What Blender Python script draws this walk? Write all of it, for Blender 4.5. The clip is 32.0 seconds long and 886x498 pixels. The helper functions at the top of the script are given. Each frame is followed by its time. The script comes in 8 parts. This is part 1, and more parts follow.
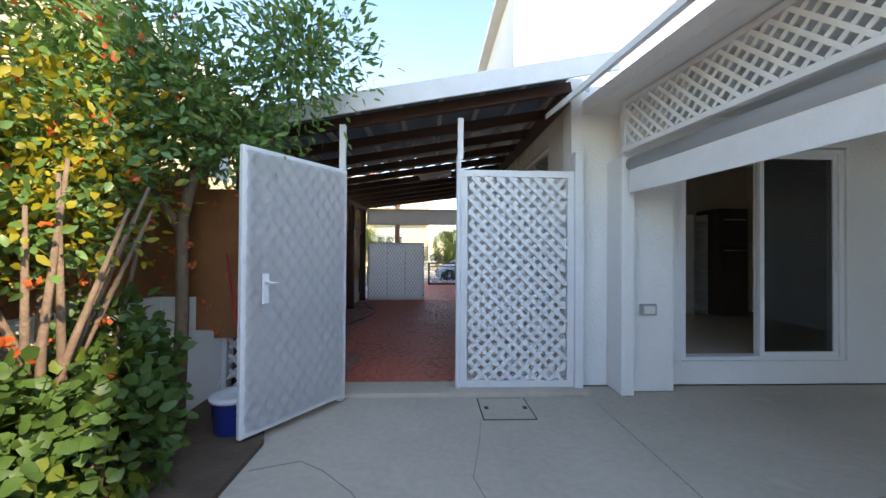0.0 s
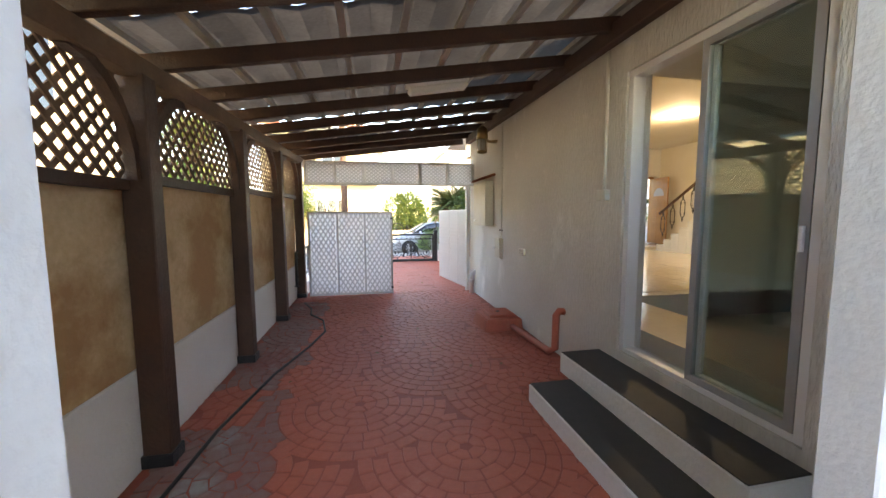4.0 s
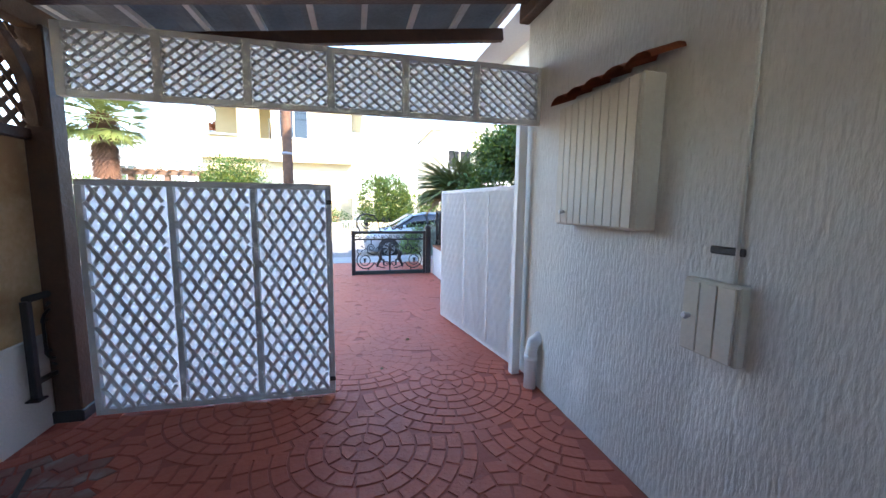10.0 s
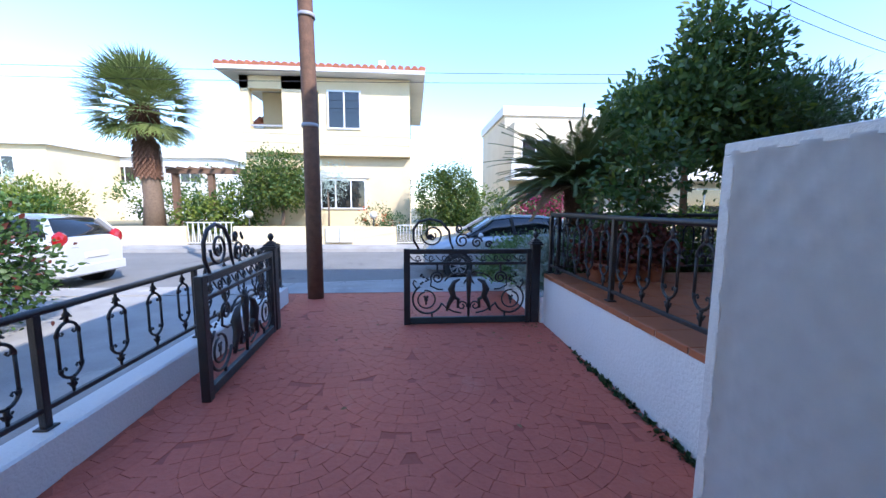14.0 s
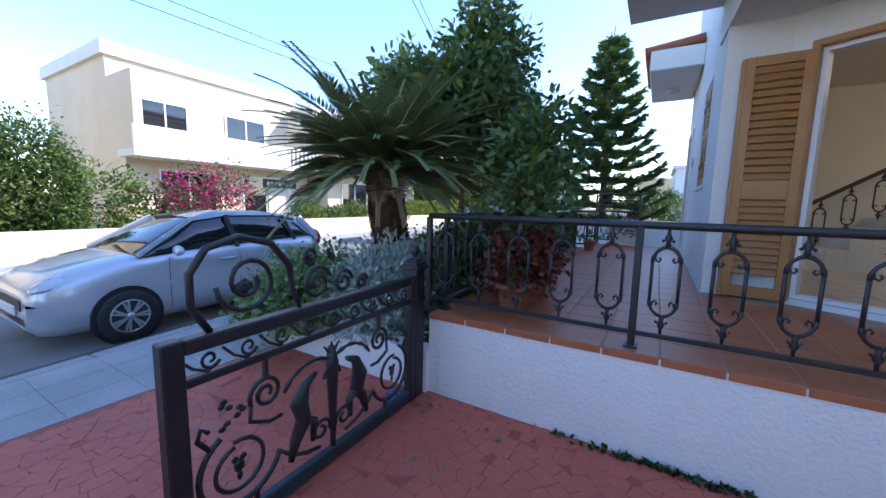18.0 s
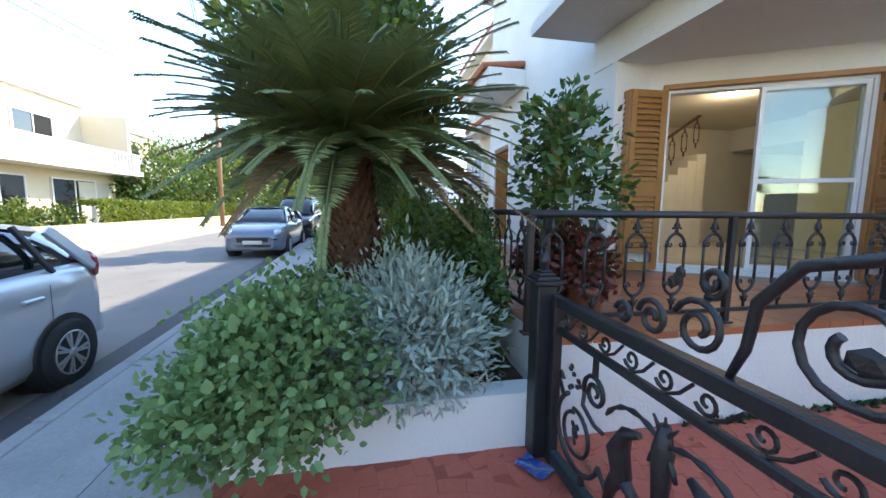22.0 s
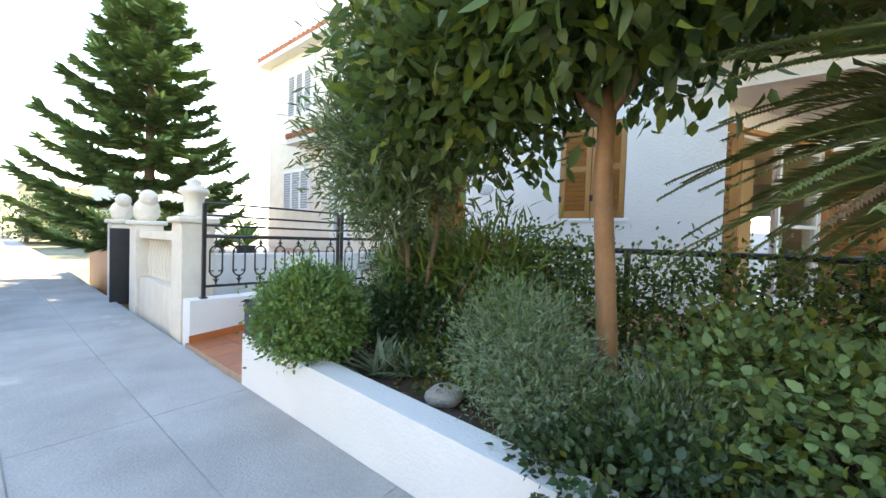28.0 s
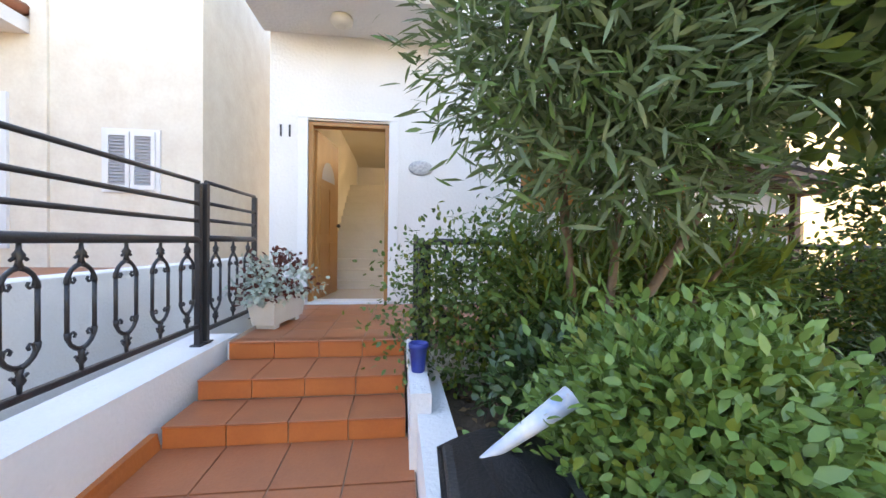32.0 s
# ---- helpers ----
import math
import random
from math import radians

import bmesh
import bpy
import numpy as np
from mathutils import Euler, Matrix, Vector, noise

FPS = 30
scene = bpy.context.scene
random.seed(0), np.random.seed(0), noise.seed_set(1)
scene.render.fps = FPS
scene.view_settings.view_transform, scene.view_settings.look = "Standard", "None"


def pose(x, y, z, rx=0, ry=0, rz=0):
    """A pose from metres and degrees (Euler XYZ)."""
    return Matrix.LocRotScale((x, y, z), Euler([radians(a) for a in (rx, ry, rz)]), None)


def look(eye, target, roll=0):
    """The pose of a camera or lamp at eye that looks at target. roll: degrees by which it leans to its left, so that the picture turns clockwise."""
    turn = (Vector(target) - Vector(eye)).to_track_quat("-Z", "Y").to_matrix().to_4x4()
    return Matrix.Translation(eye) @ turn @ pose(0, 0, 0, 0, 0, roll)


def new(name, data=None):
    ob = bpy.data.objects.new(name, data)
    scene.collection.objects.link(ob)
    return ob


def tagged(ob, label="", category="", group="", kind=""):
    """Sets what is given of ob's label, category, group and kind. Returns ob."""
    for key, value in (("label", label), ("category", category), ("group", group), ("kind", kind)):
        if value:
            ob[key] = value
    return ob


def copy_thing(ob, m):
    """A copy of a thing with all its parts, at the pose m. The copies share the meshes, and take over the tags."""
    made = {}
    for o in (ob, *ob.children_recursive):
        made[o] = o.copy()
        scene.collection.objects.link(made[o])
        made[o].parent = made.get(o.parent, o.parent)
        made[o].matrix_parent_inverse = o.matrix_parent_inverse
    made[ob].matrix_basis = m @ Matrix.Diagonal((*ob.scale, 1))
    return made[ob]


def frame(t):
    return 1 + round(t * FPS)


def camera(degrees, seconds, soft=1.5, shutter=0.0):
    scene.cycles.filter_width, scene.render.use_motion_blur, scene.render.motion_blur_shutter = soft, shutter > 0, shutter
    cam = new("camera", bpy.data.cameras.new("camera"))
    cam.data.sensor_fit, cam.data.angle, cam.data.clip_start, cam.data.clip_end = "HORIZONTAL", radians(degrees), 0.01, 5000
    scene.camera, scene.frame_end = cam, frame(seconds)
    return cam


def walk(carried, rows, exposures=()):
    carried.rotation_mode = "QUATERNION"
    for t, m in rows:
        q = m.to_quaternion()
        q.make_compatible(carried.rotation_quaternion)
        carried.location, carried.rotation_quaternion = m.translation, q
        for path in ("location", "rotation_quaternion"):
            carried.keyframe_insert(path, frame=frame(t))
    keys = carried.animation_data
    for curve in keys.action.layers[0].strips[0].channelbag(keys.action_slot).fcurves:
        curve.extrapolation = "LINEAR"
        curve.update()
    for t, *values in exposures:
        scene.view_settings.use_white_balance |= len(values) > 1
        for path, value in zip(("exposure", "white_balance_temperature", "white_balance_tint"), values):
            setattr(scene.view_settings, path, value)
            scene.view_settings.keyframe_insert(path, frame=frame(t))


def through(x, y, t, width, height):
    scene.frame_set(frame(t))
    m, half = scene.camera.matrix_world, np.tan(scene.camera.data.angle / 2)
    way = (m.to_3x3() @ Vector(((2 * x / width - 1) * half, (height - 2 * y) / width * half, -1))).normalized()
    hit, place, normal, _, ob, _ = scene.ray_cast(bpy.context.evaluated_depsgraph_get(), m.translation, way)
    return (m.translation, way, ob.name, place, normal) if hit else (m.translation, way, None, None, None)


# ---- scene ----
cam = camera(100.8, 32.0)
PATH = [
    (0, (-1.587, -4.072, 1.47), (-1.516, -2.073, 1.492), 0.4),
    (0.5, (-1.79, -3.582, 1.476), (-1.719, -1.584, 1.458), 0.4),
    (1, (-1.845, -3.052, 1.497), (-1.772, -1.054, 1.466), 0.1),
    (1.5, (-1.95, -2.526, 1.501), (-1.873, -0.528, 1.461), 0.1),
    (2, (-1.979, -2.062, 1.522), (-1.904, -0.065, 1.454), 0.2),
    (2.5, (-2.022, -1.697, 1.569), (-1.938, 0.3, 1.488), 0.7),
    (3, (-2.152, -1.332, 1.589), (-2.006, 0.66, 1.488), 0.2),
    (3.5, (-2.137, -0.947, 1.661), (-1.946, 1.039, 1.527), -0.2),
    (4, (-2.206, -0.636, 1.691), (-1.826, 1.319, 1.51), -0.2),
    (4.5, (-2.19, -0.357, 1.715), (-1.56, 1.53, 1.505), -0.6),
    (6.5, (-2.203, 0.78, 1.675), (-1.541, 2.654, 1.451), 0.9),
    (7, (-2.305, 1.207, 1.614), (-1.638, 3.078, 1.381), 0.7),
    (7.5, (-2.181, 1.722, 1.642), (-1.556, 3.608, 1.409), 0.7),
    (8, (-2.156, 2.22, 1.641), (-1.524, 4.103, 1.41), 0.7),
    (8.5, (-1.967, 2.703, 1.654), (-1.367, 4.597, 1.421), 0.5),
    (9, (-1.85, 3.181, 1.639), (-1.294, 5.088, 1.405), 0.7),
    (9.5, (-1.735, 3.693, 1.642), (-1.209, 5.608, 1.406), 0.6),
    (10, (-1.588, 4.164, 1.616), (-1.122, 6.096, 1.386), 0.7),
    (10.5, (-1.435, 4.635, 1.608), (-1.006, 6.575, 1.379), 0.3),
    (11, (-1.31, 5.093, 1.597), (-0.987, 7.054, 1.369), 0.6),
    (11.5, (-1.277, 5.621, 1.63), (-1.053, 7.594, 1.395), -0.0),
    (12, (-1.19, 6.091, 1.636), (-1.073, 8.075, 1.409), -0.2),
    (12.5, (-1.234, 6.594, 1.612), (-1.164, 8.58, 1.383), -0.5),
    (13, (-1.291, 7.085, 1.602), (-1.211, 9.071, 1.376), -0.1),
    (13.5, (-1.407, 7.53, 1.561), (-1.324, 9.515, 1.337), 0.1),
    (15.5, (-2.08, 9.305, 1.742), (-1.207, 11.083, 1.465), 0.6),
    (16, (-2.295, 9.712, 1.718), (-1.152, 11.33, 1.441), 0.9),
    (16.5, (-2.346, 10.19, 1.698), (-1.013, 11.655, 1.419), 1.0),
    (17, (-2.42, 10.543, 1.675), (-0.967, 11.89, 1.408), 1.0),
    (17.5, (-2.382, 10.933, 1.588), (-0.742, 12.05, 1.338), 1.5),
    (18, (-2.283, 11.208, 1.6), (-0.567, 12.205, 1.353), 1.3),
    (18.5, (-2.32, 11.511, 1.592), (-0.507, 12.324, 1.364), 1.3),
    (19, (-2.303, 11.849, 1.594), (-0.449, 12.562, 1.362), 1.2),
    (19.5, (-2.219, 12.135, 1.57), (-0.352, 12.816, 1.344), 1.2),
    (20, (-2.257, 12.467, 1.584), (-0.341, 12.995, 1.361), 1.2),
    (20.5, (-2.117, 12.904, 1.57), (-0.174, 13.317, 1.337), 1.1),
    (21, (-2.07, 13.183, 1.545), (-0.091, 13.369, 1.328), 1.2),
    (21.5, (-1.958, 13.539, 1.538), (0.021, 13.384, 1.297), 0.8),
    (22, (-1.881, 13.876, 1.523), (0.071, 13.501, 1.302), 0.6),
    (22.5, (-1.823, 14.19, 1.515), (0.068, 13.584, 1.28), 0.3),
    (23, (-1.594, 14.532, 1.478), (0.252, 13.8, 1.243), 0.3),
    (23.5, (-1.5, 14.926, 1.451), (0.327, 14.134, 1.269), 0.4),
    (24, (-1.228, 15.199, 1.463), (0.59, 14.381, 1.303), 0.2),
    (24.5, (-0.879, 15.432, 1.496), (0.944, 14.613, 1.434), 0.1),
    (25, (-0.437, 15.646, 1.499), (1.388, 14.83, 1.463), 0.0),
    (25.5, (-0.038, 15.787, 1.534), (1.786, 14.967, 1.507), 0.5),
    (27.5, (1.923, 16.282, 1.498), (3.273, 14.807, 1.464), 1.6),
    (28, (2.473, 16.303, 1.547), (3.722, 14.742, 1.493), 1.9),
    (28.5, (3.089, 16.194, 1.55), (4.228, 14.551, 1.498), 1.9),
    (29, (3.602, 16.182, 1.475), (4.664, 14.487, 1.444), 1.3),
    (29.5, (4.161, 16.099, 1.468), (5.064, 14.314, 1.422), 0.7),
    (30, (4.675, 16.059, 1.456), (5.455, 14.218, 1.413), 0.1),
    (30.5, (5.149, 16.054, 1.479), (5.729, 14.141, 1.42), -0.1),
    (31, (5.527, 15.92, 1.507), (5.962, 13.969, 1.451), 0.2),
    (31.5, (5.946, 15.803, 1.496), (6.043, 13.806, 1.452), 0.7),
    (32, (6.27, 15.503, 1.486), (6.031, 13.518, 1.453), 0.8),
]
walk(cam, [(t, look(e, g, r)) for t, e, g, r in PATH],
     exposures=[(0, 2.15, 7700, 13), (1, 2.35, 7900, 13), (2, 2.35, 7900, 13), (3, 2.3, 8000, 13), (4, 3.6, 9400, 16), (7, 4.0, 7900, 12), (9, 3.8, 7000, 12), (10.5, 2.8, 6400, 14),
                (11.5, 2.3, 5900, 12), (13, 1.85, 5600, 14), (16, 1.75, 5700, 20), (19, 1.9, 5900, 18), (21, 2.15, 6500, 12), (23, 2.55, 7400, 8), (25, 2.6, 7600, 2),
                (28, 3.0, 8600, 12), (30, 3.15, 8800, 16), (32, 3.15, 8800, 20)])

# ---- light ----
SUN_AZ, SUN_EL = radians(140), radians(38)   # where the sun stands, clockwise from +y
world = bpy.data.worlds.new("sky")
scene.world = world
world.use_nodes = True
_n, _l = world.node_tree.nodes, world.node_tree.links
sky = _n.new("ShaderNodeTexSky")
sky.sky_type, sky.sun_disc = "NISHITA", False
sky.sun_elevation, sky.sun_rotation = SUN_EL, SUN_AZ
sky.air_density, sky.dust_density, sky.ozone_density = 1.0, 0.15, 1.5
_h = _n.new("ShaderNodeHueSaturation")
_h.inputs["Saturation"].default_value, _h.inputs["Value"].default_value = 1.08, 1.0
_l.new(sky.outputs[0], _h.inputs["Color"])
_l.new(_h.outputs[0], _n["Background"].inputs[0])
_n["Background"].inputs[1].default_value = 0.15
_s = bpy.data.lights.new("sun", "SUN")
_s.energy, _s.angle, _s.color = 2.3, radians(0.5), (1.0, 0.9, 0.76)
sun = new("sun", _s)
_d = Vector((math.sin(SUN_AZ) * math.cos(SUN_EL), math.cos(SUN_AZ) * math.cos(SUN_EL), math.sin(SUN_EL)))
sun.matrix_basis = look(_d * 60, (0, 0, 0))


# ---- materials ----
def material(name, colour, rough=0.6, metal=0.0, second=None, scale=6.0, mix=0.5, fine=60.0, bump=0.15, bump_scale=None, island=0.0,
             stains=None, stain_scale=1.5, stain_at=0.55, coat=0.0, through=0.0, stretch=None, stain_stretch=None):
    """Base colour with a second tone at two scales, optional stains, per-object variation and fine relief."""
    m = bpy.data.materials.new(name)
    m.use_nodes = True
    nt = m.node_tree
    n, l = nt.nodes, nt.links
    b = n["Principled BSDF"]
    b.inputs["Roughness"].default_value, b.inputs["Metallic"].default_value = rough, metal
    b.inputs["Coat Weight"].default_value = coat
    geo = n.new("ShaderNodeTexCoord")
    col = (*colour, 1)
    sec = (*(second or tuple(c * 0.8 for c in colour)), 1)

    def scaled(src, dst, factors):
        if not factors:
            l.new(src.outputs["Object"], dst.inputs["Vector"])
            return
        mp = n.new("ShaderNodeMapping")
        mp.inputs["Scale"].default_value = factors
        l.new(src.outputs["Object"], mp.inputs["Vector"])
        l.new(mp.outputs[0], dst.inputs["Vector"])
    n1, n2 = n.new("ShaderNodeTexNoise"), n.new("ShaderNodeTexNoise")
    n1.inputs["Scale"].default_value, n1.inputs["Detail"].default_value = scale, 6
    n2.inputs["Scale"].default_value, n2.inputs["Detail"].default_value = fine, 3
    for t in (n1, n2):
        l.new(geo.outputs["Object"], t.inputs["Vector"])
    add = n.new("ShaderNodeMath")
    add.operation = "MULTIPLY_ADD"
    l.new(n2.outputs["Fac"], add.inputs[0])
    add.inputs[1].default_value = 0.5
    l.new(n1.outputs["Fac"], add.inputs[2])
    ramp = n.new("ShaderNodeMapRange")
    ramp.inputs[1].default_value, ramp.inputs[2].default_value = 0.45, 1.05
    ramp.inputs[4].default_value = mix * 2
    l.new(add.outputs[0], ramp.inputs[0])
    mx = n.new("ShaderNodeMix")
    mx.data_type = "RGBA"
    mx.inputs["A"].default_value, mx.inputs["B"].default_value = col, sec
    l.new(ramp.outputs[0], mx.inputs["Factor"])
    out = mx.outputs["Result"]
    if stains:
        n3 = n.new("ShaderNodeTexNoise")
        n3.inputs["Scale"].default_value, n3.inputs["Detail"].default_value, n3.inputs["Roughness"].default_value = stain_scale, 8, 0.65
        scaled(geo, n3, stain_stretch)
        r3 = n.new("ShaderNodeMapRange")
        r3.inputs[1].default_value, r3.inputs[2].default_value = stain_at, stain_at + 0.14
        l.new(n3.outputs["Fac"], r3.inputs[0])
        m3 = n.new("ShaderNodeMix")
        m3.data_type = "RGBA"
        l.new(r3.outputs[0], m3.inputs["Factor"])
        l.new(out, m3.inputs["A"])
        m3.inputs["B"].default_value = (*stains, 1)
        out = m3.outputs["Result"]
    if island:
        info, gi = n.new("ShaderNodeObjectInfo"), n.new("ShaderNodeNewGeometry")
        sm = n.new("ShaderNodeMath")
        sm.operation = "ADD"
        l.new(info.outputs["Random"], sm.inputs[0])
        l.new(gi.outputs["Random Per Island"], sm.inputs[1])
        mr = n.new("ShaderNodeMapRange")
        mr.inputs[2].default_value = 2.0
        mr.inputs[3].default_value, mr.inputs[4].default_value = 1 - island, 1 + island
        l.new(sm.outputs[0], mr.inputs[0])
        hs = n.new("ShaderNodeHueSaturation")
        l.new(mr.outputs[0], hs.inputs["Value"])
        l.new(out, hs.inputs["Color"])
        out = hs.outputs["Color"]
    l.new(out, b.inputs["Base Color"])
    if bump:
        n4 = n.new("ShaderNodeTexNoise")
        n4.inputs["Scale"].default_value, n4.inputs["Detail"].default_value = bump_scale or fine, 5
        scaled(geo, n4, stretch)
        bp = n.new("ShaderNodeBump")
        bp.inputs["Strength"].default_value, bp.inputs["Distance"].default_value = bump, 0.02
        l.new(n4.outputs["Fac"], bp.inputs["Height"])
        l.new(bp.outputs[0], b.inputs["Normal"])
    if through:
        tr = n.new("ShaderNodeBsdfTranslucent")
        l.new(out, tr.inputs["Color"])
        ms = n.new("ShaderNodeMixShader")
        ms.inputs[0].default_value = through
        l.new(b.outputs[0], ms.inputs[1])
        l.new(tr.outputs[0], ms.inputs[2])
        l.new(ms.outputs[0], n["Material Output"].inputs["Surface"])
    return m


def glass(name, tint=(0.9, 0.95, 0.93), rough=0.0):
    """A thin pane: it lets light straight through and mirrors by angle."""
    m = bpy.data.materials.new(name)
    m.use_nodes = True
    n, l = m.node_tree.nodes, m.node_tree.links
    n.remove(n["Principled BSDF"])
    tr, gl, mx, fr = n.new("ShaderNodeBsdfTransparent"), n.new("ShaderNodeBsdfGlossy"), n.new("ShaderNodeMixShader"), n.new("ShaderNodeLayerWeight")
    pw, ad = n.new("ShaderNodeMath"), n.new("ShaderNodeMath")
    pw.operation, ad.operation = "POWER", "MULTIPLY_ADD"
    pw.inputs[1].default_value, ad.inputs[1].default_value, ad.inputs[2].default_value = 3.5, 0.75, 0.06
    tr.inputs[0].default_value = (*tint, 1)
    gl.inputs["Roughness"].default_value = rough
    fr.inputs[0].default_value = 0.5
    l.new(fr.outputs[1], pw.inputs[0])
    l.new(pw.outputs[0], ad.inputs[0])
    l.new(ad.outputs[0], mx.inputs[0])
    l.new(tr.outputs[0], mx.inputs[1])
    l.new(gl.outputs[0], mx.inputs[2])
    l.new(mx.outputs[0], n["Material Output"].inputs["Surface"])
    return m


def emitter(name, colour, power):
    m = bpy.data.materials.new(name)
    m.use_nodes = True
    b = m.node_tree.nodes["Principled BSDF"]
    b.inputs["Base Color"].default_value = (*colour, 1)
    b.inputs["Emission Color"].default_value, b.inputs["Emission Strength"].default_value = (*colour, 1), power
    return m


M_STUCCO = material("white_stucco", (0.78, 0.77, 0.75), 0.85, second=(0.66, 0.65, 0.62), scale=1.3, mix=0.35, fine=35, bump=0.5, bump_scale=28)
M_ROUGHCAST = material("grey_white_roughcast", (0.66, 0.64, 0.6), 0.9, second=(0.52, 0.5, 0.46), scale=0.9, mix=0.45, fine=25, bump=0.8, bump_scale=48, stretch=(1, 1, 0.25), stains=(0.74, 0.72, 0.68), stain_scale=1.6, stain_at=0.56, stain_stretch=(1, 1, 0.5))
M_WHITE_WALL = material("white_painted_plaster", (0.8, 0.8, 0.79), 0.7, second=(0.68, 0.68, 0.66), scale=2.0, mix=0.3, fine=40, bump=0.35, bump_scale=45, stains=(0.6, 0.56, 0.47), stain_at=0.66)
M_VERANDA = material("white_veranda_render", (0.8, 0.8, 0.79), 0.75, second=(0.7, 0.7, 0.68), scale=2.0, mix=0.3, fine=40, bump=0.45, bump_scale=40, stains=(0.62, 0.57, 0.47), stain_scale=2.2, stain_at=0.63, stain_stretch=(1, 1.6, 0.12))
M_CREAM = material("cream_plaster", (0.74, 0.61, 0.38), 0.85, second=(0.66, 0.53, 0.32), scale=0.8, fine=20, bump=0.2)
M_PALE_CREAM = material("pale_cream_house_paint", (0.72, 0.63, 0.47), 0.85, second=(0.64, 0.54, 0.39), scale=0.8, fine=20, bump=0.2)
M_FENCE = material("orange_brown_fence_panel", (0.32, 0.13, 0.045), 0.75, second=(0.22, 0.085, 0.03), scale=3, mix=0.6, fine=40, bump=0.3)
M_CRACK = material("dirt_in_cracks", (0.2, 0.165, 0.13), 0.95, bump=0.2)
M_STONEWASH = material("pale_stone_cladding", (0.78, 0.72, 0.62), 0.85, second=(0.66, 0.58, 0.48), scale=2.5, fine=18, bump=0.5, bump_scale=6)
M_TAN = material("weathered_tan_plaster", (0.78, 0.6, 0.38), 0.9, second=(0.6, 0.41, 0.22), scale=1.1, mix=0.6, fine=25, bump=0.4, bump_scale=14, stains=(0.46, 0.27, 0.13), stain_scale=1.3, stain_at=0.47, stain_stretch=(1, 0.8, 0.9))
M_RED = material("red_painted_stamped_concrete", (0.53, 0.13, 0.078), 0.6, second=(0.42, 0.102, 0.063), scale=1.2, mix=0.6, fine=22, bump=0.35, bump_scale=30, stains=(0.48, 0.17, 0.12), stain_scale=2.2, stain_at=0.6, island=0.07)
M_RED_JOINT = material("red_paint_in_joints", (0.38, 0.09, 0.056), 0.7, second=(0.3, 0.072, 0.045), scale=3, fine=30, bump=0.3)
M_GREY_RED = material("worn_grey_red_concrete", (0.27, 0.2, 0.19), 0.8, second=(0.3, 0.09, 0.07), scale=1.6, mix=0.5, fine=20, bump=0.4, stains=(0.33, 0.31, 0.3), stain_scale=2.5)
M_CONCRETE = material("pale_yard_concrete", (0.52, 0.45, 0.36), 0.85, second=(0.4, 0.34, 0.27), scale=0.7, mix=0.6, fine=18, bump=0.25, stains=(0.5, 0.45, 0.38), stain_at=0.6)
M_PAVE = material("grey_pavement_concrete", (0.42, 0.405, 0.385), 0.85, second=(0.3, 0.29, 0.275), scale=1.6, mix=0.6, fine=45, bump=0.5, bump_scale=60, stains=(0.52, 0.49, 0.45), stain_at=0.6, island=0.06)
M_ASPHALT = material("worn_grey_asphalt", (0.17, 0.167, 0.16), 0.9, second=(0.22, 0.215, 0.205), scale=0.7, mix=0.6, fine=120, bump=0.6, bump_scale=90, stains=(0.1, 0.1, 0.1), stain_at=0.6)
M_ASPHALT_DARK = material("dark_patched_asphalt", (0.07, 0.07, 0.072), 0.9, second=(0.1, 0.1, 0.1), scale=1.5, mix=0.6, fine=110, bump=0.6, bump_scale=90)
M_EARTH = material("dark_garden_soil", (0.07, 0.045, 0.03), 0.95, second=(0.12, 0.08, 0.05), scale=6, fine=50, bump=0.9, bump_scale=25)
M_FIELD = material("dry_ground", (0.3, 0.26, 0.18), 0.95, second=(0.2, 0.2, 0.1), scale=0.2, fine=8, bump=0.4)
M_BROWN = material("dark_stained_timber", (0.085, 0.037, 0.02), 0.55, second=(0.05, 0.022, 0.013), scale=7, fine=50, bump=0.3, bump_scale=40, stains=(0.14, 0.07, 0.04), stain_at=0.62)
M_BROWN_LIGHT = material("faded_brown_timber", (0.2, 0.12, 0.075), 0.7, second=(0.13, 0.075, 0.045), scale=6, fine=45, bump=0.3)
M_WHITE_WOOD = material("white_painted_lattice_wood", (0.72, 0.72, 0.72), 0.55, second=(0.6, 0.6, 0.6), scale=5, mix=0.35, fine=60, bump=0.2)
M_SHEET = material("white_plastic_sheet", (0.8, 0.8, 0.8), 0.5, second=(0.72, 0.73, 0.75), scale=3, mix=0.3, fine=40, bump=0.1, through=0.7)
# white lattice greyed: the shade of its backlit side is in the colour
M_LATTICE = material("backlit_grey_white_lattice", (0.56, 0.56, 0.57), 0.6, second=(0.46, 0.46, 0.46), scale=5, mix=0.35, fine=60, bump=0.2)
M_ROOF_SHEET = material("grey_roof_board", (0.17, 0.165, 0.16), 0.8, second=(0.1, 0.095, 0.09), scale=2, mix=0.6, fine=30, bump=0.2)
M_BATTEN = material("grey_batten", (0.5, 0.47, 0.44), 0.75, second=(0.36, 0.33, 0.3), scale=4, fine=40, bump=0.2)
M_IRON = material("black_painted_iron", (0.012, 0.013, 0.016), 0.38, second=(0.03, 0.03, 0.033), scale=9, mix=0.4, fine=90, bump=0.2)
M_TERRA = material("terracotta_tile", (0.42, 0.14, 0.058), 0.42, second=(0.33, 0.11, 0.05), scale=5, mix=0.5, fine=60, bump=0.12, island=0.12)
M_TERRA_BRIGHT = material("orange_terracotta_riser_tile", (0.5, 0.15, 0.04), 0.4, second=(0.4, 0.11, 0.035), scale=5, mix=0.4, fine=60, bump=0.12, island=0.1)
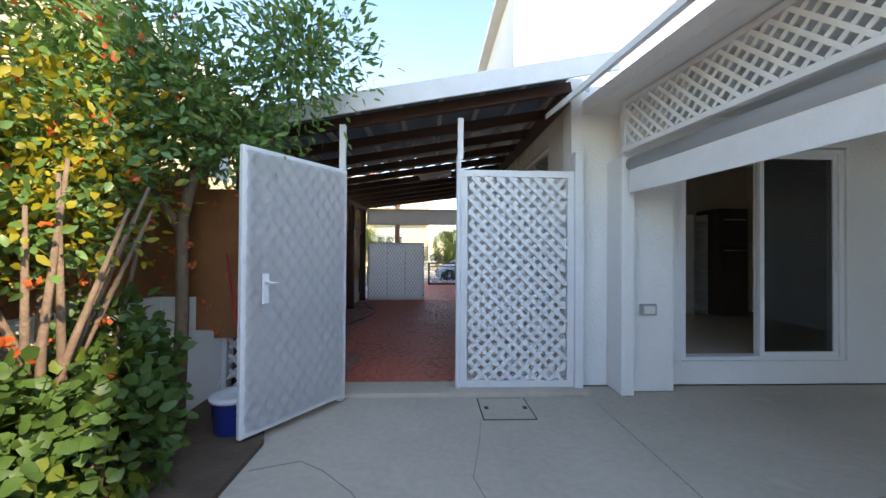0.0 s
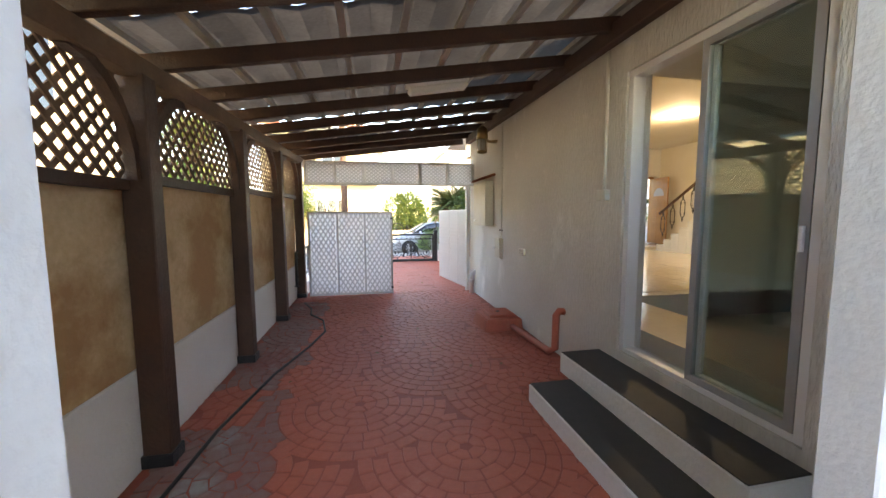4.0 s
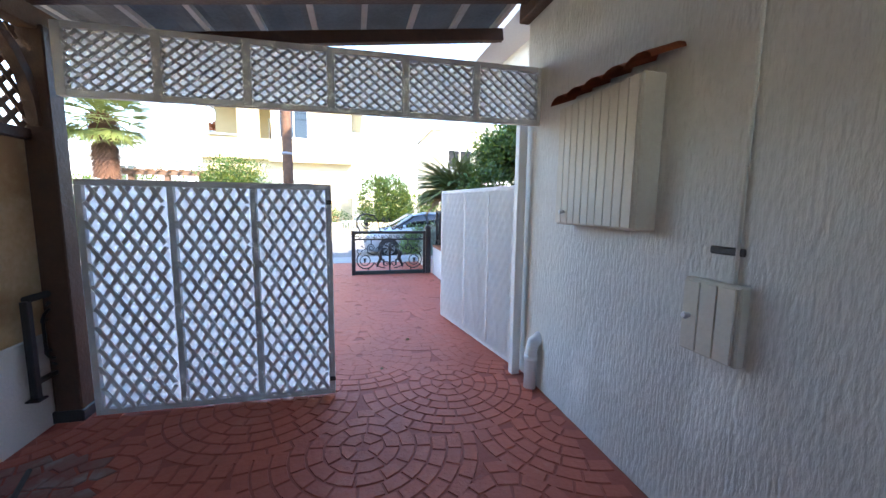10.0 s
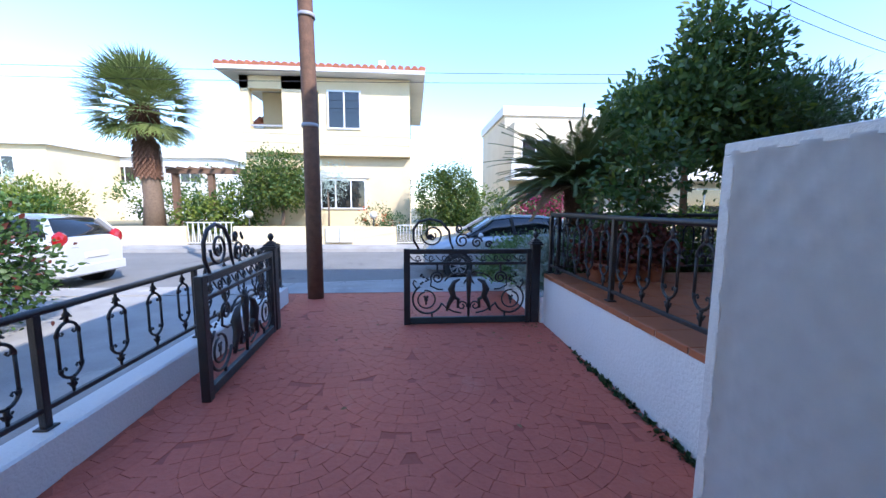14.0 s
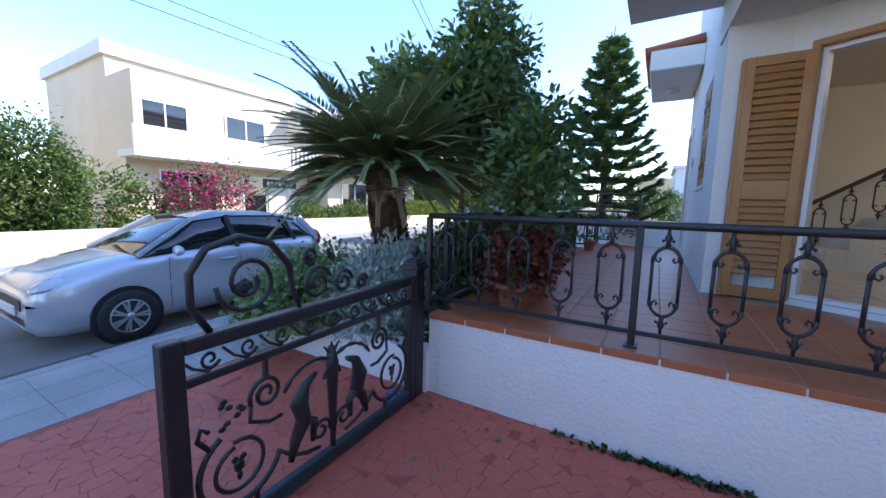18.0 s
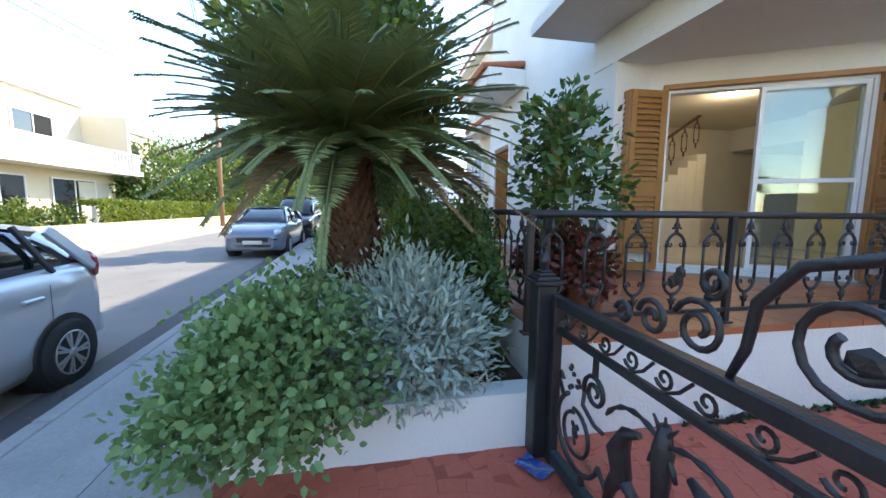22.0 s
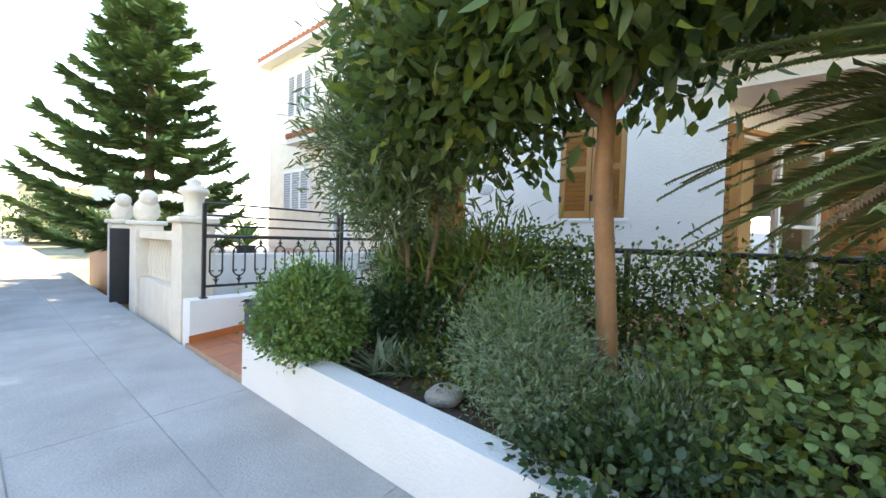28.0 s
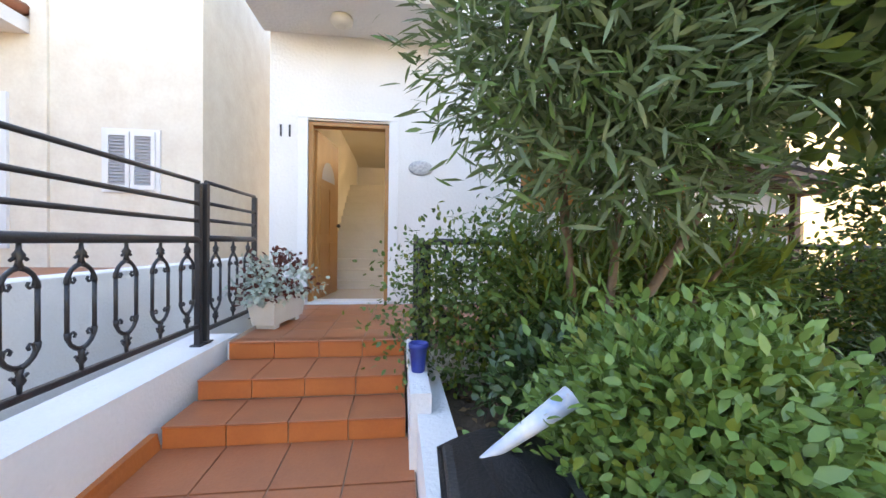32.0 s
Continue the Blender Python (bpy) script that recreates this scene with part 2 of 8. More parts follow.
M_GROUT = material("pale_grout", (0.42, 0.3, 0.22), 0.9, second=(0.33, 0.22, 0.16), scale=8, fine=60, bump=0.3)
M_ALU = material("white_aluminium_frame", (0.75, 0.75, 0.75), 0.35, second=(0.68, 0.68, 0.68), scale=3, mix=0.2, fine=80, bump=0.03)
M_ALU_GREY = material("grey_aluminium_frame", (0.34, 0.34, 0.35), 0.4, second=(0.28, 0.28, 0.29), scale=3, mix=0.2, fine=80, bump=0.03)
M_OAK = material("honey_varnished_pine", (0.42, 0.2, 0.06), 0.42, second=(0.33, 0.145, 0.04), scale=4, mix=0.6, fine=70, bump=0.15, island=0.06)
M_SLATE = material("dark_slate_tread", (0.035, 0.033, 0.032), 0.6, second=(0.05, 0.047, 0.045), scale=12, fine=120, bump=0.2)
M_INNER = material("cream_interior_paint", (0.78, 0.73, 0.63), 0.8, second=(0.66, 0.6, 0.48), scale=1.5, mix=0.3, fine=40, bump=0.1)
M_MARBLE = material("polished_cream_floor_tile", (0.62, 0.56, 0.47), 0.16, second=(0.55, 0.49, 0.41), scale=3, mix=0.4, fine=25, bump=0.02, island=0.04)
M_GLASS = glass("clear_glass")
M_GLASS_DARK = glass("tinted_glass", (0.45, 0.47, 0.46))
M_ROOF_TILE = material("red_clay_roof_tile", (0.42, 0.14, 0.07), 0.8, second=(0.3, 0.1, 0.05), scale=6, fine=40, bump=0.3, island=0.15)


# ---- building helpers ----
def box(bm, x0, y0, z0, x1, y1, z1, bevel=0.0):
    vs = [bm.verts.new((x, y, z)) for z in (z0, z1) for y in (y0, y1) for x in (x0, x1)]
    fs = [bm.faces.new([vs[i] for i in f]) for f in ((0, 2, 3, 1), (4, 5, 7, 6), (0, 1, 5, 4), (2, 6, 7, 3), (0, 4, 6, 2), (1, 3, 7, 5))]
    if bevel:
        bmesh.ops.bevel(bm, geom=list({e for f in fs for e in f.edges}), offset=bevel, segments=1, affect="EDGES")
    return vs


def prism(bm, pts, z0, z1):
    """An upright prism over a plan outline (counter-clockwise)."""
    a = [bm.verts.new((x, y, z0)) for x, y in pts]
    b = [bm.verts.new((x, y, z1)) for x, y in pts]
    bm.faces.new(a[::-1])
    bm.faces.new(b)
    for i in range(len(pts)):
        j = (i + 1) % len(pts)
        bm.faces.new((a[i], a[j], b[j], b[i]))


def hull8(bm, low, high):
    """A six-sided block from four low and four high corners, each listed counter-clockwise from above."""
    a, b = [bm.verts.new(p) for p in low], [bm.verts.new(p) for p in high]
    bm.faces.new(a[::-1])
    bm.faces.new(b)
    for i in range(4):
        j = (i + 1) % 4
        bm.faces.new((a[i], a[j], b[j], b[i]))


def bar(bm, p, q, w, h, up=(0, 0, 1), bevel=0.0):
    """A beam of width w and height h from p to q."""
    p, q = Vector(p), Vector(q)
    d = (q - p).normalized()
    s = d.cross(Vector(up))
    s = s.normalized() if s.length > 1e-5 else Vector((1, 0, 0))
    u = s.cross(d).normalized()
    c = [-s * w / 2 - u * h / 2, s * w / 2 - u * h / 2, s * w / 2 + u * h / 2, -s * w / 2 + u * h / 2]
    a, b = [bm.verts.new(p + v) for v in c], [bm.verts.new(q + v) for v in c]
    fs = [bm.faces.new(a), bm.faces.new(b[::-1])]
    for i in range(4):
        j = (i + 1) % 4
        fs.append(bm.faces.new((a[i], b[i], b[j], a[j])))
    if bevel:
        bmesh.ops.bevel(bm, geom=list({e for f in fs for e in f.edges}), offset=bevel, segments=1, affect="EDGES")


def tube(bm, pts, r, n=6, cap=True):
    """A round tube along points; r may be one radius or one for each point."""
    pts = [Vector(p) for p in pts]
    rs = r if isinstance(r, (list, tuple)) else [r] * len(pts)
    rings, side = [], None
    for i, p in enumerate(pts):
        d = (pts[min(i + 1, len(pts) - 1)] - pts[max(i - 1, 0)]).normalized()
        if side is None:
            side = d.orthogonal().normalized()
        side = (side - d * side.dot(d))
        side = side.normalized() if side.length > 1e-6 else d.orthogonal().normalized()
        up = d.cross(side)
        rings.append([bm.verts.new(p + rs[i] * (math.cos(2 * math.pi * k / n) * side + math.sin(2 * math.pi * k / n) * up)) for k in range(n)])
    for a, b in zip(rings, rings[1:]):
        for k in range(n):
            bm.faces.new((a[k], a[(k + 1) % n], b[(k + 1) % n], b[k])).smooth = n > 5
    if cap:
        bm.faces.new(rings[0][::-1])
        bm.faces.new(rings[-1])


def lathe(bm, profile, n=16, at=(0, 0, 0)):
    """A turned body from (radius, height) pairs."""
    rings = [[bm.verts.new((at[0] + r * math.cos(2 * math.pi * k / n), at[1] + r * math.sin(2 * math.pi * k / n), at[2] + z)) for k in range(n)] for r, z in profile]
    for a, b in zip(rings, rings[1:]):
        for k in range(n):
            bm.faces.new((a[k], a[(k + 1) % n], b[(k + 1) % n], b[k])).smooth = True
    bm.faces.new(rings[0][::-1])
    bm.faces.new(rings[-1])


def mesh_of(name, bm, mat):
    me = bpy.data.meshes.new(name)
    bmesh.ops.recalc_face_normals(bm, faces=bm.faces)
    bm.to_mesh(me)
    bm.free()
    me.materials.append(mat)
    return me


def part(name, bm, mat, parent, label=""):
    """One mesh object under a thing or a part, in that thing's own space."""
    ob = new(name, bm if isinstance(bm, bpy.types.Mesh) else mesh_of(name, bm, mat))
    ob.parent = parent
    return tagged(ob, label)


def thing(name, label, category, m=None, group="", kind=""):
    """The Empty at the base of a thing."""
    ob = new(name)
    ob.empty_display_size = 0.1
    ob.matrix_basis = m or Matrix()
    return tagged(ob, label, category, group, kind)


def solid(name, bm, mat, label="", category="", kind="structure", m=None, group=""):
    """A top-level thing or piece of the setting that is one mesh."""
    ob = new(name, mesh_of(name, bm, mat))
    ob.matrix_basis = m or Matrix()
    return tagged(ob, label, category, group, kind)


def blocks(*boxes, bevel=0.0):
    bm = bmesh.new()
    for b in boxes:
        box(bm, *b, bevel=bevel)
    return bm


def wall_between(name, p, q, z0, z1, thick, mat, holes=(), label="", category="wall"):
    """A wall from p to q in plan, its outer face on the line, thickness to the left of p->q; holes are (start, end, low, high) along it."""
    p, q = Vector((*p, 0)), Vector((*q, 0))
    length = (q - p).length
    d = (q - p) / length
    m = Matrix.Translation(p) @ Matrix.Rotation(math.atan2(d.y, d.x), 4, "Z")
    bm = bmesh.new()
    xs = 0.0
    for a, b, lo, hi in sorted(holes):
        if a > xs:
            box(bm, xs, 0, z0, a, thick, z1)
        if lo > z0:
            box(bm, a, 0, z0, b, thick, lo)
        if hi < z1:
            box(bm, a, 0, hi, b, thick, z1)
        xs = b
    if xs < length:
        box(bm, xs, 0, z0, length, thick, z1)
    return solid(name, bm, mat, label, category, "structure", m)
# ---- ground and street ----
def rise(x):
    """The street climbs gently towards +x."""
    return 0.013 * max(0.0, min(x, 24.0))


def strip(name, xs, y0, y1, z0, z1, mat, label, category, tilt=True):
    bm = bmesh.new()
    for a, b in zip(xs, xs[1:]):
        ra, rb = (rise(a), rise(b)) if tilt else (0, 0)
        hull8(bm, [(a, y0(a), z0), (b, y0(b), z0), (b, y1(b), z0), (a, y1(a), z0)],
              [(a, y0(a), z1 + ra), (b, y0(b), z1 + rb), (b, y1(b), z1 + rb), (a, y1(a), z1 + ra)])
    bmesh.ops.remove_doubles(bm, verts=bm.verts, dist=1e-4)
    return solid(name, bm, mat, label, category)


KERB = lambda x: 16.2 + (0.13 if x < 0 else 0.03) * max(-6, min(x, 24))   # near edge of the road
FRONT = lambda x: 14.75                                                   # building line along the pavement
solid("ground", blocks((-400, -400, -1.2, 400, 400, -0.24)), M_FIELD, "dry open ground reaching to the horizon", "ground")
strip("road", [-120, -6, 0, 24, 150], lambda x: KERB(x) - 0.05, lambda x: 21.9, -0.5, -0.12, M_ASPHALT, "worn grey asphalt street partly in house shadow", "road")
strip("gutter", [-60, -6, 0, 24, 60], lambda x: KERB(x) - 0.04, lambda x: KERB(x) + 0.42, -0.5, -0.116, M_ASPHALT_DARK, "darker asphalt patch along the kerb", "road")
strip("pavement", [-120, -6, 0, 24, 120], FRONT, lambda x: KERB(x) - 0.14, -0.5, -0.004, M_PAVE, "pale grey concrete pavement along the planter wall", "pavement")
strip("pavement_far", [-120, 0, 24, 150], lambda x: 21.95, lambda x: 23.6, -0.5, 0.0, M_PAVE, "pale concrete pavement across the street", "pavement")
strip("plot_far", [-120, 0, 24, 150], lambda x: 23.7, lambda x: 70, -0.5, 0.35, M_FIELD, "dry garden ground across the street", "ground")
solid("yard_floor", blocks((-9, -14, -0.5, 14, -0.02, -0.01)), M_CONCRETE, "pale cracked concrete of the back yard", "floor")
solid("drive_floor", blocks((-3.95, 0.0, -0.5, -0.0, 14.75, -0.003), (0.0, 7.45, -0.5, 0.3, 14.75, -0.003)), M_RED_JOINT, "red painted concrete drive bed", "floor")
solid("threshold", blocks((-3.0, -0.3, -0.05, 0.1, 0.06, 0.03), bevel=0.01), M_CONCRETE, "pale concrete threshold under the back gate", "threshold")
solid("neighbour_drive", blocks((-11.5, 1.0, -0.5, -3.95, 14.75, -0.02)), M_PAVE, "grey concrete drive of the neighbouring house", "floor")

# ---- house shell ----
Z_IN = 0.62
SIDE_TOP, UPPER = 3.95, 6.9
wall_between("wall_side", (0, 7.45), (0, 2.7), 0, SIDE_TOP, 0.25, M_ROUGHCAST, [], "grey-white roughcast house wall under the carport", "wall")
wall_between("wall_side_rear", (0, 2.7), (0, 0.252), 0, 3.58, 0.25, M_ROUGHCAST, [(0.4, 1.9, 0.45, 2.93)], "grey-white roughcast house wall round the sliding door", "wall")
wall_between("wall_back", (0.0, 0.0), (7.87, 0.0), 0, 3.3, 0.25, M_STUCCO, [(1.275, 3.235, 0.26, 2.72)], "white stucco rear wall with a sliding door", "wall")
wall_between("wall_east", (7.87, 0.252), (7.87, 10.478), 0, UPPER, 0.25, M_STUCCO, [], "white stucco side wall of the house", "wall")
wall_between("wall_front", (7.87, 10.73), (2.62, 10.73), 0, UPPER, 0.25, M_STUCCO, [(0.45, 1.47, 0.72, 3.0), (3.21, 4.15, 1.92, 3.32)], "white stucco front wall with entrance and shuttered window", "wall")
wall_between("wall_return", (2.62, 10.48), (2.62, 10.22), 0, SIDE_TOP, 0.25, M_STUCCO, [], "white stucco return beside the veranda door", "wall")
wall_between("wall_veranda", (2.62, 10.22), (1.03, 7.45), 0, SIDE_TOP, 0.25, M_STUCCO, [(0.19, 2.37, 0.74, 3.12)], "white stucco wall with the wide veranda door", "wall")
wall_between("wall_veranda_end", (1.03, 7.45), (0.252, 7.45), 0, SIDE_TOP, 0.25, M_STUCCO, [], "white stucco wall at the veranda end", "wall")
# upper storey, set back over the carport side
wall_between("wall_upper_west", (0.03, 7.45), (0.03, 3.252), SIDE_TOP, UPPER, 0.25, M_STUCCO, [], "white stucco upper storey wall", "wall")
wall_between("wall_upper_back", (0.03, 3.0), (7.87, 3.0), 3.3, UPPER, 0.25, M_STUCCO, [], "white stucco upper storey wall", "wall")
wall_between("wall_upper_front", (2.62, 10.73), (0.03, 7.6), SIDE_TOP + 0.11, UPPER, 0.25, M_STUCCO, [], "white stucco upper storey wall", "wall")
bm = bmesh.new()
prism(bm, [(0.3, 3.24), (7.6, 3.24), (7.6, 10.45), (2.9, 10.45), (2.9, 10.0), (1.3, 7.2), (0.3, 7.2)], SIDE_TOP - 0.03, SIDE_TOP + 0.15)
solid("ceiling", bm, M_INNER, "white ceiling slab of the ground floor", "ceiling")
solid("roof_rear", blocks((0.25, 0.1, 3.3, 7.8, 3.0, 3.42)), M_STUCCO, "flat white roof slab over the rear kitchen", "roof")
solid("roof", blocks((-0.2, 2.75, UPPER, 8.15, 11.0, UPPER + 0.2)), M_STUCCO, "flat white roof slab with overhanging edge", "roof")
# balcony slab and soffits over the veranda
bm = bmesh.new()
prism(bm, [(0.3, 7.47), (1.04, 7.47), (2.6, 10.25), (2.6, 10.74), (3.16, 10.74), (3.16, 11.7), (0.3, 11.7)], 3.89, 4.06)
solid("balcony_slab", bm, M_STUCCO, "white plastered balcony soffit above the veranda", "balcony")
bm = bmesh.new()
prism(bm, [(0.8, 7.47), (1.04, 7.47), (2.61, 10.22), (2.61, 10.735), (3.1, 10.735), (3.1, 10.76), (0.7, 10.66)], 3.45, 3.885)
solid("door_lintel", bm, M_STUCCO, "deep white plaster lintel over the veranda door", "lintel")
solid("entrance_canopy", blocks((5.6, 10.73, 4.05, 7.95, 11.55, 4.4), bevel=0.02), M_STUCCO, "white plastered canopy slab above the entrance", "canopy")

# interior floor and partitions seen through the doors
bm = bmesh.new()
prism(bm, [(0.25, 0.25), (1.05, 0.25), (1.05, 3.55), (7.6, 3.55), (7.6, 10.47), (2.88, 10.47), (2.88, 10.1), (1.2, 7.19), (0.25, 7.19)], 0.0, Z_IN)
solid("floor_inner", bm, M_MARBLE, "polished cream tile floor of the living room", "floor")
solid("floor_kitchen", blocks((1.05, 0.25, 0, 5.2, 3.55, 0.28)), M_MARBLE, "polished cream tile floor of the kitchen", "floor")
solid("floor_hall", blocks((6.15, 9.3, Z_IN, 7.6, 10.72, 0.705)), M_MARBLE, "pale marble hall floor behind the entrance", "floor")
solid("wall_kitchen", blocks((2.2, 3.55, 0.28, 5.2, 3.7, SIDE_TOP - 0.05)), M_INNER, "cream painted inner wall", "wall")
solid("wall_inner_east", blocks((5.2, 0.25, 0.0, 5.35, 3.7, SIDE_TOP - 0.05)), M_INNER, "cream painted inner wall", "wall")

# ---- veranda ----
V = 0.695
bm = bmesh.new()
prism(bm, [(0.24, 7.46), (1.03, 7.46), (2.61, 10.22), (2.61, 10.735), (7.6, 10.735), (7.6, 12.45), (6.2, 12.45), (6.1, 12.79), (0.24, 12.79)], -0.2, V - 0.012)
solid("veranda_base", bm, M_VERANDA, "white painted veranda wall streaked with damp", "wall")

# ---- planter bed by the pavement ----
bm = bmesh.new()
hull8(bm, [(0.2, 14.55, -0.3), (6.16, 14.55, -0.3), (6.16, 14.75, -0.3), (0.2, 14.75, -0.3)],
      [(0.2, 14.55, 0.36), (6.16, 14.55, 0.57), (6.16, 14.75, 0.57), (0.2, 14.75, 0.36)])
box(bm, 0.2, 12.79, -0.3, 0.38, 14.55, 0.36)
box(bm, 5.98, 12.79, -0.3, 6.16, 14.55, 0.565)
solid("planter_wall", bm, M_WHITE_WALL, "low white rendered planter wall along the pavement", "wall")
bm = bmesh.new()
hull8(bm, [(0.38, 12.79, -0.3), (5.98, 12.79, -0.3), (5.98, 14.55, -0.3), (0.38, 14.55, -0.3)],
      [(0.38, 12.79, 0.27), (5.98, 12.79, 0.44), (5.98, 14.55, 0.44), (0.38, 14.55, 0.27)])
solid("planter_soil", bm, M_EARTH, "dark soil with leaf litter in the planter bed", "soil")

# ---- entrance ramp and steps ----
RAMP_FOOT, RAMP_HEAD = 0.14, 0.285
bm = bmesh.new()
hull8(bm, [(6.165, 13.2, -0.3), (7.72, 13.2, -0.3), (7.78, 14.75, -0.3), (6.165, 14.75, -0.3)],
      [(6.165, 13.2, RAMP_HEAD), (7.72, 13.2, RAMP_HEAD), (7.78, 14.75, RAMP_FOOT), (6.165, 14.75, RAMP_FOOT)])
solid("entrance_ramp", bm, M_GROUT, "sloping entrance path bed below the tiles", "floor")
STEPS = [(13.26, 0.422, 7.6), (12.925, 0.56, 7.58), (12.5, 0.695, 7.57)]
bm = bmesh.new()
for i, (y, z, xr) in enumerate(STEPS):
    box(bm, 6.215, 12.47, -0.2 if i == 0 else STEPS[i - 1][1] - 0.012, xr, y - 0.016, z - 0.014)
solid("entrance_steps", bm, M_GROUT, "concrete core of the entrance steps", "stairs")
bm = bmesh.new()
hull8(bm, [(7.62, 12.2, -0.2), (7.98, 12.2, -0.2), (7.98, 14.72, -0.2), (7.72, 14.72, -0.2)],
      [(7.62, 12.2, 0.69), (7.98, 12.2, 0.69), (7.98, 14.72, 0.675), (7.72, 14.72, 0.675)])
solid("wall_ramp", bm, M_WHITE_WALL, "white rendered wall beside the entrance ramp", "wall")
solid("wall_steps", blocks((6.085, 12.47, -0.2, 6.2, 13.55, V - 0.02)), M_WHITE_WALL, "low white wall beside the entrance steps", "wall")

# ---- drive boundary and carport left side ----
solid("wall_drive", blocks((-3.82, 7.4, -0.3, -3.6, 14.1, 0.27), bevel=0.015), M_WHITE_WALL, "low white rendered wall carrying the drive railing", "wall")
solid("wall_carport_low", blocks((-4.0, -1.0, -0.3, -3.75, 7.4, 0.68), bevel=0.008), M_WHITE_WALL, "low white base wall of the carport side", "wall")
bm = bmesh.new()
hull8(bm, [(-3.87, -0.2, 0.68), (-3.77, -0.2, 0.68), (-3.77, 7.4, 0.68), (-3.87, 7.4, 0.68)], [(-3.87, -0.2, 1.86), (-3.77, -0.2, 1.86), (-3.77, 7.4, 2.1), (-3.87, 7.4, 2.1)])
solid("wall_carport_panel", bm, M_TAN, "weathered tan plaster panel streaked with damp", "wall")


def roof_z(x, y):
    """Underside of the carport rafters."""
    f = (x + 3.8) / 3.8
    return (2.6 + 0.038 * y) * (1 - f) + (3.28 + 0.014 * y) * f
# ---- carport roof ----
carport = thing("carport_roof", "dark timber carport roof with rafters and grey boards", "carport", pose(-1.9, 3.8, 2.9))


def in_carport(p):
    return (p[0] + 1.9, p[1] - 3.8, p[2] - 2.9)


RAFTERS = [-0.02 + 0.81 * i for i in range(11)]
for y in RAFTERS:
    bm = bmesh.new()
    bar(bm, in_carport((-4.0, y, roof_z(-4.0, y) + 0.06)), in_carport((-0.02, y, roof_z(-0.02, y) + 0.06)), 0.075, 0.12, bevel=0.006)
    part("rafter", bm, M_BROWN, carport)
for i in range(9):
    x = -3.75 + 0.455 * i
    bm = bmesh.new()
    bar(bm, in_carport((x, -0.3, roof_z(x, -0.3) + 0.15)), in_carport((x, 8.2, roof_z(x, 8.2) + 0.15)), 0.05, 0.045)
    part("batten", bm, M_BATTEN, carport, "pale grey batten")
for j in range(11):
    a, b = -0.35 + 0.785 * j, -0.35 + 0.785 * (j + 1)
    bm = bmesh.new()
    n = 26
    rows = []
    for y, lift in ((a, 0.0), (b + 0.05, 0.03)):
        rows.append([bm.verts.new(in_carport((-4.05 + 4.05 * k / n, y, roof_z(-4.05 + 4.05 * k / n, y) + 0.195 + lift + 0.012 * math.cos(k * math.pi)))) for k in range(n + 1)])
    for k in range(n):
        bm.faces.new((rows[0][k], rows[0][k + 1], rows[1][k + 1], rows[1][k]))
    bmesh.ops.solidify(bm, geom=bm.faces[:], thickness=-0.012)
    part("roof_sheet", bm, M_ROOF_SHEET, carport, "grey corrugated roof sheet")
bm = bmesh.new()
bar(bm, in_carport((-3.66, -0.3, 2.6 - 0.06)), in_carport((-3.66, 8.2, 2.91 - 0.06)), 0.12, 0.14, bevel=0.008)
part("beam", bm, M_BROWN_LIGHT, carport, "faded brown eaves beam")
bm = bmesh.new()
bar(bm, in_carport((-0.06, 0.0, 3.25)), in_carport((-0.06, 7.45, 3.35)), 0.1, 0.16, bevel=0.008)
part("wall_plate", bm, M_BROWN, carport)
bm = bmesh.new()
bar(bm, in_carport((-4.05, -0.36, roof_z(-4.05, -0.36) + 0.14)), in_carport((0.35, -0.36, roof_z(0.35, -0.36) + 0.14)), 0.03, 0.2)
part("fascia", bm, M_WHITE_WOOD, carport, "white painted fascia board")
bm = bmesh.new()
bar(bm, in_carport((-4.05, 8.24, roof_z(-4.05, 8.2) + 0.1)), in_carport((-0.02, 8.24, roof_z(0, 8.2) + 0.1)), 0.03, 0.1)
part("fascia", bm, M_BROWN, carport)
POSTS = [0.12, 2.1, 3.9, 5.63, 7.35]
for y in POSTS:
    bm = bmesh.new()
    top = 2.6 + 0.038 * y - 0.1
    box(bm, -0.085, -0.07, 0.0, 0.085, 0.07, top, bevel=0.008)
    p = thing("timber_post", "dark brown stained timber carport post", "post", pose(-3.66, y, 0), "carport posts")
    part("shaft", bm, M_BROWN, p)
    bm = bmesh.new()
    box(bm, -0.1, -0.085, 0.0, 0.1, 0.085, 0.09, bevel=0.006)
    part("shoe", bm, M_IRON, p, "black metal post shoe")
    for s in (-1, 1):
        if (s < 0 and y < 0.5) or (s > 0 and y > 7):
            continue
        bm = bmesh.new()
        arch = [(0, s * (0.07 + 0.5 * (1 - math.cos(a))), top - 0.66 + 0.64 * math.sin(a)) for a in np.linspace(0, math.pi / 2, 7)]
        tube(bm, arch, 0.045, 4)
        part("brace", bm, M_BROWN, p)
# ceiling tube lamp
lamp = thing("tube_lamp", "white plastic tube lamp fixed under the rafters", "lamp", pose(-1.5, 3.3, roof_z(-1.5, 3.3) - 0.01, 0, -9.5))
bm = bmesh.new()
box(bm, -0.32, -0.07, -0.09, 0.32, 0.07, -0.02, bevel=0.025)
part("diffuser", bm, material("frosted_lamp_plastic", (0.75, 0.75, 0.72), 0.4, bump=0.02), lamp)
bm = bmesh.new()
box(bm, -0.34, -0.05, -0.02, 0.34, 0.05, 0.02, bevel=0.004)
part("back_plate", bm, M_WHITE_WOOD, lamp)


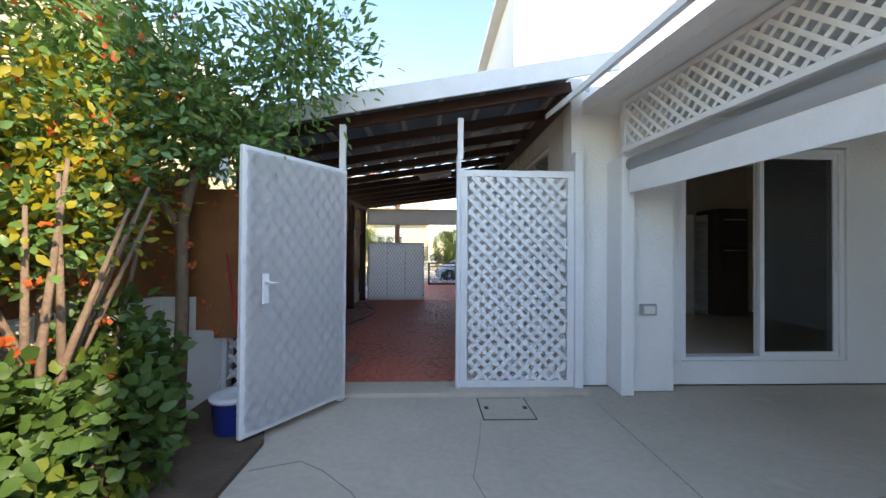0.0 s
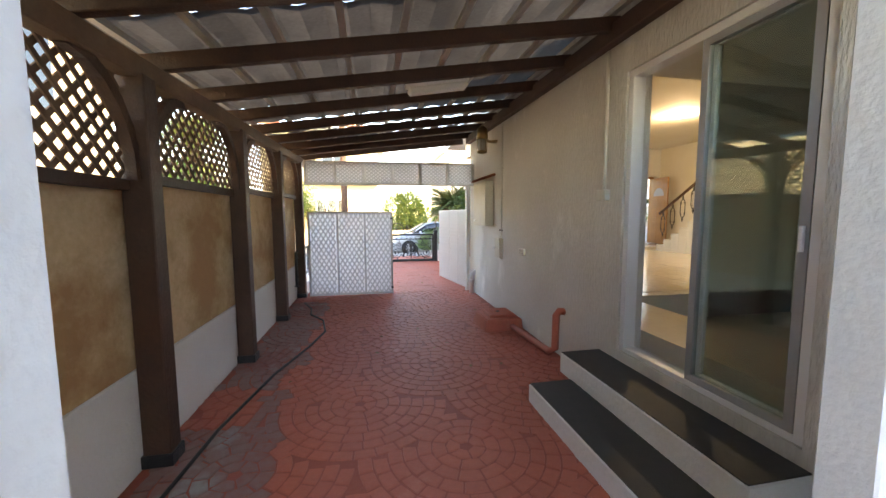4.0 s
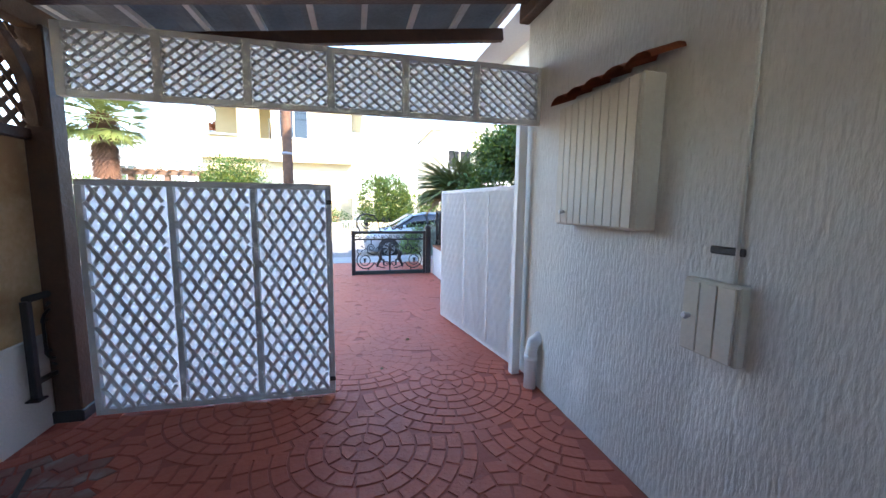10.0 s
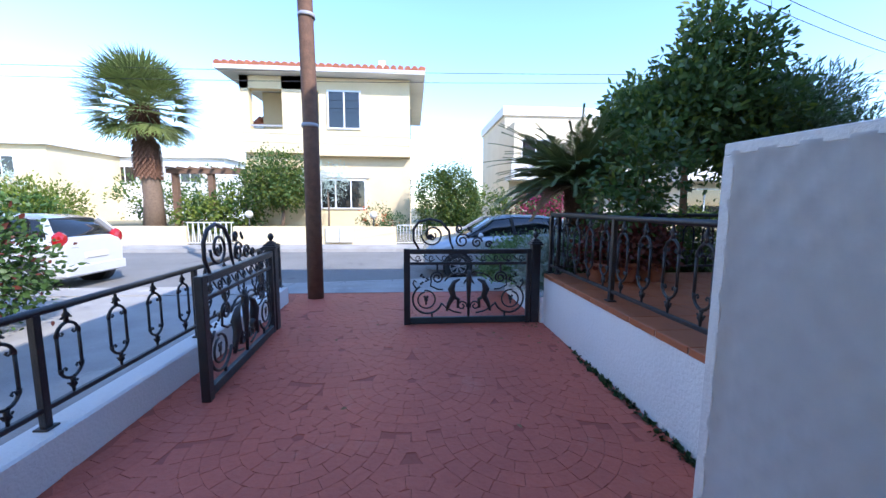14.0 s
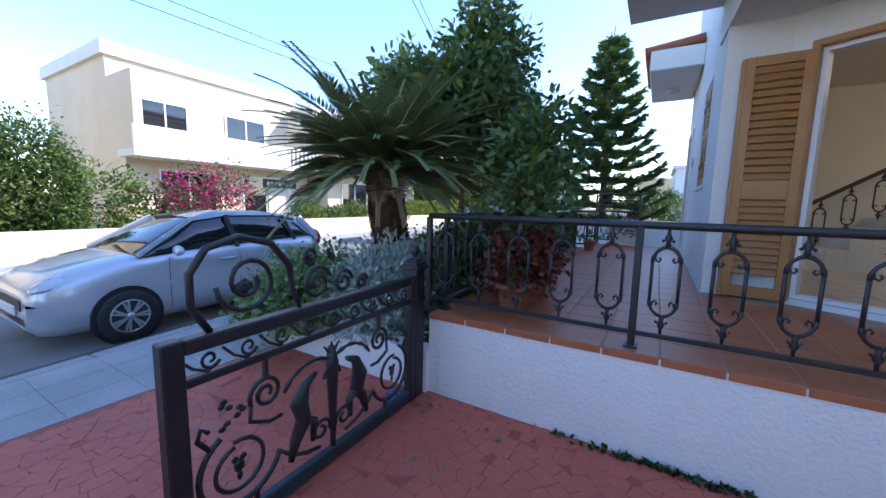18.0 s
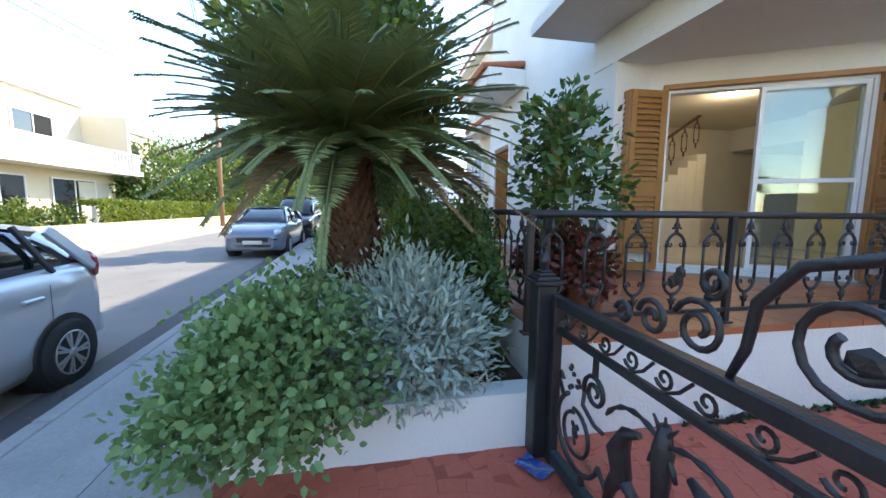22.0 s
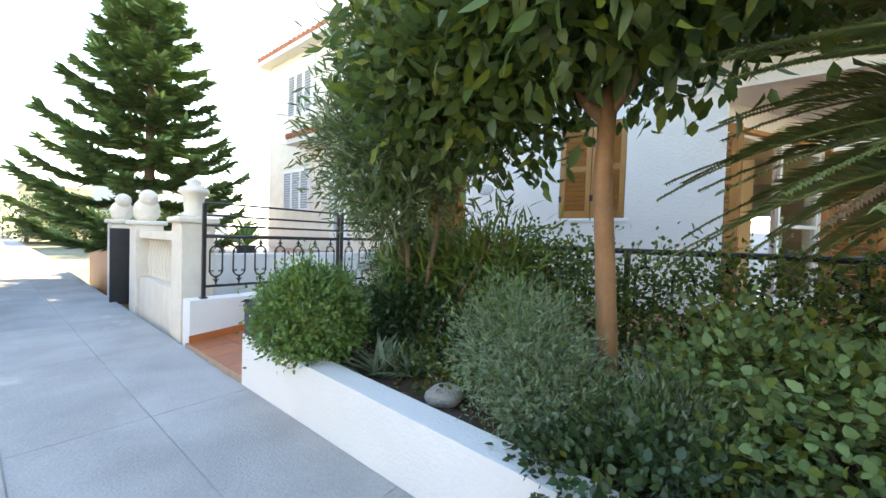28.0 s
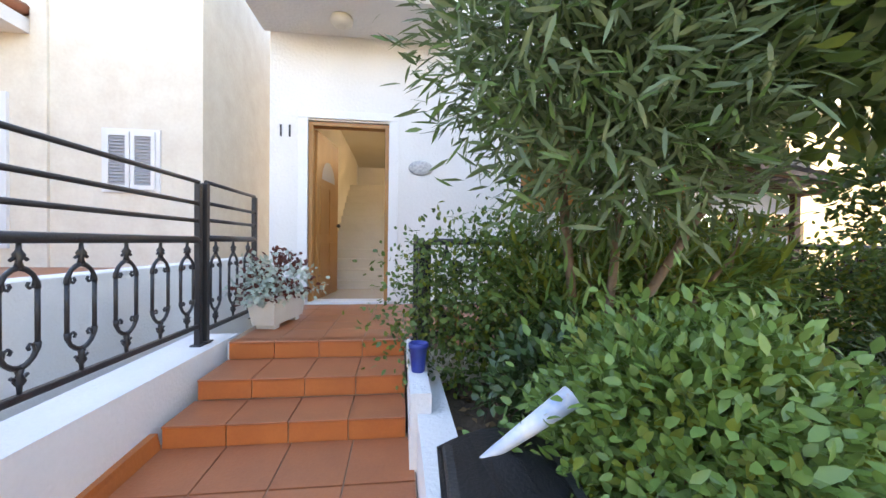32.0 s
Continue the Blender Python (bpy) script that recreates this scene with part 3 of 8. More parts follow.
# ---- lattice ----
def lattice(parent, w, h, mat, pitch=0.105, width=0.03, thick=0.011, keep=None, x0=0.0, z0=0.0, slope=1.0, y=0.0):
    """Crossed diagonal slats over a w x h field in the x-z plane of the parent, each slat a part; keep(x, z) trims the outline."""
    ang = math.atan(slope)
    step = pitch / math.sin(ang) if slope < 1 else pitch / math.cos(ang) * 1.0
    step = pitch * math.sqrt(1 + 1 / slope ** 2)
    for sgn, dy in ((1, 0.0), (-1, -thick)):
        c = -h / slope
        while c < w + h / slope:
            pts = []
            for i in range(61):
                z = h * i / 60
                x = c + sgn * z / slope + (h / slope if sgn < 0 else 0) * 0
                if 0 <= x <= w and (keep is None or keep(x, z)):
                    pts.append((x, z))
            if len(pts) > 3:
                bm = bmesh.new()
                (xa, za), (xb, zb) = pts[0], pts[-1]
                bar(bm, (x0 + xa, y + dy, z0 + za), (x0 + xb, y + dy, z0 + zb), thick, width, up=(0, 1, 0)) if False else bar(bm, (x0 + xa, y + dy, z0 + za), (x0 + xb, y + dy, z0 + zb), width, thick, up=(0, 1, 0))
                part("slat", bm, mat, parent)
            c += step
    return parent


def frame_bars(parent, w, h, t, d, mat, uprights=(), x0=0.0, z0=0.0, y=0.0, name="rail"):
    for xa, za, xb, zb in [(0, 0, w, t), (0, h - t, w, h)]:
        bm = bmesh.new()
        box(bm, x0 + xa, y - d / 2, z0 + za, x0 + xb, y + d / 2, z0 + zb, bevel=0.004)
        part(name, bm, mat, parent)
    for x in (0, w - t, *uprights):
        bm = bmesh.new()
        box(bm, x0 + x, y - d / 2 - 0.002, z0 + t, x0 + x + t, y + d / 2 + 0.002, z0 + h - t, bevel=0.004)
        part("stile", bm, mat, parent)


# arched lattice panels above the tan wall
for a, b in zip(POSTS, POSTS[1:]):
    L, h = b - a - 0.15, 0.72
    p = thing("trellis", "brown wooden lattice with arched braces between the posts", "lattice", pose(-3.72, a + 0.075, 1.88 + 0.032 * a, 0, 0, 90), "carport lattice panels")
    lattice(p, L, h - 0.08, M_BROWN_LIGHT, pitch=0.085, width=0.032, z0=0.04)
    bm = bmesh.new()
    box(bm, 0, -0.03, -0.03, L, 0.03, 0.04, bevel=0.004)
    part("sill_rail", bm, M_BROWN, p)

# white lattice pelmet over the front opening
pel = thing("lattice_pelmet", "white painted lattice pelmet in a grey timber frame", "lattice", pose(-3.5, 7.29, 0, 0, 0, -1.2))
W = 3.5
PEL = [0, 0.58, 1.16, 1.75, 2.33, 2.92, W]
for i, (a, b) in enumerate(zip(PEL, PEL[1:])):
    lattice(pel, b - a - 0.05, 0.4, M_LATTICE, pitch=0.056, width=0.019, x0=a + 0.025, z0=2.37, slope=0.8)
    bm = bmesh.new()
    box(bm, b - 0.03, -0.025, 2.33, b + 0.03, 0.025, 2.81, bevel=0.004)
    part("stile", bm, M_WHITE_WOOD, pel)
bm = bmesh.new()
box(bm, -0.03, -0.025, 2.33, 0.03, 0.025, 2.81, bevel=0.004)
part("stile", bm, M_WHITE_WOOD, pel)
for z in (2.33, 2.77):
    bm = bmesh.new()
    box(bm, 0.03, -0.022, z, W - 0.03, 0.022, z + 0.045, bevel=0.004)
    part("rail", bm, M_WHITE_WOOD, pel)


def sheet(parent, x0, z0, w, h, y, quilt=True, deep=0.008):
    """A thin white sheet with the lattice showing through as soft relief."""
    bm = bmesh.new()
    nx, nz = (int(w / 0.02), int(h / 0.02)) if quilt else (1, 1)
    rng = random.Random(int(w * 1000 + h * 100))
    g = [[bm.verts.new((x0 + w * i / nx, y + (deep * max(abs(math.cos((i * w / nx + 0.7 * k * h / nz) * 26)) ** 5, abs(math.cos((i * w / nx - 0.7 * k * h / nz) * 26)) ** 5) + rng.uniform(-0.0008, 0.0008) if quilt else 0), z0 + h * k / nz)) for i in range(nx + 1)] for k in range(nz + 1)]
    for k in range(nz):
        for i in range(nx):
            bm.faces.new((g[k][i], g[k][i + 1], g[k + 1][i + 1], g[k + 1][i])).smooth = True
    return part("sheet", bm, M_SHEET, parent, "thin white plastic sheet")


sheet(pel, 0.03, 2.375, W - 0.06, 0.4, 0.03, quilt=False)


# front gate: the closed leaf and the open one
fg = thing("driveway_gate", "closed white lattice driveway gate leaf backed with sheet", "gate", pose(-3.5, 7.31, 0.02, 0, 0, -0.8), "driveway gate leaves")
frame_bars(fg, 1.73, 1.76, 0.045, 0.04, M_LATTICE, uprights=(0.57, 1.13))
for x in (0.045, 0.615, 1.175):
    lattice(fg, 0.51, 1.67, M_LATTICE, pitch=0.082, width=0.027, x0=x, z0=0.045, slope=1.6, y=-0.008)
sheet(fg, 0.03, 0.03, 1.67, 1.7, 0.024, quilt=False)
for z in (0.12, 1.6):
    bm = bmesh.new()
    box(bm, 1.69, -0.036, z, 1.735, -0.022, z + 0.035, bevel=0.003)
    part("bolt", bm, M_IRON, fg, "dark metal bolt")
wl = thing("driveway_gate", "open driveway gate leaf clad in white plastic sheet", "gate", pose(-0.05, 7.46, 0.03, 0, 0, 99.5), "driveway gate leaves")
frame_bars(wl, 1.87, 1.8, 0.045, 0.04, M_WHITE_WOOD)
sheet(wl, 0.03, 0.03, 1.81, 1.74, 0.016)
for x in (0.52, 1.1):
    bm = bmesh.new()
    box(bm, x, 0.012, 0.045, x + 0.04, 0.026, 1.755, bevel=0.003)
    part("stile", bm, M_WHITE_WOOD, wl)
for x in (0.045, 0.6, 1.25):
    lattice(wl, 0.5, 1.7, M_WHITE_WOOD, pitch=0.11, width=0.026, x0=x, z0=0.045, slope=1.5, y=-0.006)
gp = thing("gate_post", "white painted metal gate post against the house wall", "post", pose(-0.09, 7.35, 0))
bm = bmesh.new()
box(bm, -0.04, -0.04, 0, 0.04, 0.04, 2.8, bevel=0.005)
part("shaft", bm, M_WHITE_WOOD, gp)

# back gate
bg = thing("trellis_screen", "fixed white lattice panel beside the back gate", "gate", pose(-1.26, -0.12, 0.03))
frame_bars(bg, 1.24, 2.34, 0.075, 0.045, M_WHITE_WOOD)
lattice(bg, 1.09, 2.19, M_WHITE_WOOD, pitch=0.095, width=0.044, x0=0.075, z0=0.075, y=-0.006)
sheet(bg, 0.05, 0.05, 1.14, 2.24, 0.01, quilt=False)
for x, top in ((-0.045, 2.49), (1.24, 2.55)):
    bm = bmesh.new()
    box(bm, x - 0.0, -0.05, -0.03, x + 0.045 + (0.05 if x > 0 else 0), 0.05, top, bevel=0.005)
    part("post", bm, M_WHITE_WOOD, bg)
bm = bmesh.new()
box(bm, -0.035, -0.03, 2.45, 0.025, 0.03, 2.9, bevel=0.004)
part("post_extension", bm, M_WHITE_WOOD, bg)
hp = thing("gate_post", "white painted post at the hinges of the back gate", "post", pose(-2.47, -0.36, 0.0))
bm = bmesh.new()
box(bm, -0.035, -0.04, 0, 0.035, 0.04, 2.3, bevel=0.006)
part("shaft", bm, M_WHITE_WOOD, hp)
bm = bmesh.new()
box(bm, -0.03, -0.03, 2.3, 0.03, 0.03, 2.75, bevel=0.004)
part("extension", bm, M_WHITE_WOOD, hp)
bl = thing("garden_gate", "open white garden gate clad in quilted plastic sheet", "gate", pose(-2.43, -0.41, 0.06, 0, 0, 236))
frame_bars(bl, 1.04, 2.22, 0.05, 0.04, M_WHITE_WOOD)
sheet(bl, 0.03, 0.03, 0.98, 2.16, 0.022, deep=0.02)
lattice(bl, 0.94, 2.1, M_WHITE_WOOD, pitch=0.12, width=0.035, x0=0.05, z0=0.05, y=-0.008)
bm = bmesh.new()
box(bm, 0.83, 0.035, 1.0, 0.885, 0.052, 1.24, bevel=0.005)
lk = part("lock_plate", bm, M_ALU, bl, "white metal lock plate")
bm = bmesh.new()
tube(bm, [(0.86, 0.05, 1.17), (0.86, 0.095, 1.17), (0.77, 0.1, 1.16)], 0.009)
part("lever", bm, M_ALU, lk)
fx = thing("trellis", "white lattice side panel beside the back gate hinges", "lattice", pose(-3.75, -0.14, 0.0))
lattice(fx, 0.5, 1.9, M_WHITE_WOOD, pitch=0.107, width=0.04, x0=0.05, z0=0.05)
frame_bars(fx, 0.58, 2.0, 0.05, 0.04, M_WHITE_WOOD)


# ---- small fittings on the carport wall ----
def wall_box(name, label, cat, y, z, w, h, d, mat, lid=True, knob=False, ribs=0):
    t = thing(name, label, cat, pose(0, y, z, 0, 0, -90))
    bm = bmesh.new()
    box(bm, -w / 2, -d, 0, w / 2, 0.0, h, bevel=0.006)
    body = part("body", bm, mat, t)
    if lid:
        bm = bmesh.new()
        n = max(1, ribs)
        box(bm, -w / 2 + 0.01, -d - 0.006, 0.01, w / 2 - 0.01, -d, h - 0.01)
        lidp = part("door", bm, mat, t)
        for i in range(n):
            bm = bmesh.new()
            box(bm, -w / 2 + 0.012 + (w - 0.024) * i / n + 0.003, -d - 0.018, 0.012, -w / 2 + 0.012 + (w - 0.024) * (i + 1) / n - 0.003, -d - 0.006, h - 0.012, bevel=0.002)
            part("board", bm, mat, lidp)
        if knob:
            bm = bmesh.new()
            lathe(bm, [(0.012, 0), (0.01, 0.02), (0.018, 0.028), (0.012, 0.04)], 10)
            bmesh.ops.transform(bm, matrix=Matrix.Translation((-w / 2 + 0.12 if w > 0.5 else -w / 2 + 0.05, -d - 0.012, 0.09 if w > 0.5 else h / 2)) @ Matrix.Rotation(radians(90), 4, "X"), verts=bm.verts)
            part("knob", bm, M_ALU, lidp, "small metal knob")
    return t


M_BOX = material("cream_painted_board", (0.62, 0.57, 0.48), 0.6, second=(0.52, 0.47, 0.39), scale=4, fine=50, bump=0.1)
M_PLAST = material("aged_white_plastic", (0.66, 0.65, 0.6), 0.45, second=(0.58, 0.56, 0.5), scale=6, fine=60, bump=0.03)
mb = wall_box("meter_cabinet", "cream ribbed meter cabinet under a clay tile hood", "cabinet", 6.22, 1.5, 0.78, 0.82, 0.14, M_BOX, True, True, 10)
for i in range(5):
    bm = bmesh.new()
    xs = [(-0.44 + 0.185 * i) + 0.1 + 0.095 * math.cos(a) for a in np.linspace(0, math.pi, 7)]
    zs = [0.86 + 0.05 * math.sin(a) for a in np.linspace(0, math.pi, 7)]
    rows = [[bm.verts.new((x, yy, z + dz)) for x, z in zip(xs, zs)] for yy, dz in ((-0.2, -0.02), (0.0, 0.05))]
    for k in range(6):
        bm.faces.new((rows[0][k], rows[0][k + 1], rows[1][k + 1], rows[1][k]))
    bmesh.ops.solidify(bm, geom=bm.faces[:], thickness=-0.012)
    part("hood_tile", bm, M_ROOF_TILE, mb, "clay hood tile")
wall_box("fuse_cabinet", "small cream wall cabinet with knob", "cabinet", 5.44, 0.95, 0.27, 0.35, 0.05, M_BOX, True, True, 3)
so = wall_box("double_socket", "white plastic double wall socket", "socket", 4.46, 1.1, 0.16, 0.1, 0.04, M_PLAST, False)
for dx in (-0.04, 0.04):
    for ddx, dz, w, h in ((0, 0.068, 0.006, 0.016), (-0.013, 0.035, 0.012, 0.006), (0.013, 0.035, 0.012, 0.006)):
        bm = bmesh.new()
        box(bm, dx + ddx - w / 2, -0.0415, dz - h / 2, dx + ddx + w / 2, -0.039, dz + h / 2)
        part("pin_hole", bm, M_SLATE, so, "dark pin hole")
bm = bmesh.new()
for dx in (-0.012, 0.012):
    box(bm, dx - 0.006, -0.046, 0.07, dx + 0.006, -0.039, 0.088, bevel=0.001)
part("switch", bm, M_PLAST, so)
wall_box("name_plate", "blank dark grey metal plate on the wall", "plate", 5.42, 1.42, 0.16, 0.035, 0.012, M_SLATE, False)
wall_box("junction_box", "white plastic junction box below its conduit", "box", 2.54, 1.83, 0.13, 0.1, 0.06, M_PLAST, False)
wall_box("wall_socket", "weathered wall socket beside the sliding door", "socket", 0.45, 1.02, 0.12, 0.09, 0.02, M_PLAST, False)
for name, pts, r, mat, lab, cat in (
        ("conduit", [(-0.02, 2.54, 1.92), (-0.02, 2.54, 3.2)], 0.016, M_PLAST, "white plastic cable conduit running up the wall", "conduit"),
        ("cable", [(-0.012, 5.37, 1.3), (-0.012, 5.37, 3.3)], 0.008, M_PLAST, "grey cable clipped up the wall", "cable"),
        ("waste_pipe", [(0.0, 3.25, 0.56), (-0.06, 3.25, 0.57), (-0.1, 3.25, 0.52), (-0.1, 3.26, 0.12), (-0.14, 3.33, 0.06), (-0.2, 4.4, 0.06)], 0.042, M_RED, "red painted waste pipe along the wall foot", "pipe")):
    bm = bmesh.new()
    tube(bm, pts, r, 10)
    solid(name, bm, mat, lab, cat, "thing")
dp = thing("drain_pipe", "short white plastic drain pipe at the wall corner", "pipe", pose(-0.07, 7.05, 0))
bm = bmesh.new()
tube(bm, [(0, 0, 0.0), (0, 0, 0.34), (0.02, 0, 0.42), (0.1, 0, 0.47)], 0.055, 12)
part("pipe", bm, M_WHITE_WOOD, dp)
bm = bmesh.new()
tube(bm, [(0, 0, 0.26), (0, 0, 0.31)], 0.062, 12)
part("collar", bm, M_WHITE_WOOD, dp)
# lantern on the wall
ln = thing("wall_lantern", "brass and glass ship lantern on a wall bracket", "lamp", pose(-0.0, 5.72, 2.85) @ Matrix.Diagonal((1.45, 1.45, 1.45, 1)))
M_BRASS = material("aged_brass", (0.32, 0.24, 0.13), 0.35, metal=0.9, second=(0.2, 0.15, 0.08), scale=9, fine=60, bump=0.1)
bm = bmesh.new()
tube(bm, [(0, 0, 0.1), (-0.1, 0, 0.1), (-0.16, 0, 0.16)], 0.016, 8)
lathe(bm, [(0.055, 0.0), (0.055, 0.02)], 12, at=(-0.02, 0, 0.09))
part("bracket", bm, M_BRASS, ln)
bm = bmesh.new()
lathe(bm, [(0.05, 0.0), (0.052, 0.06), (0.05, 0.14)], 14, at=(-0.18, 0, -0.02))
part("glass_cylinder", bm, material("ribbed_lamp_glass", (0.6, 0.58, 0.5), 0.15, bump=0.02), ln)
bm = bmesh.new()
lathe(bm, [(0.055, 0.14), (0.07, 0.15), (0.066, 0.26), (0.03, 0.3)], 14, at=(-0.18, 0, -0.02))
part("cap", bm, M_BRASS, ln)
for a in range(6):
    bm = bmesh.new()
    x, y = -0.18 + 0.06 * math.cos(a * 1.047), 0.06 * math.sin(a * 1.047)
    tube(bm, [(x, y, -0.03), (x, y, 0.13)], 0.004, 5)
    part("guard_bar", bm, M_BRASS, ln)
bm = bmesh.new()
lathe(bm, [(0.02, -0.05), (0.06, -0.04), (0.06, -0.015)], 14, at=(-0.18, 0, -0.0))
part("base_ring", bm, M_BRASS, ln)
# inspection chamber
ic = thing("inspection_chamber", "red painted raised inspection chamber by the wall", "chamber", pose(-0.32, 4.66, 0, 0, 0, 0))
bm = bmesh.new()
hull8(bm, [(-0.31, -0.33, -0.02), (0.29, -0.33, -0.02), (0.29, 0.33, -0.02), (-0.31, 0.33, -0.02)], [(-0.26, -0.29, 0.17), (0.28, -0.29, 0.17), (0.28, 0.29, 0.17), (-0.26, 0.29, 0.17)])
bmesh.ops.bevel(bm, geom=bm.edges[:], offset=0.015, segments=2, affect="EDGES")
part("kerb", bm, M_RED, ic)
bm = bmesh.new()
box(bm, -0.19, -0.21, 0.17, 0.21, 0.21, 0.215, bevel=0.012)
lid = part("lid", bm, M_RED, ic)
for i in range(5):
    bm = bmesh.new()
    box(bm, -0.15, -0.17 + 0.08 * i, 0.215, 0.17, -0.155 + 0.08 * i, 0.221)
    part("rib", bm, M_RED, lid)
bm = bmesh.new()
lathe(bm, [(0.03, 0.215), (0.03, 0.222), (0.012, 0.222)], 10)
part("lifting_eye", bm, M_SLATE, lid, "dark lifting eye")
# sliding door steps
st = thing("door_steps", "two white steps with dark slate treads", "steps", pose(0, 1.85, 0))
for i, (d, z, y0, y1) in enumerate(((0.83, 0.17, -1.4, 0.52), (0.42, 0.36, -1.12, 0.71))):
    bm = bmesh.new()
    box(bm, -d, y0, -0.02 if i == 0 else 0.16, 0.0, y1, z - 0.004, bevel=0.008)
    part("step", bm, M_STUCCO, st)
    bm = bmesh.new()
    box(bm, -d + 0.01, y0 + 0.01, z - 0.004, -0.4 if i == 0 else -0.01, y1 - 0.01, z + 0.004)
    part("tread", bm, M_SLATE, st, "dark slate tread")
# hose along the left foot
bm = bmesh.new()
tube(bm, [(-3.6, 0.2, 0.02), (-3.5, 1.2, 0.02), (-3.42, 2.4, 0.02), (-3.25, 3.4, 0.02), (-3.02, 4.2, 0.02), (-2.9, 4.8, 0.02), (-3.0, 5.4, 0.02), (-3.25, 5.8, 0.02), (-3.3, 6.2, 0.02), (-3.5, 6.7, 0.02)], 0.014, 7)
solid("garden_hose", bm, material("black_rubber", (0.012, 0.012, 0.012), 0.5, bump=0.05), "black rubber garden hose lying along the floor edge", "hose", "thing")


# ---- sliding doors ----
def sliding_door(name, label, m, w, h, open_side, frame_mat, inner_mat, midbar=False, tint=None):
    """Two-leaf slider in an outer frame; open_side is the bay left open (0 or 1)."""
    d = thing(name, label, "door", m, kind="structure")
    t = 0.06
    for nm, b in (("frame_jamb", (0, -0.06, 0, t, 0.06, h)), ("frame_jamb", (w - t, -0.06, 0, w, 0.06, h)), ("frame_head", (t, -0.06, h - t, w - t, 0.06, h)), ("frame_sill", (t, -0.06, 0, w - t, 0.06, 0.04))):
        bm = bmesh.new()
        box(bm, *b, bevel=0.004)
        part(nm, bm, frame_mat, d)
    half = w / 2
    for k in (0, 1):
        x0 = t if (k == 0) != (open_side == 0) else half
        x0 = half - 0.03 if open_side == 0 else t
        y = -0.03 if k == 0 else 0.03
        bm = bmesh.new()
        a, b, s = x0 + 0.01 * k, x0 + half - t + 0.02, 0.05
        box(bm, a, y - 0.02, 0.04, a + s, y + 0.02, h - t)
        box(bm, b - s, y - 0.02, 0.04, b, y + 0.02, h - t)
        box(bm, a + s, y - 0.02, h - t - s, b - s, y + 0.02, h - t)
        box(bm, a + s, y - 0.02, 0.04, b - s, y + 0.02, 0.04 + s)
        if midbar:
            box(bm, a + s, y - 0.02, h * 0.48, b - s, y + 0.02, h * 0.48 + 0.05)
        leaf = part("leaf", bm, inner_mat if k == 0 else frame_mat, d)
        bm = bmesh.new()
        box(bm, a + s, y - 0.004, 0.04 + s, b - s, y + 0.004, h - t - s)
        g = part("pane", bm, tint or M_GLASS, leaf, "clear glass pane")
        g.visible_shadow = False
        if k == 0:
            bm = bmesh.new()
            box(bm, b - 0.035, y - 0.045, h * 0.42, b - 0.015, y - 0.02, h * 0.42 + 0.14, bevel=0.004)
            part("handle", bm, M_ALU, leaf)
    return d


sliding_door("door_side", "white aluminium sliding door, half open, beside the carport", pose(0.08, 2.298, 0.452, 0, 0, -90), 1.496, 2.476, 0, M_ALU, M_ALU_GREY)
sliding_door("door_kitchen", "white aluminium sliding door of the rear kitchen", pose(1.28, 0.08, 0.265), 1.95, 2.44, 0, M_ALU, M_ALU, tint=M_GLASS_DARK)
AV = math.degrees(math.atan2(10.22 - 7.45, 2.62 - 1.03))
_u = Vector((2.62 - 1.03, 10.22 - 7.45)).normalized()
sliding_door("door_veranda", "white aluminium sliding veranda door standing half open", pose(2.62 - _u.x * 0.2 + 0.07, 10.22 - _u.y * 0.2 - 0.04, 0.745, 0, 0, AV + 180), 2.16, 2.37, 0, M_ALU, M_ALU, midbar=True)
# ---- wrought iron ----
def arc(cx, cz, r, a0, a1, n=10, y=0.0):
    return [(cx + r * math.cos(radians(a0 + (a1 - a0) * i / n)), y, cz + r * math.sin(radians(a0 + (a1 - a0) * i / n))) for i in range(n + 1)]


def curl(cx, cz, r0, r1, a0, turns, n=22, y=0.0, squash=1.0):
    """A spiral from radius r0 to r1."""
    out = []
    for i in range(n + 1):
        f = i / n
        a, r = radians(a0) + turns * 2 * math.pi * f, r0 + (r1 - r0) * f
        out.append((cx + r * math.cos(a), y, cz + squash * r * math.sin(a)))
    return out


def baluster_mesh(h=0.6, w=0.075):
    bm = bmesh.new()
    for s in (1, -1):
        base, d = (0, 1) if s > 0 else (h, -1)
        z = lambda v: base + d * v
        tube(bm, [(0, 0, z(0)), (0, 0, z(0.03)), (0, 0, z(0.05)), (0, 0, z(0.075)), (0, 0, z(0.1))], [0.009, 0.011, 0.024, 0.012, 0.018], 6)
        for side in (1, -1):
            tube(bm, [(side * 0.02, 0, z(0.062)), (side * 0.034, 0, z(0.072))], 0.008, 5)
            pts = [(0, 0, z(0.1)), (side * 0.03, 0, z(0.11)), (side * 0.055, 0, z(0.13)), (side * w, 0, z(0.165)), (side * w, 0, z(0.19))]
            tube(bm, pts, [0.013, 0.011, 0.01, 0.011, 0.013], 6)
            tube(bm, [(side * w * 0.85, 0, z(0.15)), (side * 0.058, 0, z(0.18)), (side * 0.042, 0, z(0.187)), (side * 0.032, 0, z(0.175)), (side * 0.04, 0, z(0.163))], 0.007, 5)
    for side in (1, -1):
        tube(bm, [(side * w, 0, 0.18), (side * w, 0, h - 0.18)], 0.0105, 6)
    return mesh_of("baluster", bm, M_IRON)


BALUSTER = baluster_mesh()
BALUSTER_SMALL = baluster_mesh(0.6, 0.05)


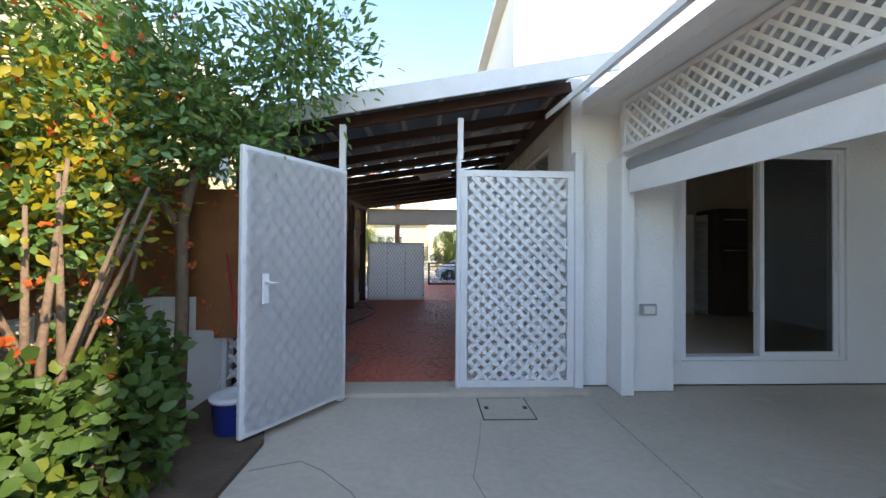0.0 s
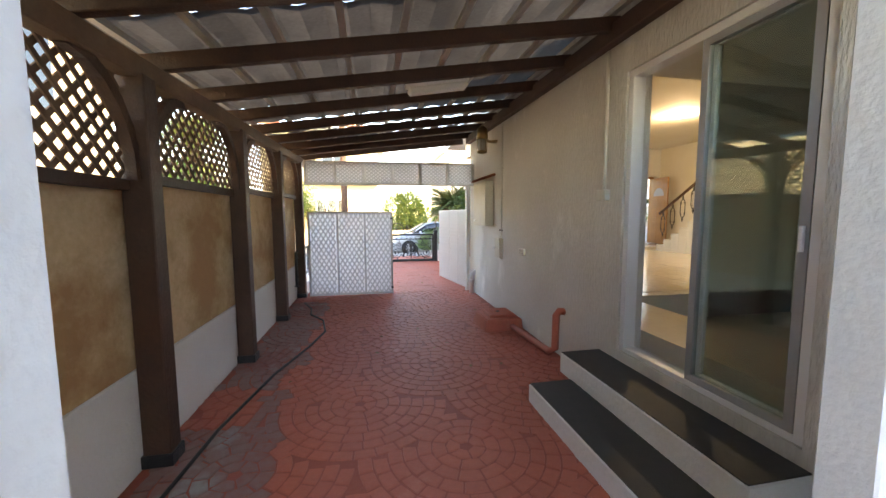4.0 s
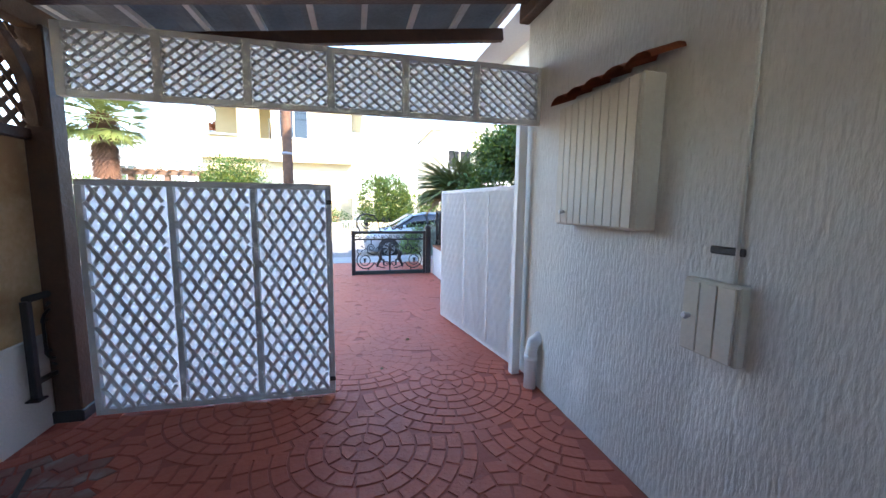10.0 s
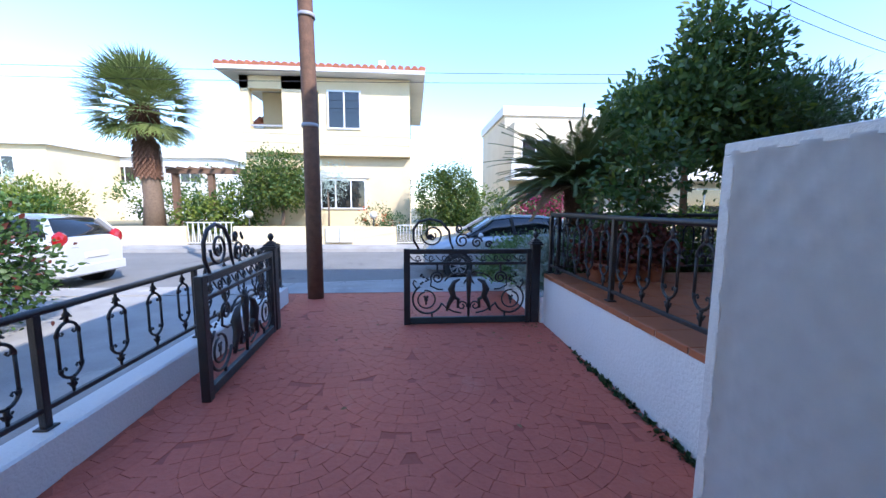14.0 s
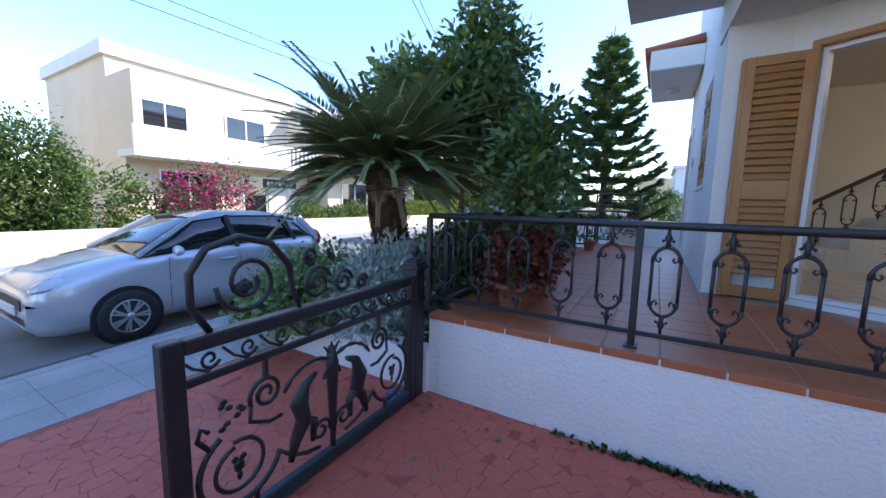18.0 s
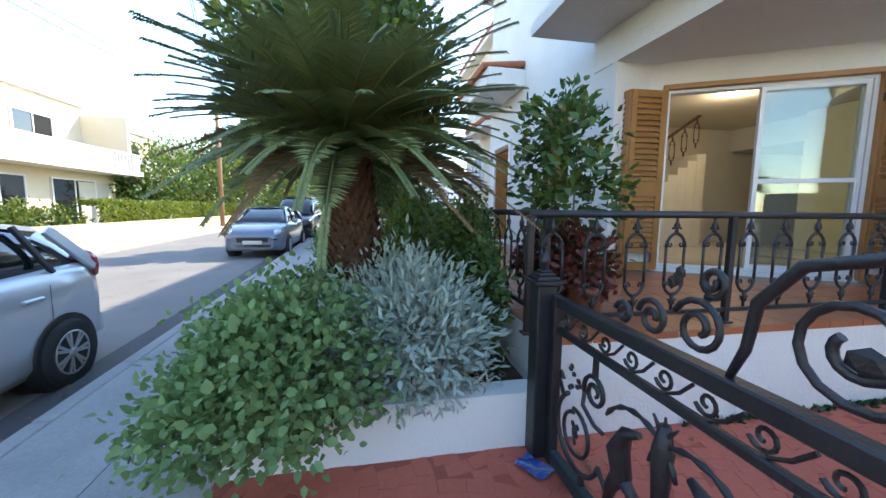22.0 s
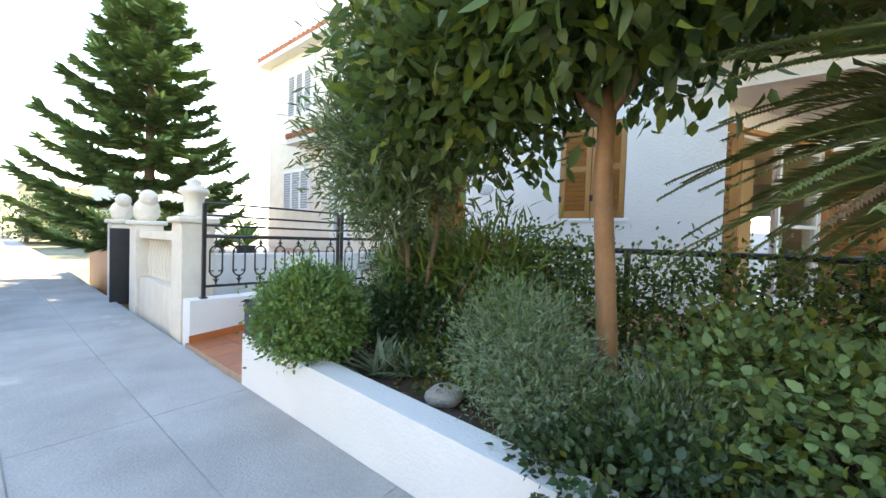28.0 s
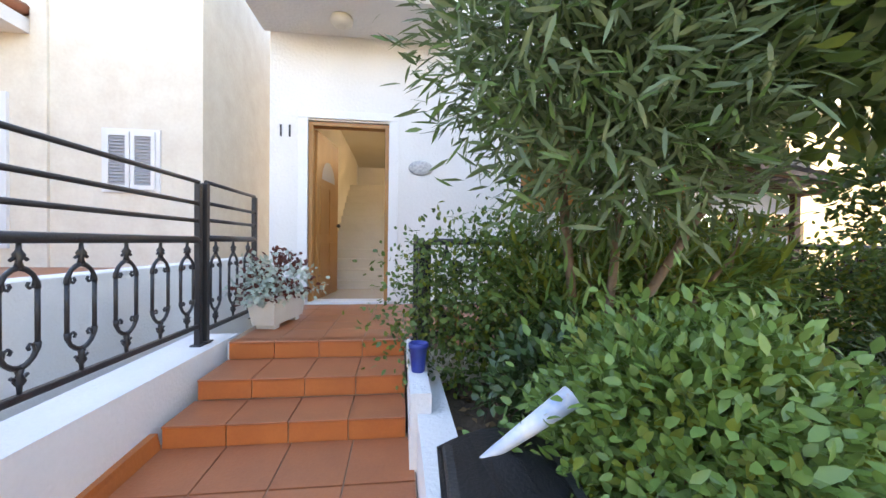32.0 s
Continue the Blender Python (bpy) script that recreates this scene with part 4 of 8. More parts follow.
def railing(label, p, q, z, posts=(), n_per=5, top=0.735, low=0.1, ends=True, group="iron railings", mesh=None, extra=()):
    """A railing from p to q in plan, standing at height z: rails, posts (fractions along) and cast balusters."""
    p, q = Vector((*p, 0)), Vector((*q, 0))
    L = (q - p).length
    r = thing("iron_railing", label, "railing", Matrix.Translation((p.x, p.y, z)) @ Matrix.Rotation(math.atan2(q.y - p.y, q.x - p.x), 4, "Z"), group)
    bm = bmesh.new()
    tube(bm, [(0, 0, top), (L, 0, top)], 0.025, 8)
    part("top_rail", bm, M_IRON, r)
    bm = bmesh.new()
    box(bm, 0, -0.016, low - 0.016, L, 0.016, low + 0.016, bevel=0.004)
    part("bottom_rail", bm, M_IRON, r)
    for e in extra:
        bm = bmesh.new()
        tube(bm, [(0, 0, e), (L, 0, e)], 0.015, 7)
        part("upper_rail", bm, M_IRON, r)
    marks = sorted(posts)
    for f in marks:
        bm = bmesh.new()
        box(bm, f * L - 0.022, -0.022, 0.012, f * L + 0.022, 0.022, (max(extra) if extra else top) - 0.01, bevel=0.004)
        pp = part("post", bm, M_IRON, r)
        bm = bmesh.new()
        box(bm, f * L - 0.042, -0.042, 0, f * L + 0.042, 0.042, 0.014, bevel=0.004)
        part("foot_plate", bm, M_IRON, pp)
    for a, b in zip(marks, marks[1:]):
        for i in range(n_per):
            x = L * (a + (b - a) * (i + 0.5) / n_per)
            o = part("baluster", mesh or BALUSTER, M_IRON, r)
            o.location = (x, 0, low + 0.016)
            o.scale = (1, 1, (top - low - 0.035) / 0.6)
    return r


railing("black iron veranda railing with scrolled balusters above the drive", (0.35, 12.87), (0.35, 8.15), V, posts=(0.0, 0.3337, 0.667, 1.0), n_per=5, top=0.8)
railing("black iron veranda railing behind the planter shrubs", (0.4, 12.73), (6.05, 12.73), V, posts=(0.0, 0.25, 0.5, 0.75, 1.0), n_per=5, top=0.8)
railing("black iron railing on the low drive wall", (-3.71, 7.1), (-3.71, 13.3), 0.27, posts=(0.0, 0.25, 0.5, 0.75, 1.0), n_per=4, top=0.7, low=0.12)
railing("short black iron railing between gate post and pole", (-3.71, 13.36), (-3.71, 14.05), 0.27, posts=(0.0, 1.0), n_per=3, top=0.7, low=0.12)
railing("black iron railing with tall upper rails beside the entrance ramp", (7.8, 14.55), (7.76, 12.56), 0.685, posts=(0.0, 1.0), n_per=7, top=0.8, low=0.15, extra=(0.94, 1.07, 1.23))
railing("black iron railing on the landing by the entrance door", (7.74, 12.5), (7.72, 11.6), V, posts=(0.0, 1.0), n_per=3, top=0.8, extra=(0.94, 1.07, 1.23))
railing("black iron railing beside the entrance steps", (6.13, 12.5), (6.1, 12.77), V, posts=(0.0, 1.0), n_per=1, top=0.8)


def gate_leaf(label, m, mirror=1):
    """A cast iron gate leaf, hinge at the origin, running along +x."""
    g = thing("iron_gate", label, "gate", m, "drive gate leaves")
    w, h = 1.73, 1.05
    for nm, b in (("hinge_stile", (0, -0.028, 0.02, 0.06, 0.028, h)), ("free_stile", (w - 0.085, -0.035, 0.0, w, 0.035, h + 0.005)),
                  ("bottom_rail", (0.06, -0.025, 0.03, w - 0.085, 0.025, 0.12)), ("top_rail", (0.06, -0.032, h - 0.065, w - 0.085, 0.032, h)),
                  ("mid_rail", (0.06, -0.016, h - 0.215, w - 0.085, 0.016, h - 0.175))):
        bm = bmesh.new()
        box(bm, *b, bevel=0.007)
        part(nm, bm, M_TEAL if nm == "bottom_rail" else M_IRON, g)
    n = 9
    for i in range(n):
        x = 0.06 + (w - 0.145) * (i + 0.5) / n
        bm = bmesh.new()
        tube(bm, curl(x - 0.02, h - 0.12, 0.045, 0.012, 200, 1.2, 14), 0.0075, 5)
        tube(bm, [(x - 0.06, 0, h - 0.14), (x - 0.01, 0, h - 0.172), (x + 0.05, 0, h - 0.14), (x + 0.1, 0, h - 0.085)], 0.0075, 5)
        part("running_scroll", bm, M_IRON, g)
    c = (w - 0.025) / 2
    for s in (1, -1):
        X = lambda v: c + s * v
        fl = lambda pts: [(X(px), py, pz) for px, py, pz in pts]
        bm = bmesh.new()
        tube(bm, fl(curl(0.56, 0.37, 0.2, 0.2, 60, -0.62, 16)), 0.014, 6)
        tube(bm, fl(curl(0.58, 0.36, 0.13, 0.105, 80, 1.0, 20)), 0.011, 6)
        tube(bm, fl(arc(0.56, 0.37, 0.2, 235, 330, 10)), 0.014, 6)
        tube(bm, fl([(0.37, 0, 0.31), (0.3, 0, 0.24), (0.2, 0, 0.19), (0.1, 0, 0.17)]), 0.012, 6)
        tube(bm, fl([(0.7, 0, 0.5), (0.755, 0, 0.58), (0.74, 0, 0.63), (0.71, 0, 0.6)]), 0.012, 6)
        part("great_scroll", bm, M_IRON, g)
        bm = bmesh.new()
        tube(bm, fl(curl(0.43, 0.66, 0.09, 0.02, -20, 1.7, 24)), [0.012] * 20 + [0.01] * 5, 6)
        tube(bm, fl([(0.51, 0, 0.63), (0.52, 0, 0.55), (0.42, 0, 0.5), (0.35, 0, 0.5)]), 0.011, 6)
        part("upper_scroll", bm, M_IRON, g)
        bm = bmesh.new()
        tube(bm, fl(arc(0.14, 0.5, 0.22, 30, 160, 12)), [0.008 + 0.006 * (i % 2) for i in range(13)], 6)
        part("leaf_arch", bm, M_IRON, g)
        for dx, dz, r, q in ((0.58, 0.36, 0.03, 1.3), (0.6, 0.4, 0.02, 1), (0.56, 0.4, 0.02, 1), (0.58, 0.31, 0.016, 1.6)):
            bm = bmesh.new()
            bmesh.ops.create_icosphere(bm, subdivisions=1, radius=r, matrix=Matrix.Translation((X(dx), 0, dz)) @ Matrix.Diagonal((1, 0.4, q, 1)))
            part("rosette_petal", bm, M_IRON, g)
        bm = bmesh.new()
        for k in range(8):
            bmesh.ops.create_icosphere(bm, subdivisions=1, radius=0.02, matrix=Matrix.Translation((X(0.6 + 0.05 * math.cos(k)), 0, 0.58 + 0.018 * k)) @ Matrix.Diagonal((1, 0.5, 0.8, 1)))
        part("leaf_spray", bm, M_IRON, g)
        bm = bmesh.new()
        # plain swelling stem beside the centre
        tube(bm, fl([(0.3, 0, 0.2), (0.27, 0, 0.3), (0.21, 0, 0.4), (0.24, 0, 0.5), (0.2, 0, 0.6), (0.12, 0, 0.64)]), [0.018, 0.03, 0.045, 0.05, 0.03, 0.014], 8)
        tube(bm, fl([(0.22, 0, 0.4), (0.14, 0, 0.36), (0.15, 0, 0.24)]), [0.032, 0.026, 0.016], 7)
        part("plain_stem", bm, M_IRON, g)
        bm = bmesh.new()
        tube(bm, fl(curl(0.09, 0.27, 0.07, 0.02, 200, -1.3, 16)), 0.011, 6)
        part("foot_scroll", bm, M_IRON, g)
        for x, z0, z1 in ((0.43, 0.74, h - 0.215), (0.5, 0.12, 0.18)):
            bm = bmesh.new()
            box(bm, X(x) - 0.012, -0.012, z0, X(x) + 0.012, 0.012, z1, bevel=0.003)
            part("collar", bm, M_IRON, g)
    bm = bmesh.new()
    tube(bm, [(c, 0, 0.12), (c, 0, 0.3), (c, 0, 0.5), (c, 0, 0.66), (c, 0, 0.76)], [0.016, 0.022, 0.032, 0.04, 0.02], 8)
    for a in (-40, 0, 40):
        tube(bm, [(c, 0, 0.7), (c + 0.09 * math.sin(radians(a)), 0, 0.72 + 0.07 * math.cos(radians(a)))], [0.014, 0.005], 5)
    part("centre_stem", bm, M_IRON, g)
    # crest above the top rail, highest at the free end
    bm = bmesh.new()
    tube(bm, [(w - 0.2, 0, h), (w - 0.13, 0, h + 0.12), (w - 0.13, 0, h + 0.26), (w - 0.2, 0, h + 0.36), (w - 0.34, 0, h + 0.4), (w - 0.5, 0, h + 0.36), (w - 0.6, 0, h + 0.24), (w - 0.62, 0, h + 0.1), (w - 0.66, 0, h)], [0.015, 0.017, 0.018, 0.017, 0.017, 0.018, 0.018, 0.015, 0.012], 8)
    part("crest_arch", bm, M_IRON, g)
    for cx, cz, r0, a0, t in ((w - 0.38, h + 0.19, 0.15, 0, -1.6), (w - 0.78, h + 0.11, 0.1, 160, -1.6), (w - 0.74, h + 0.27, 0.05, 250, 1.4), (w - 0.98, h + 0.085, 0.075, 170, -1.5), (w - 1.14, h + 0.06, 0.05, 170, -1.3)):
        bm = bmesh.new()
        tube(bm, curl(cx, cz, r0, r0 * 0.25, a0, t, 24), 0.0125, 6)
        part("crest_scroll", bm, M_IRON, g)
    bm = bmesh.new()
    for k in range(6):
        bmesh.ops.create_icosphere(bm, subdivisions=1, radius=0.02, matrix=Matrix.Translation((w - 0.88 - 0.02 * math.cos(k * 2), 0, h + 0.24 + 0.02 * (k % 3))) @ Matrix.Diagonal((1, 0.5, 1.3, 1)))
    bmesh.ops.create_icosphere(bm, subdivisions=1, radius=0.04, matrix=Matrix.Translation((w - 0.36, 0, h + 0.17)) @ Matrix.Diagonal((1.2, 0.4, 0.9, 1)))
    part("crest_leaf", bm, M_IRON, g)
    return g


M_TEAL = material("dark_teal_painted_iron", (0.012, 0.03, 0.035), 0.45, second=(0.02, 0.04, 0.045), scale=8, fine=60, bump=0.15)
gate_leaf("black cast iron drive gate leaf standing closed beside the planter", pose(0.06, 12.83, -0.02, 0, 0, 180))
gate_leaf("black cast iron drive gate leaf swung open along the low wall", pose(-3.31, 12.66, -0.02, 0, 0, 273))


def gate_pillar(x, y, h):
    g = thing("gate_post", "black iron gate post with moulded cap and ball finial", "post", pose(x, y, -0.02), "drive gate posts")
    bm = bmesh.new()
    box(bm, -0.06, -0.06, 0, 0.06, 0.06, h, bevel=0.008)
    part("shaft", bm, M_IRON, g)
    bm = bmesh.new()
    for a, z0, z1 in ((0.085, 0, 0.025), (0.07, 0.025, 0.05), (0.05, 0.05, 0.07), (0.035, 0.07, 0.085)):
        box(bm, -a, -a, h + z0, a, a, h + z1, bevel=0.006)
    part("cap", bm, M_IRON, g)
    bm = bmesh.new()
    lathe(bm, [(0.012, h + 0.085), (0.02, h + 0.1), (0.035, h + 0.125), (0.038, h + 0.145), (0.028, h + 0.17), (0.01, h + 0.185)], 12)
    part("finial", bm, M_IRON, g)


gate_pillar(0.13, 12.87, 1.1)
gate_pillar(-3.34, 12.76, 1.08)


# ---- pine shutters ----
SLAT = mesh_of("slat", blocks((-0.19, -0.006, -0.034, 0.19, 0.006, 0.034)), M_OAK)


def shutter_panel(parent, m, w=0.56, h=2.26, tilt=28, fields=((0.1, 0.42), (0.5, 0.96))):
    """One louvred leaf under its pair; hinge edge at the panel's own x = 0."""
    bm = bmesh.new()
    s = 0.075
    bits = [(0, 0, s, h), (w - s, 0, w, h), (s, 0, w - s, 0.11), (s, h - 0.09, w - s, h)]
    for i, (a, b) in enumerate(fields[1:]):
        bits.append((s, fields[i][1] * h, w - s, a * h))
    for x0, z0, x1, z1 in bits:
        box(bm, x0, -0.02, z0, x1, 0.02, z1, bevel=0.003)
    leaf = part("leaf", bm, M_OAK, parent, "honey-stained pine shutter leaf")
    leaf.matrix_basis = m
    for a, b in fields:
        z0, z1 = max(a * h, 0.11), min(b * h, h - 0.09)
        n = max(3, int((z1 - z0) / 0.068))
        for i in range(n):
            o = part("slat", SLAT, M_OAK, leaf)
            o.matrix_basis = Matrix.Translation((w / 2, 0, z0 + (z1 - z0) * (i + 0.5) / n)) @ Matrix.Rotation(radians(tilt), 4, "X") @ Matrix.Diagonal(((w - 2 * s) / 0.38, 1, 1, 1))
    for z in (0.25, h - 0.3):
        bm = bmesh.new()
        box(bm, -0.02, -0.03, z, 0.03, -0.018, z + 0.09, bevel=0.003)
        part("hinge", bm, M_IRON, leaf, "black iron hinge")
    return leaf


jl = Vector((2.62 - _u.x * 0.19, 10.22 - _u.y * 0.19))
jr = Vector((2.62 - _u.x * 2.37, 10.22 - _u.y * 2.37))
sl = thing("shutter_pair", "honey pine louvred folding shutters opened beside the veranda door", "shutter", pose(jl.x, jl.y, V + 0.02), "veranda shutters")
shutter_panel(sl, pose(-0.05, 0.02, 0, 0, 0, 88), w=0.5, h=2.36)
shutter_panel(sl, pose(-0.03, 0.53, 0, 0, 0, -3), w=0.48, h=2.36)
sr = thing("shutter_pair", "honey pine louvred folding shutters opened against the house corner", "shutter", pose(jr.x, jr.y, V + 0.02), "veranda shutters")
shutter_panel(sr, pose(-0.04, 0.02, 0, 0, 0, 152), w=0.54, h=2.36)
shutter_panel(sr, pose(-0.52, 0.28, 0, 0, 0, 162), w=0.5, h=2.36)
fr = thing("door_surround", "honey pine surround of the veranda door", "door frame", pose(jl.x, jl.y, V, 0, 0, AV + 180), kind="structure")
for b in ((-0.03, 0.02, 0.02, 0.03, 0.12, 2.46), (2.15, 0.02, 0.02, 2.21, 0.12, 2.46), (0.03, 0.02, 2.4, 2.15, 0.12, 2.46)):
    bm = bmesh.new()
    box(bm, *(b[0], -0.06, b[2], b[3], 0.02, b[5]), bevel=0.005)
    part("frame_piece", bm, M_OAK, fr)


def window_shutters(name, label, m, w, h, mat_frame=M_OAK):
    t = thing(name, label, "window", m, kind="structure")
    for k in (0, 1):
        lf = shutter_panel(t, pose(w / 2 * k, 0, 0), w / 2 - 0.01, h, 30, ((0.08, 0.5), (0.56, 0.94)))
    bm = bmesh.new()
    box(bm, -0.06, -0.05, -0.06, w + 0.06, 0.04, -0.005, bevel=0.006)
    part("sill", bm, M_WHITE_WALL, t)
    return t


window_shutters("window_front", "closed honey pine louvred shutters on the front window", pose(4.655, 10.7, 1.93, 0, 0, 180), 0.94, 1.38)
# dark sheet in place of the unlit depth behind the louvres
solid("window_front_backing", blocks((3.66, 10.5, 1.9, 4.72, 10.54, 3.34)), M_SLATE, "dark panel standing in for shade behind closed shutters", "window")

# ---- entrance ----
ed = thing("door_entrance", "honey oak entrance door with fanlight standing open", "door", pose(7.41, 10.73, V + 0.025), kind="structure")
for nm, b, mt in (("trim", (-1.12, 0.0, 0, -1.0, 0.03, 2.3), M_WHITE_WALL), ("trim", (0.0, 0.0, 0, 0.12, 0.03, 2.3), M_WHITE_WALL), ("trim", (-1.12, 0.0, 2.3, 0.12, 0.035, 2.4), M_WHITE_WALL),
                  ("frame", (-1.0, -0.16, 0, -0.95, -0.02, 2.27), M_OAK), ("frame", (-0.05, -0.16, 0, 0.0, -0.02, 2.27), M_OAK), ("frame", (-0.95, -0.16, 2.22, -0.05, -0.02, 2.27), M_OAK)):
    bm = bmesh.new()
    box(bm, *b, bevel=0.004)
    part(nm, bm, mt, ed)
bm = bmesh.new()
box(bm, 0, -0.022, 0.01, 0.88, 0.022, 2.2, bevel=0.003)
for x in (0.1, 0.48):
    for z0, z1 in ((0.15, 0.75), (0.85, 1.5)):
        for s in (-1, 1):
            box(bm, x, s * 0.026 - 0.006, z0, x + 0.3, s * 0.026 + 0.006, z1, bevel=0.004)
leaf = part("leaf", bm, M_OAK, ed)
leaf.matrix_basis = pose(-0.06, -0.14, 0.0, 0, 0, 262)
bm = bmesh.new()
for s in (-1, 1):
    pts = [(0.44 + 0.27 * math.cos(a), 1.6 + 0.27 * math.sin(a)) for a in np.linspace(0, math.pi, 11)]
    vs = [bm.verts.new((x, s * 0.025, z)) for x, z in pts]
    bm.faces.new(vs)
part("fanlight", bm, M_ALU_GREY, leaf, "leaded fanlight")
bm = bmesh.new()
bmesh.ops.create_icosphere(bm, subdivisions=2, radius=0.03, matrix=Matrix.Translation((0.8, 0.06, 1.0)))
bmesh.ops.create_icosphere(bm, subdivisions=2, radius=0.03, matrix=Matrix.Translation((0.8, -0.06, 1.0)))
tube(bm, [(0.8, -0.06, 1.0), (0.8, 0.06, 1.0)], 0.01, 8)
part("knob", bm, M_IRON, leaf, "dark round door knob")
num = thing("house_number", "grey metal house number eleven beside the entrance door", "number", pose(7.79, 10.74, 2.78, 90, 0, 180))
for k in range(2):
    curve = bpy.data.curves.new("digit", "FONT")
    curve.body, curve.size, curve.extrude = "1", 0.21, 0.006
    tmp = new("number_source", curve)
    bpy.context.view_layer.update()
    me = bpy.data.meshes.new_from_object(tmp.evaluated_get(bpy.context.evaluated_depsgraph_get()))
    bpy.data.objects.remove(tmp)
    me.materials.clear()
    me.materials.append(M_SLATE)
    me.transform(Matrix.Translation((0.105 * k, 0, 0)))
    part("digit", me, M_SLATE, num)
pl = thing("wall_plaque", "oval pale ceramic plaque on the entrance wall", "plaque", pose(6.0, 10.73, 2.45))
bm = bmesh.new()
lathe(bm, [(0.16, 0), (0.16, 0.012), (0.13, 0.02), (0.02, 0.02)], 24)
bmesh.ops.transform(bm, matrix=Matrix.Rotation(radians(-90), 4, "X") @ Matrix.Diagonal((1, 0.6, 1, 1)), verts=bm.verts)
part("disc", bm, material("pale_ceramic", (0.6, 0.6, 0.6), 0.4, second=(0.3, 0.32, 0.33), scale=30, mix=0.6, fine=80, bump=0.05), pl)
ol = thing("porch_lamp", "round white porch lamp under the canopy", "lamp", pose(6.95, 11.15, 4.05))
bm = bmesh.new()
lathe(bm, [(0.05, -0.1), (0.12, -0.07), (0.13, -0.02), (0.12, 0.0)], 18)
part("globe", bm, M_PLAST, ol)

# indoor staircase
sc = thing("staircase", "white marble staircase with black iron balustrade indoors", "stairs", pose(6.25, 9.6, Z_IN))
M_STAIR = material("white_stair_marble", (0.7, 0.68, 0.63), 0.3, second=(0.62, 0.59, 0.54), scale=3, fine=25, bump=0.02)
for i in range(13):
    bm = bmesh.new()
    box(bm, 0.0, -0.27 * (i + 1) - 0.6, 0, 1.3, -0.27 * i - 0.6, 0.18 * (i + 1), bevel=0.004)
    part("step", bm, M_STAIR, sc)
bm = bmesh.new()
bar(bm, (0.06, -0.6, 1.1), (0.06, -4.1, 3.45), 0.05, 0.06)
part("handrail", bm, M_BROWN, sc, "dark timber handrail")
for i in range(10):
    o = part("baluster", BALUSTER, M_IRON, sc)
    o.matrix_basis = Matrix.Translation((0.06, -0.75 - 0.34 * i, 0.42 + 0.228 * i)) @ Matrix.Rotation(radians(90), 4, "Z") @ Matrix.Diagonal((1, 1, 1.25, 1))
solid("wall_stair", blocks((7.56, 4.2, Z_IN, 7.615, 10.47, SIDE_TOP - 0.04)), M_INNER, "cream wall beside the staircase", "wall")
# round ceiling lamp indoors, lit
cl = thing("ceiling_lamp", "small warm ceiling lamp lit in the living room", "lamp", pose(4.6, 6.6, SIDE_TOP))
bm = bmesh.new()
lathe(bm, [(0.06, -0.1), (0.16, -0.07), (0.2, -0.01), (0.2, 0.0)], 20)
part("shade", bm, emitter("warm_lamp_glass", (1.0, 0.78, 0.45), 4.0), cl)
_p = bpy.data.lights.new("ceiling_lamp_bulb", "POINT")
_p.energy, _p.color, _p.shadow_soft_size = 11, (1.0, 0.85, 0.62), 0.12
lb = new("ceiling_lamp_bulb", _p)
lb.location = (4.6, 6.6, SIDE_TOP - 0.2)
# dark kitchen fittings behind the rear door
kc = thing("tall_kitchen_cabinet", "dark tall oven cabinet in the rear kitchen", "cabinet", pose(4.35, 3.2, 0.28))
M_DARKWOOD = material("dark_kitchen_front", (0.05, 0.045, 0.042), 0.35, second=(0.07, 0.06, 0.055), scale=5, fine=50, bump=0.03)
bm = bmesh.new()
box(bm, -0.3, -0.3, 0, 0.3, 0.3, 2.1, bevel=0.006)
part("body", bm, M_DARKWOOD, kc)
for z in (0.85, 1.45):
    bm = bmesh.new()
    box(bm, -0.27, -0.325, z, 0.27, -0.3, z + 0.5, bevel=0.01)
    ov = part("oven", bm, M_SLATE, kc, "black oven front")
    bm = bmesh.new()
    tube(bm, [(-0.22, -0.35, z + 0.43), (0.22, -0.35, z + 0.43)], 0.01, 6)
    part("oven_handle", bm, M_ALU, ov)
wr = thing("wine_rack", "white wooden wine rack beside the ovens", "rack", pose(3.85, 3.3, 0.28))
bm = bmesh.new()
for x in (-0.15, 0.12):
    box(bm, x, -0.2, 0, x + 0.03, 0.2, 2.0, bevel=0.003)
for i in range(12):
    box(bm, -0.12, -0.2, 0.1 + 0.16 * i, 0.12, 0.2, 0.12 + 0.16 * i)
part("rack", bm, M_WHITE_WOOD, wr)
for i in range(1):
    ku = thing("kitchen_unit", "cream shaker kitchen unit with drawers", "cabinet", pose(4.82 + 0.3 * i, 3.2, 0.28), "kitchen units")
    bm = bmesh.new()
    box(bm, -0.15, -0.3, 0.1, 0.15, 0.3, 0.88, bevel=0.004)
    part("body", bm, M_BOX, ku)
    bm = bmesh.new()
    box(bm, -0.14, -0.32, 0.12, 0.14, -0.3, 0.86, bevel=0.006)
    dr = part("door", bm, M_BOX, ku)
    bm = bmesh.new()
    tube(bm, [(-0.05, -0.34, 0.76), (0.05, -0.34, 0.76)], 0.006, 6)
    part("handle", bm, M_ALU, dr)

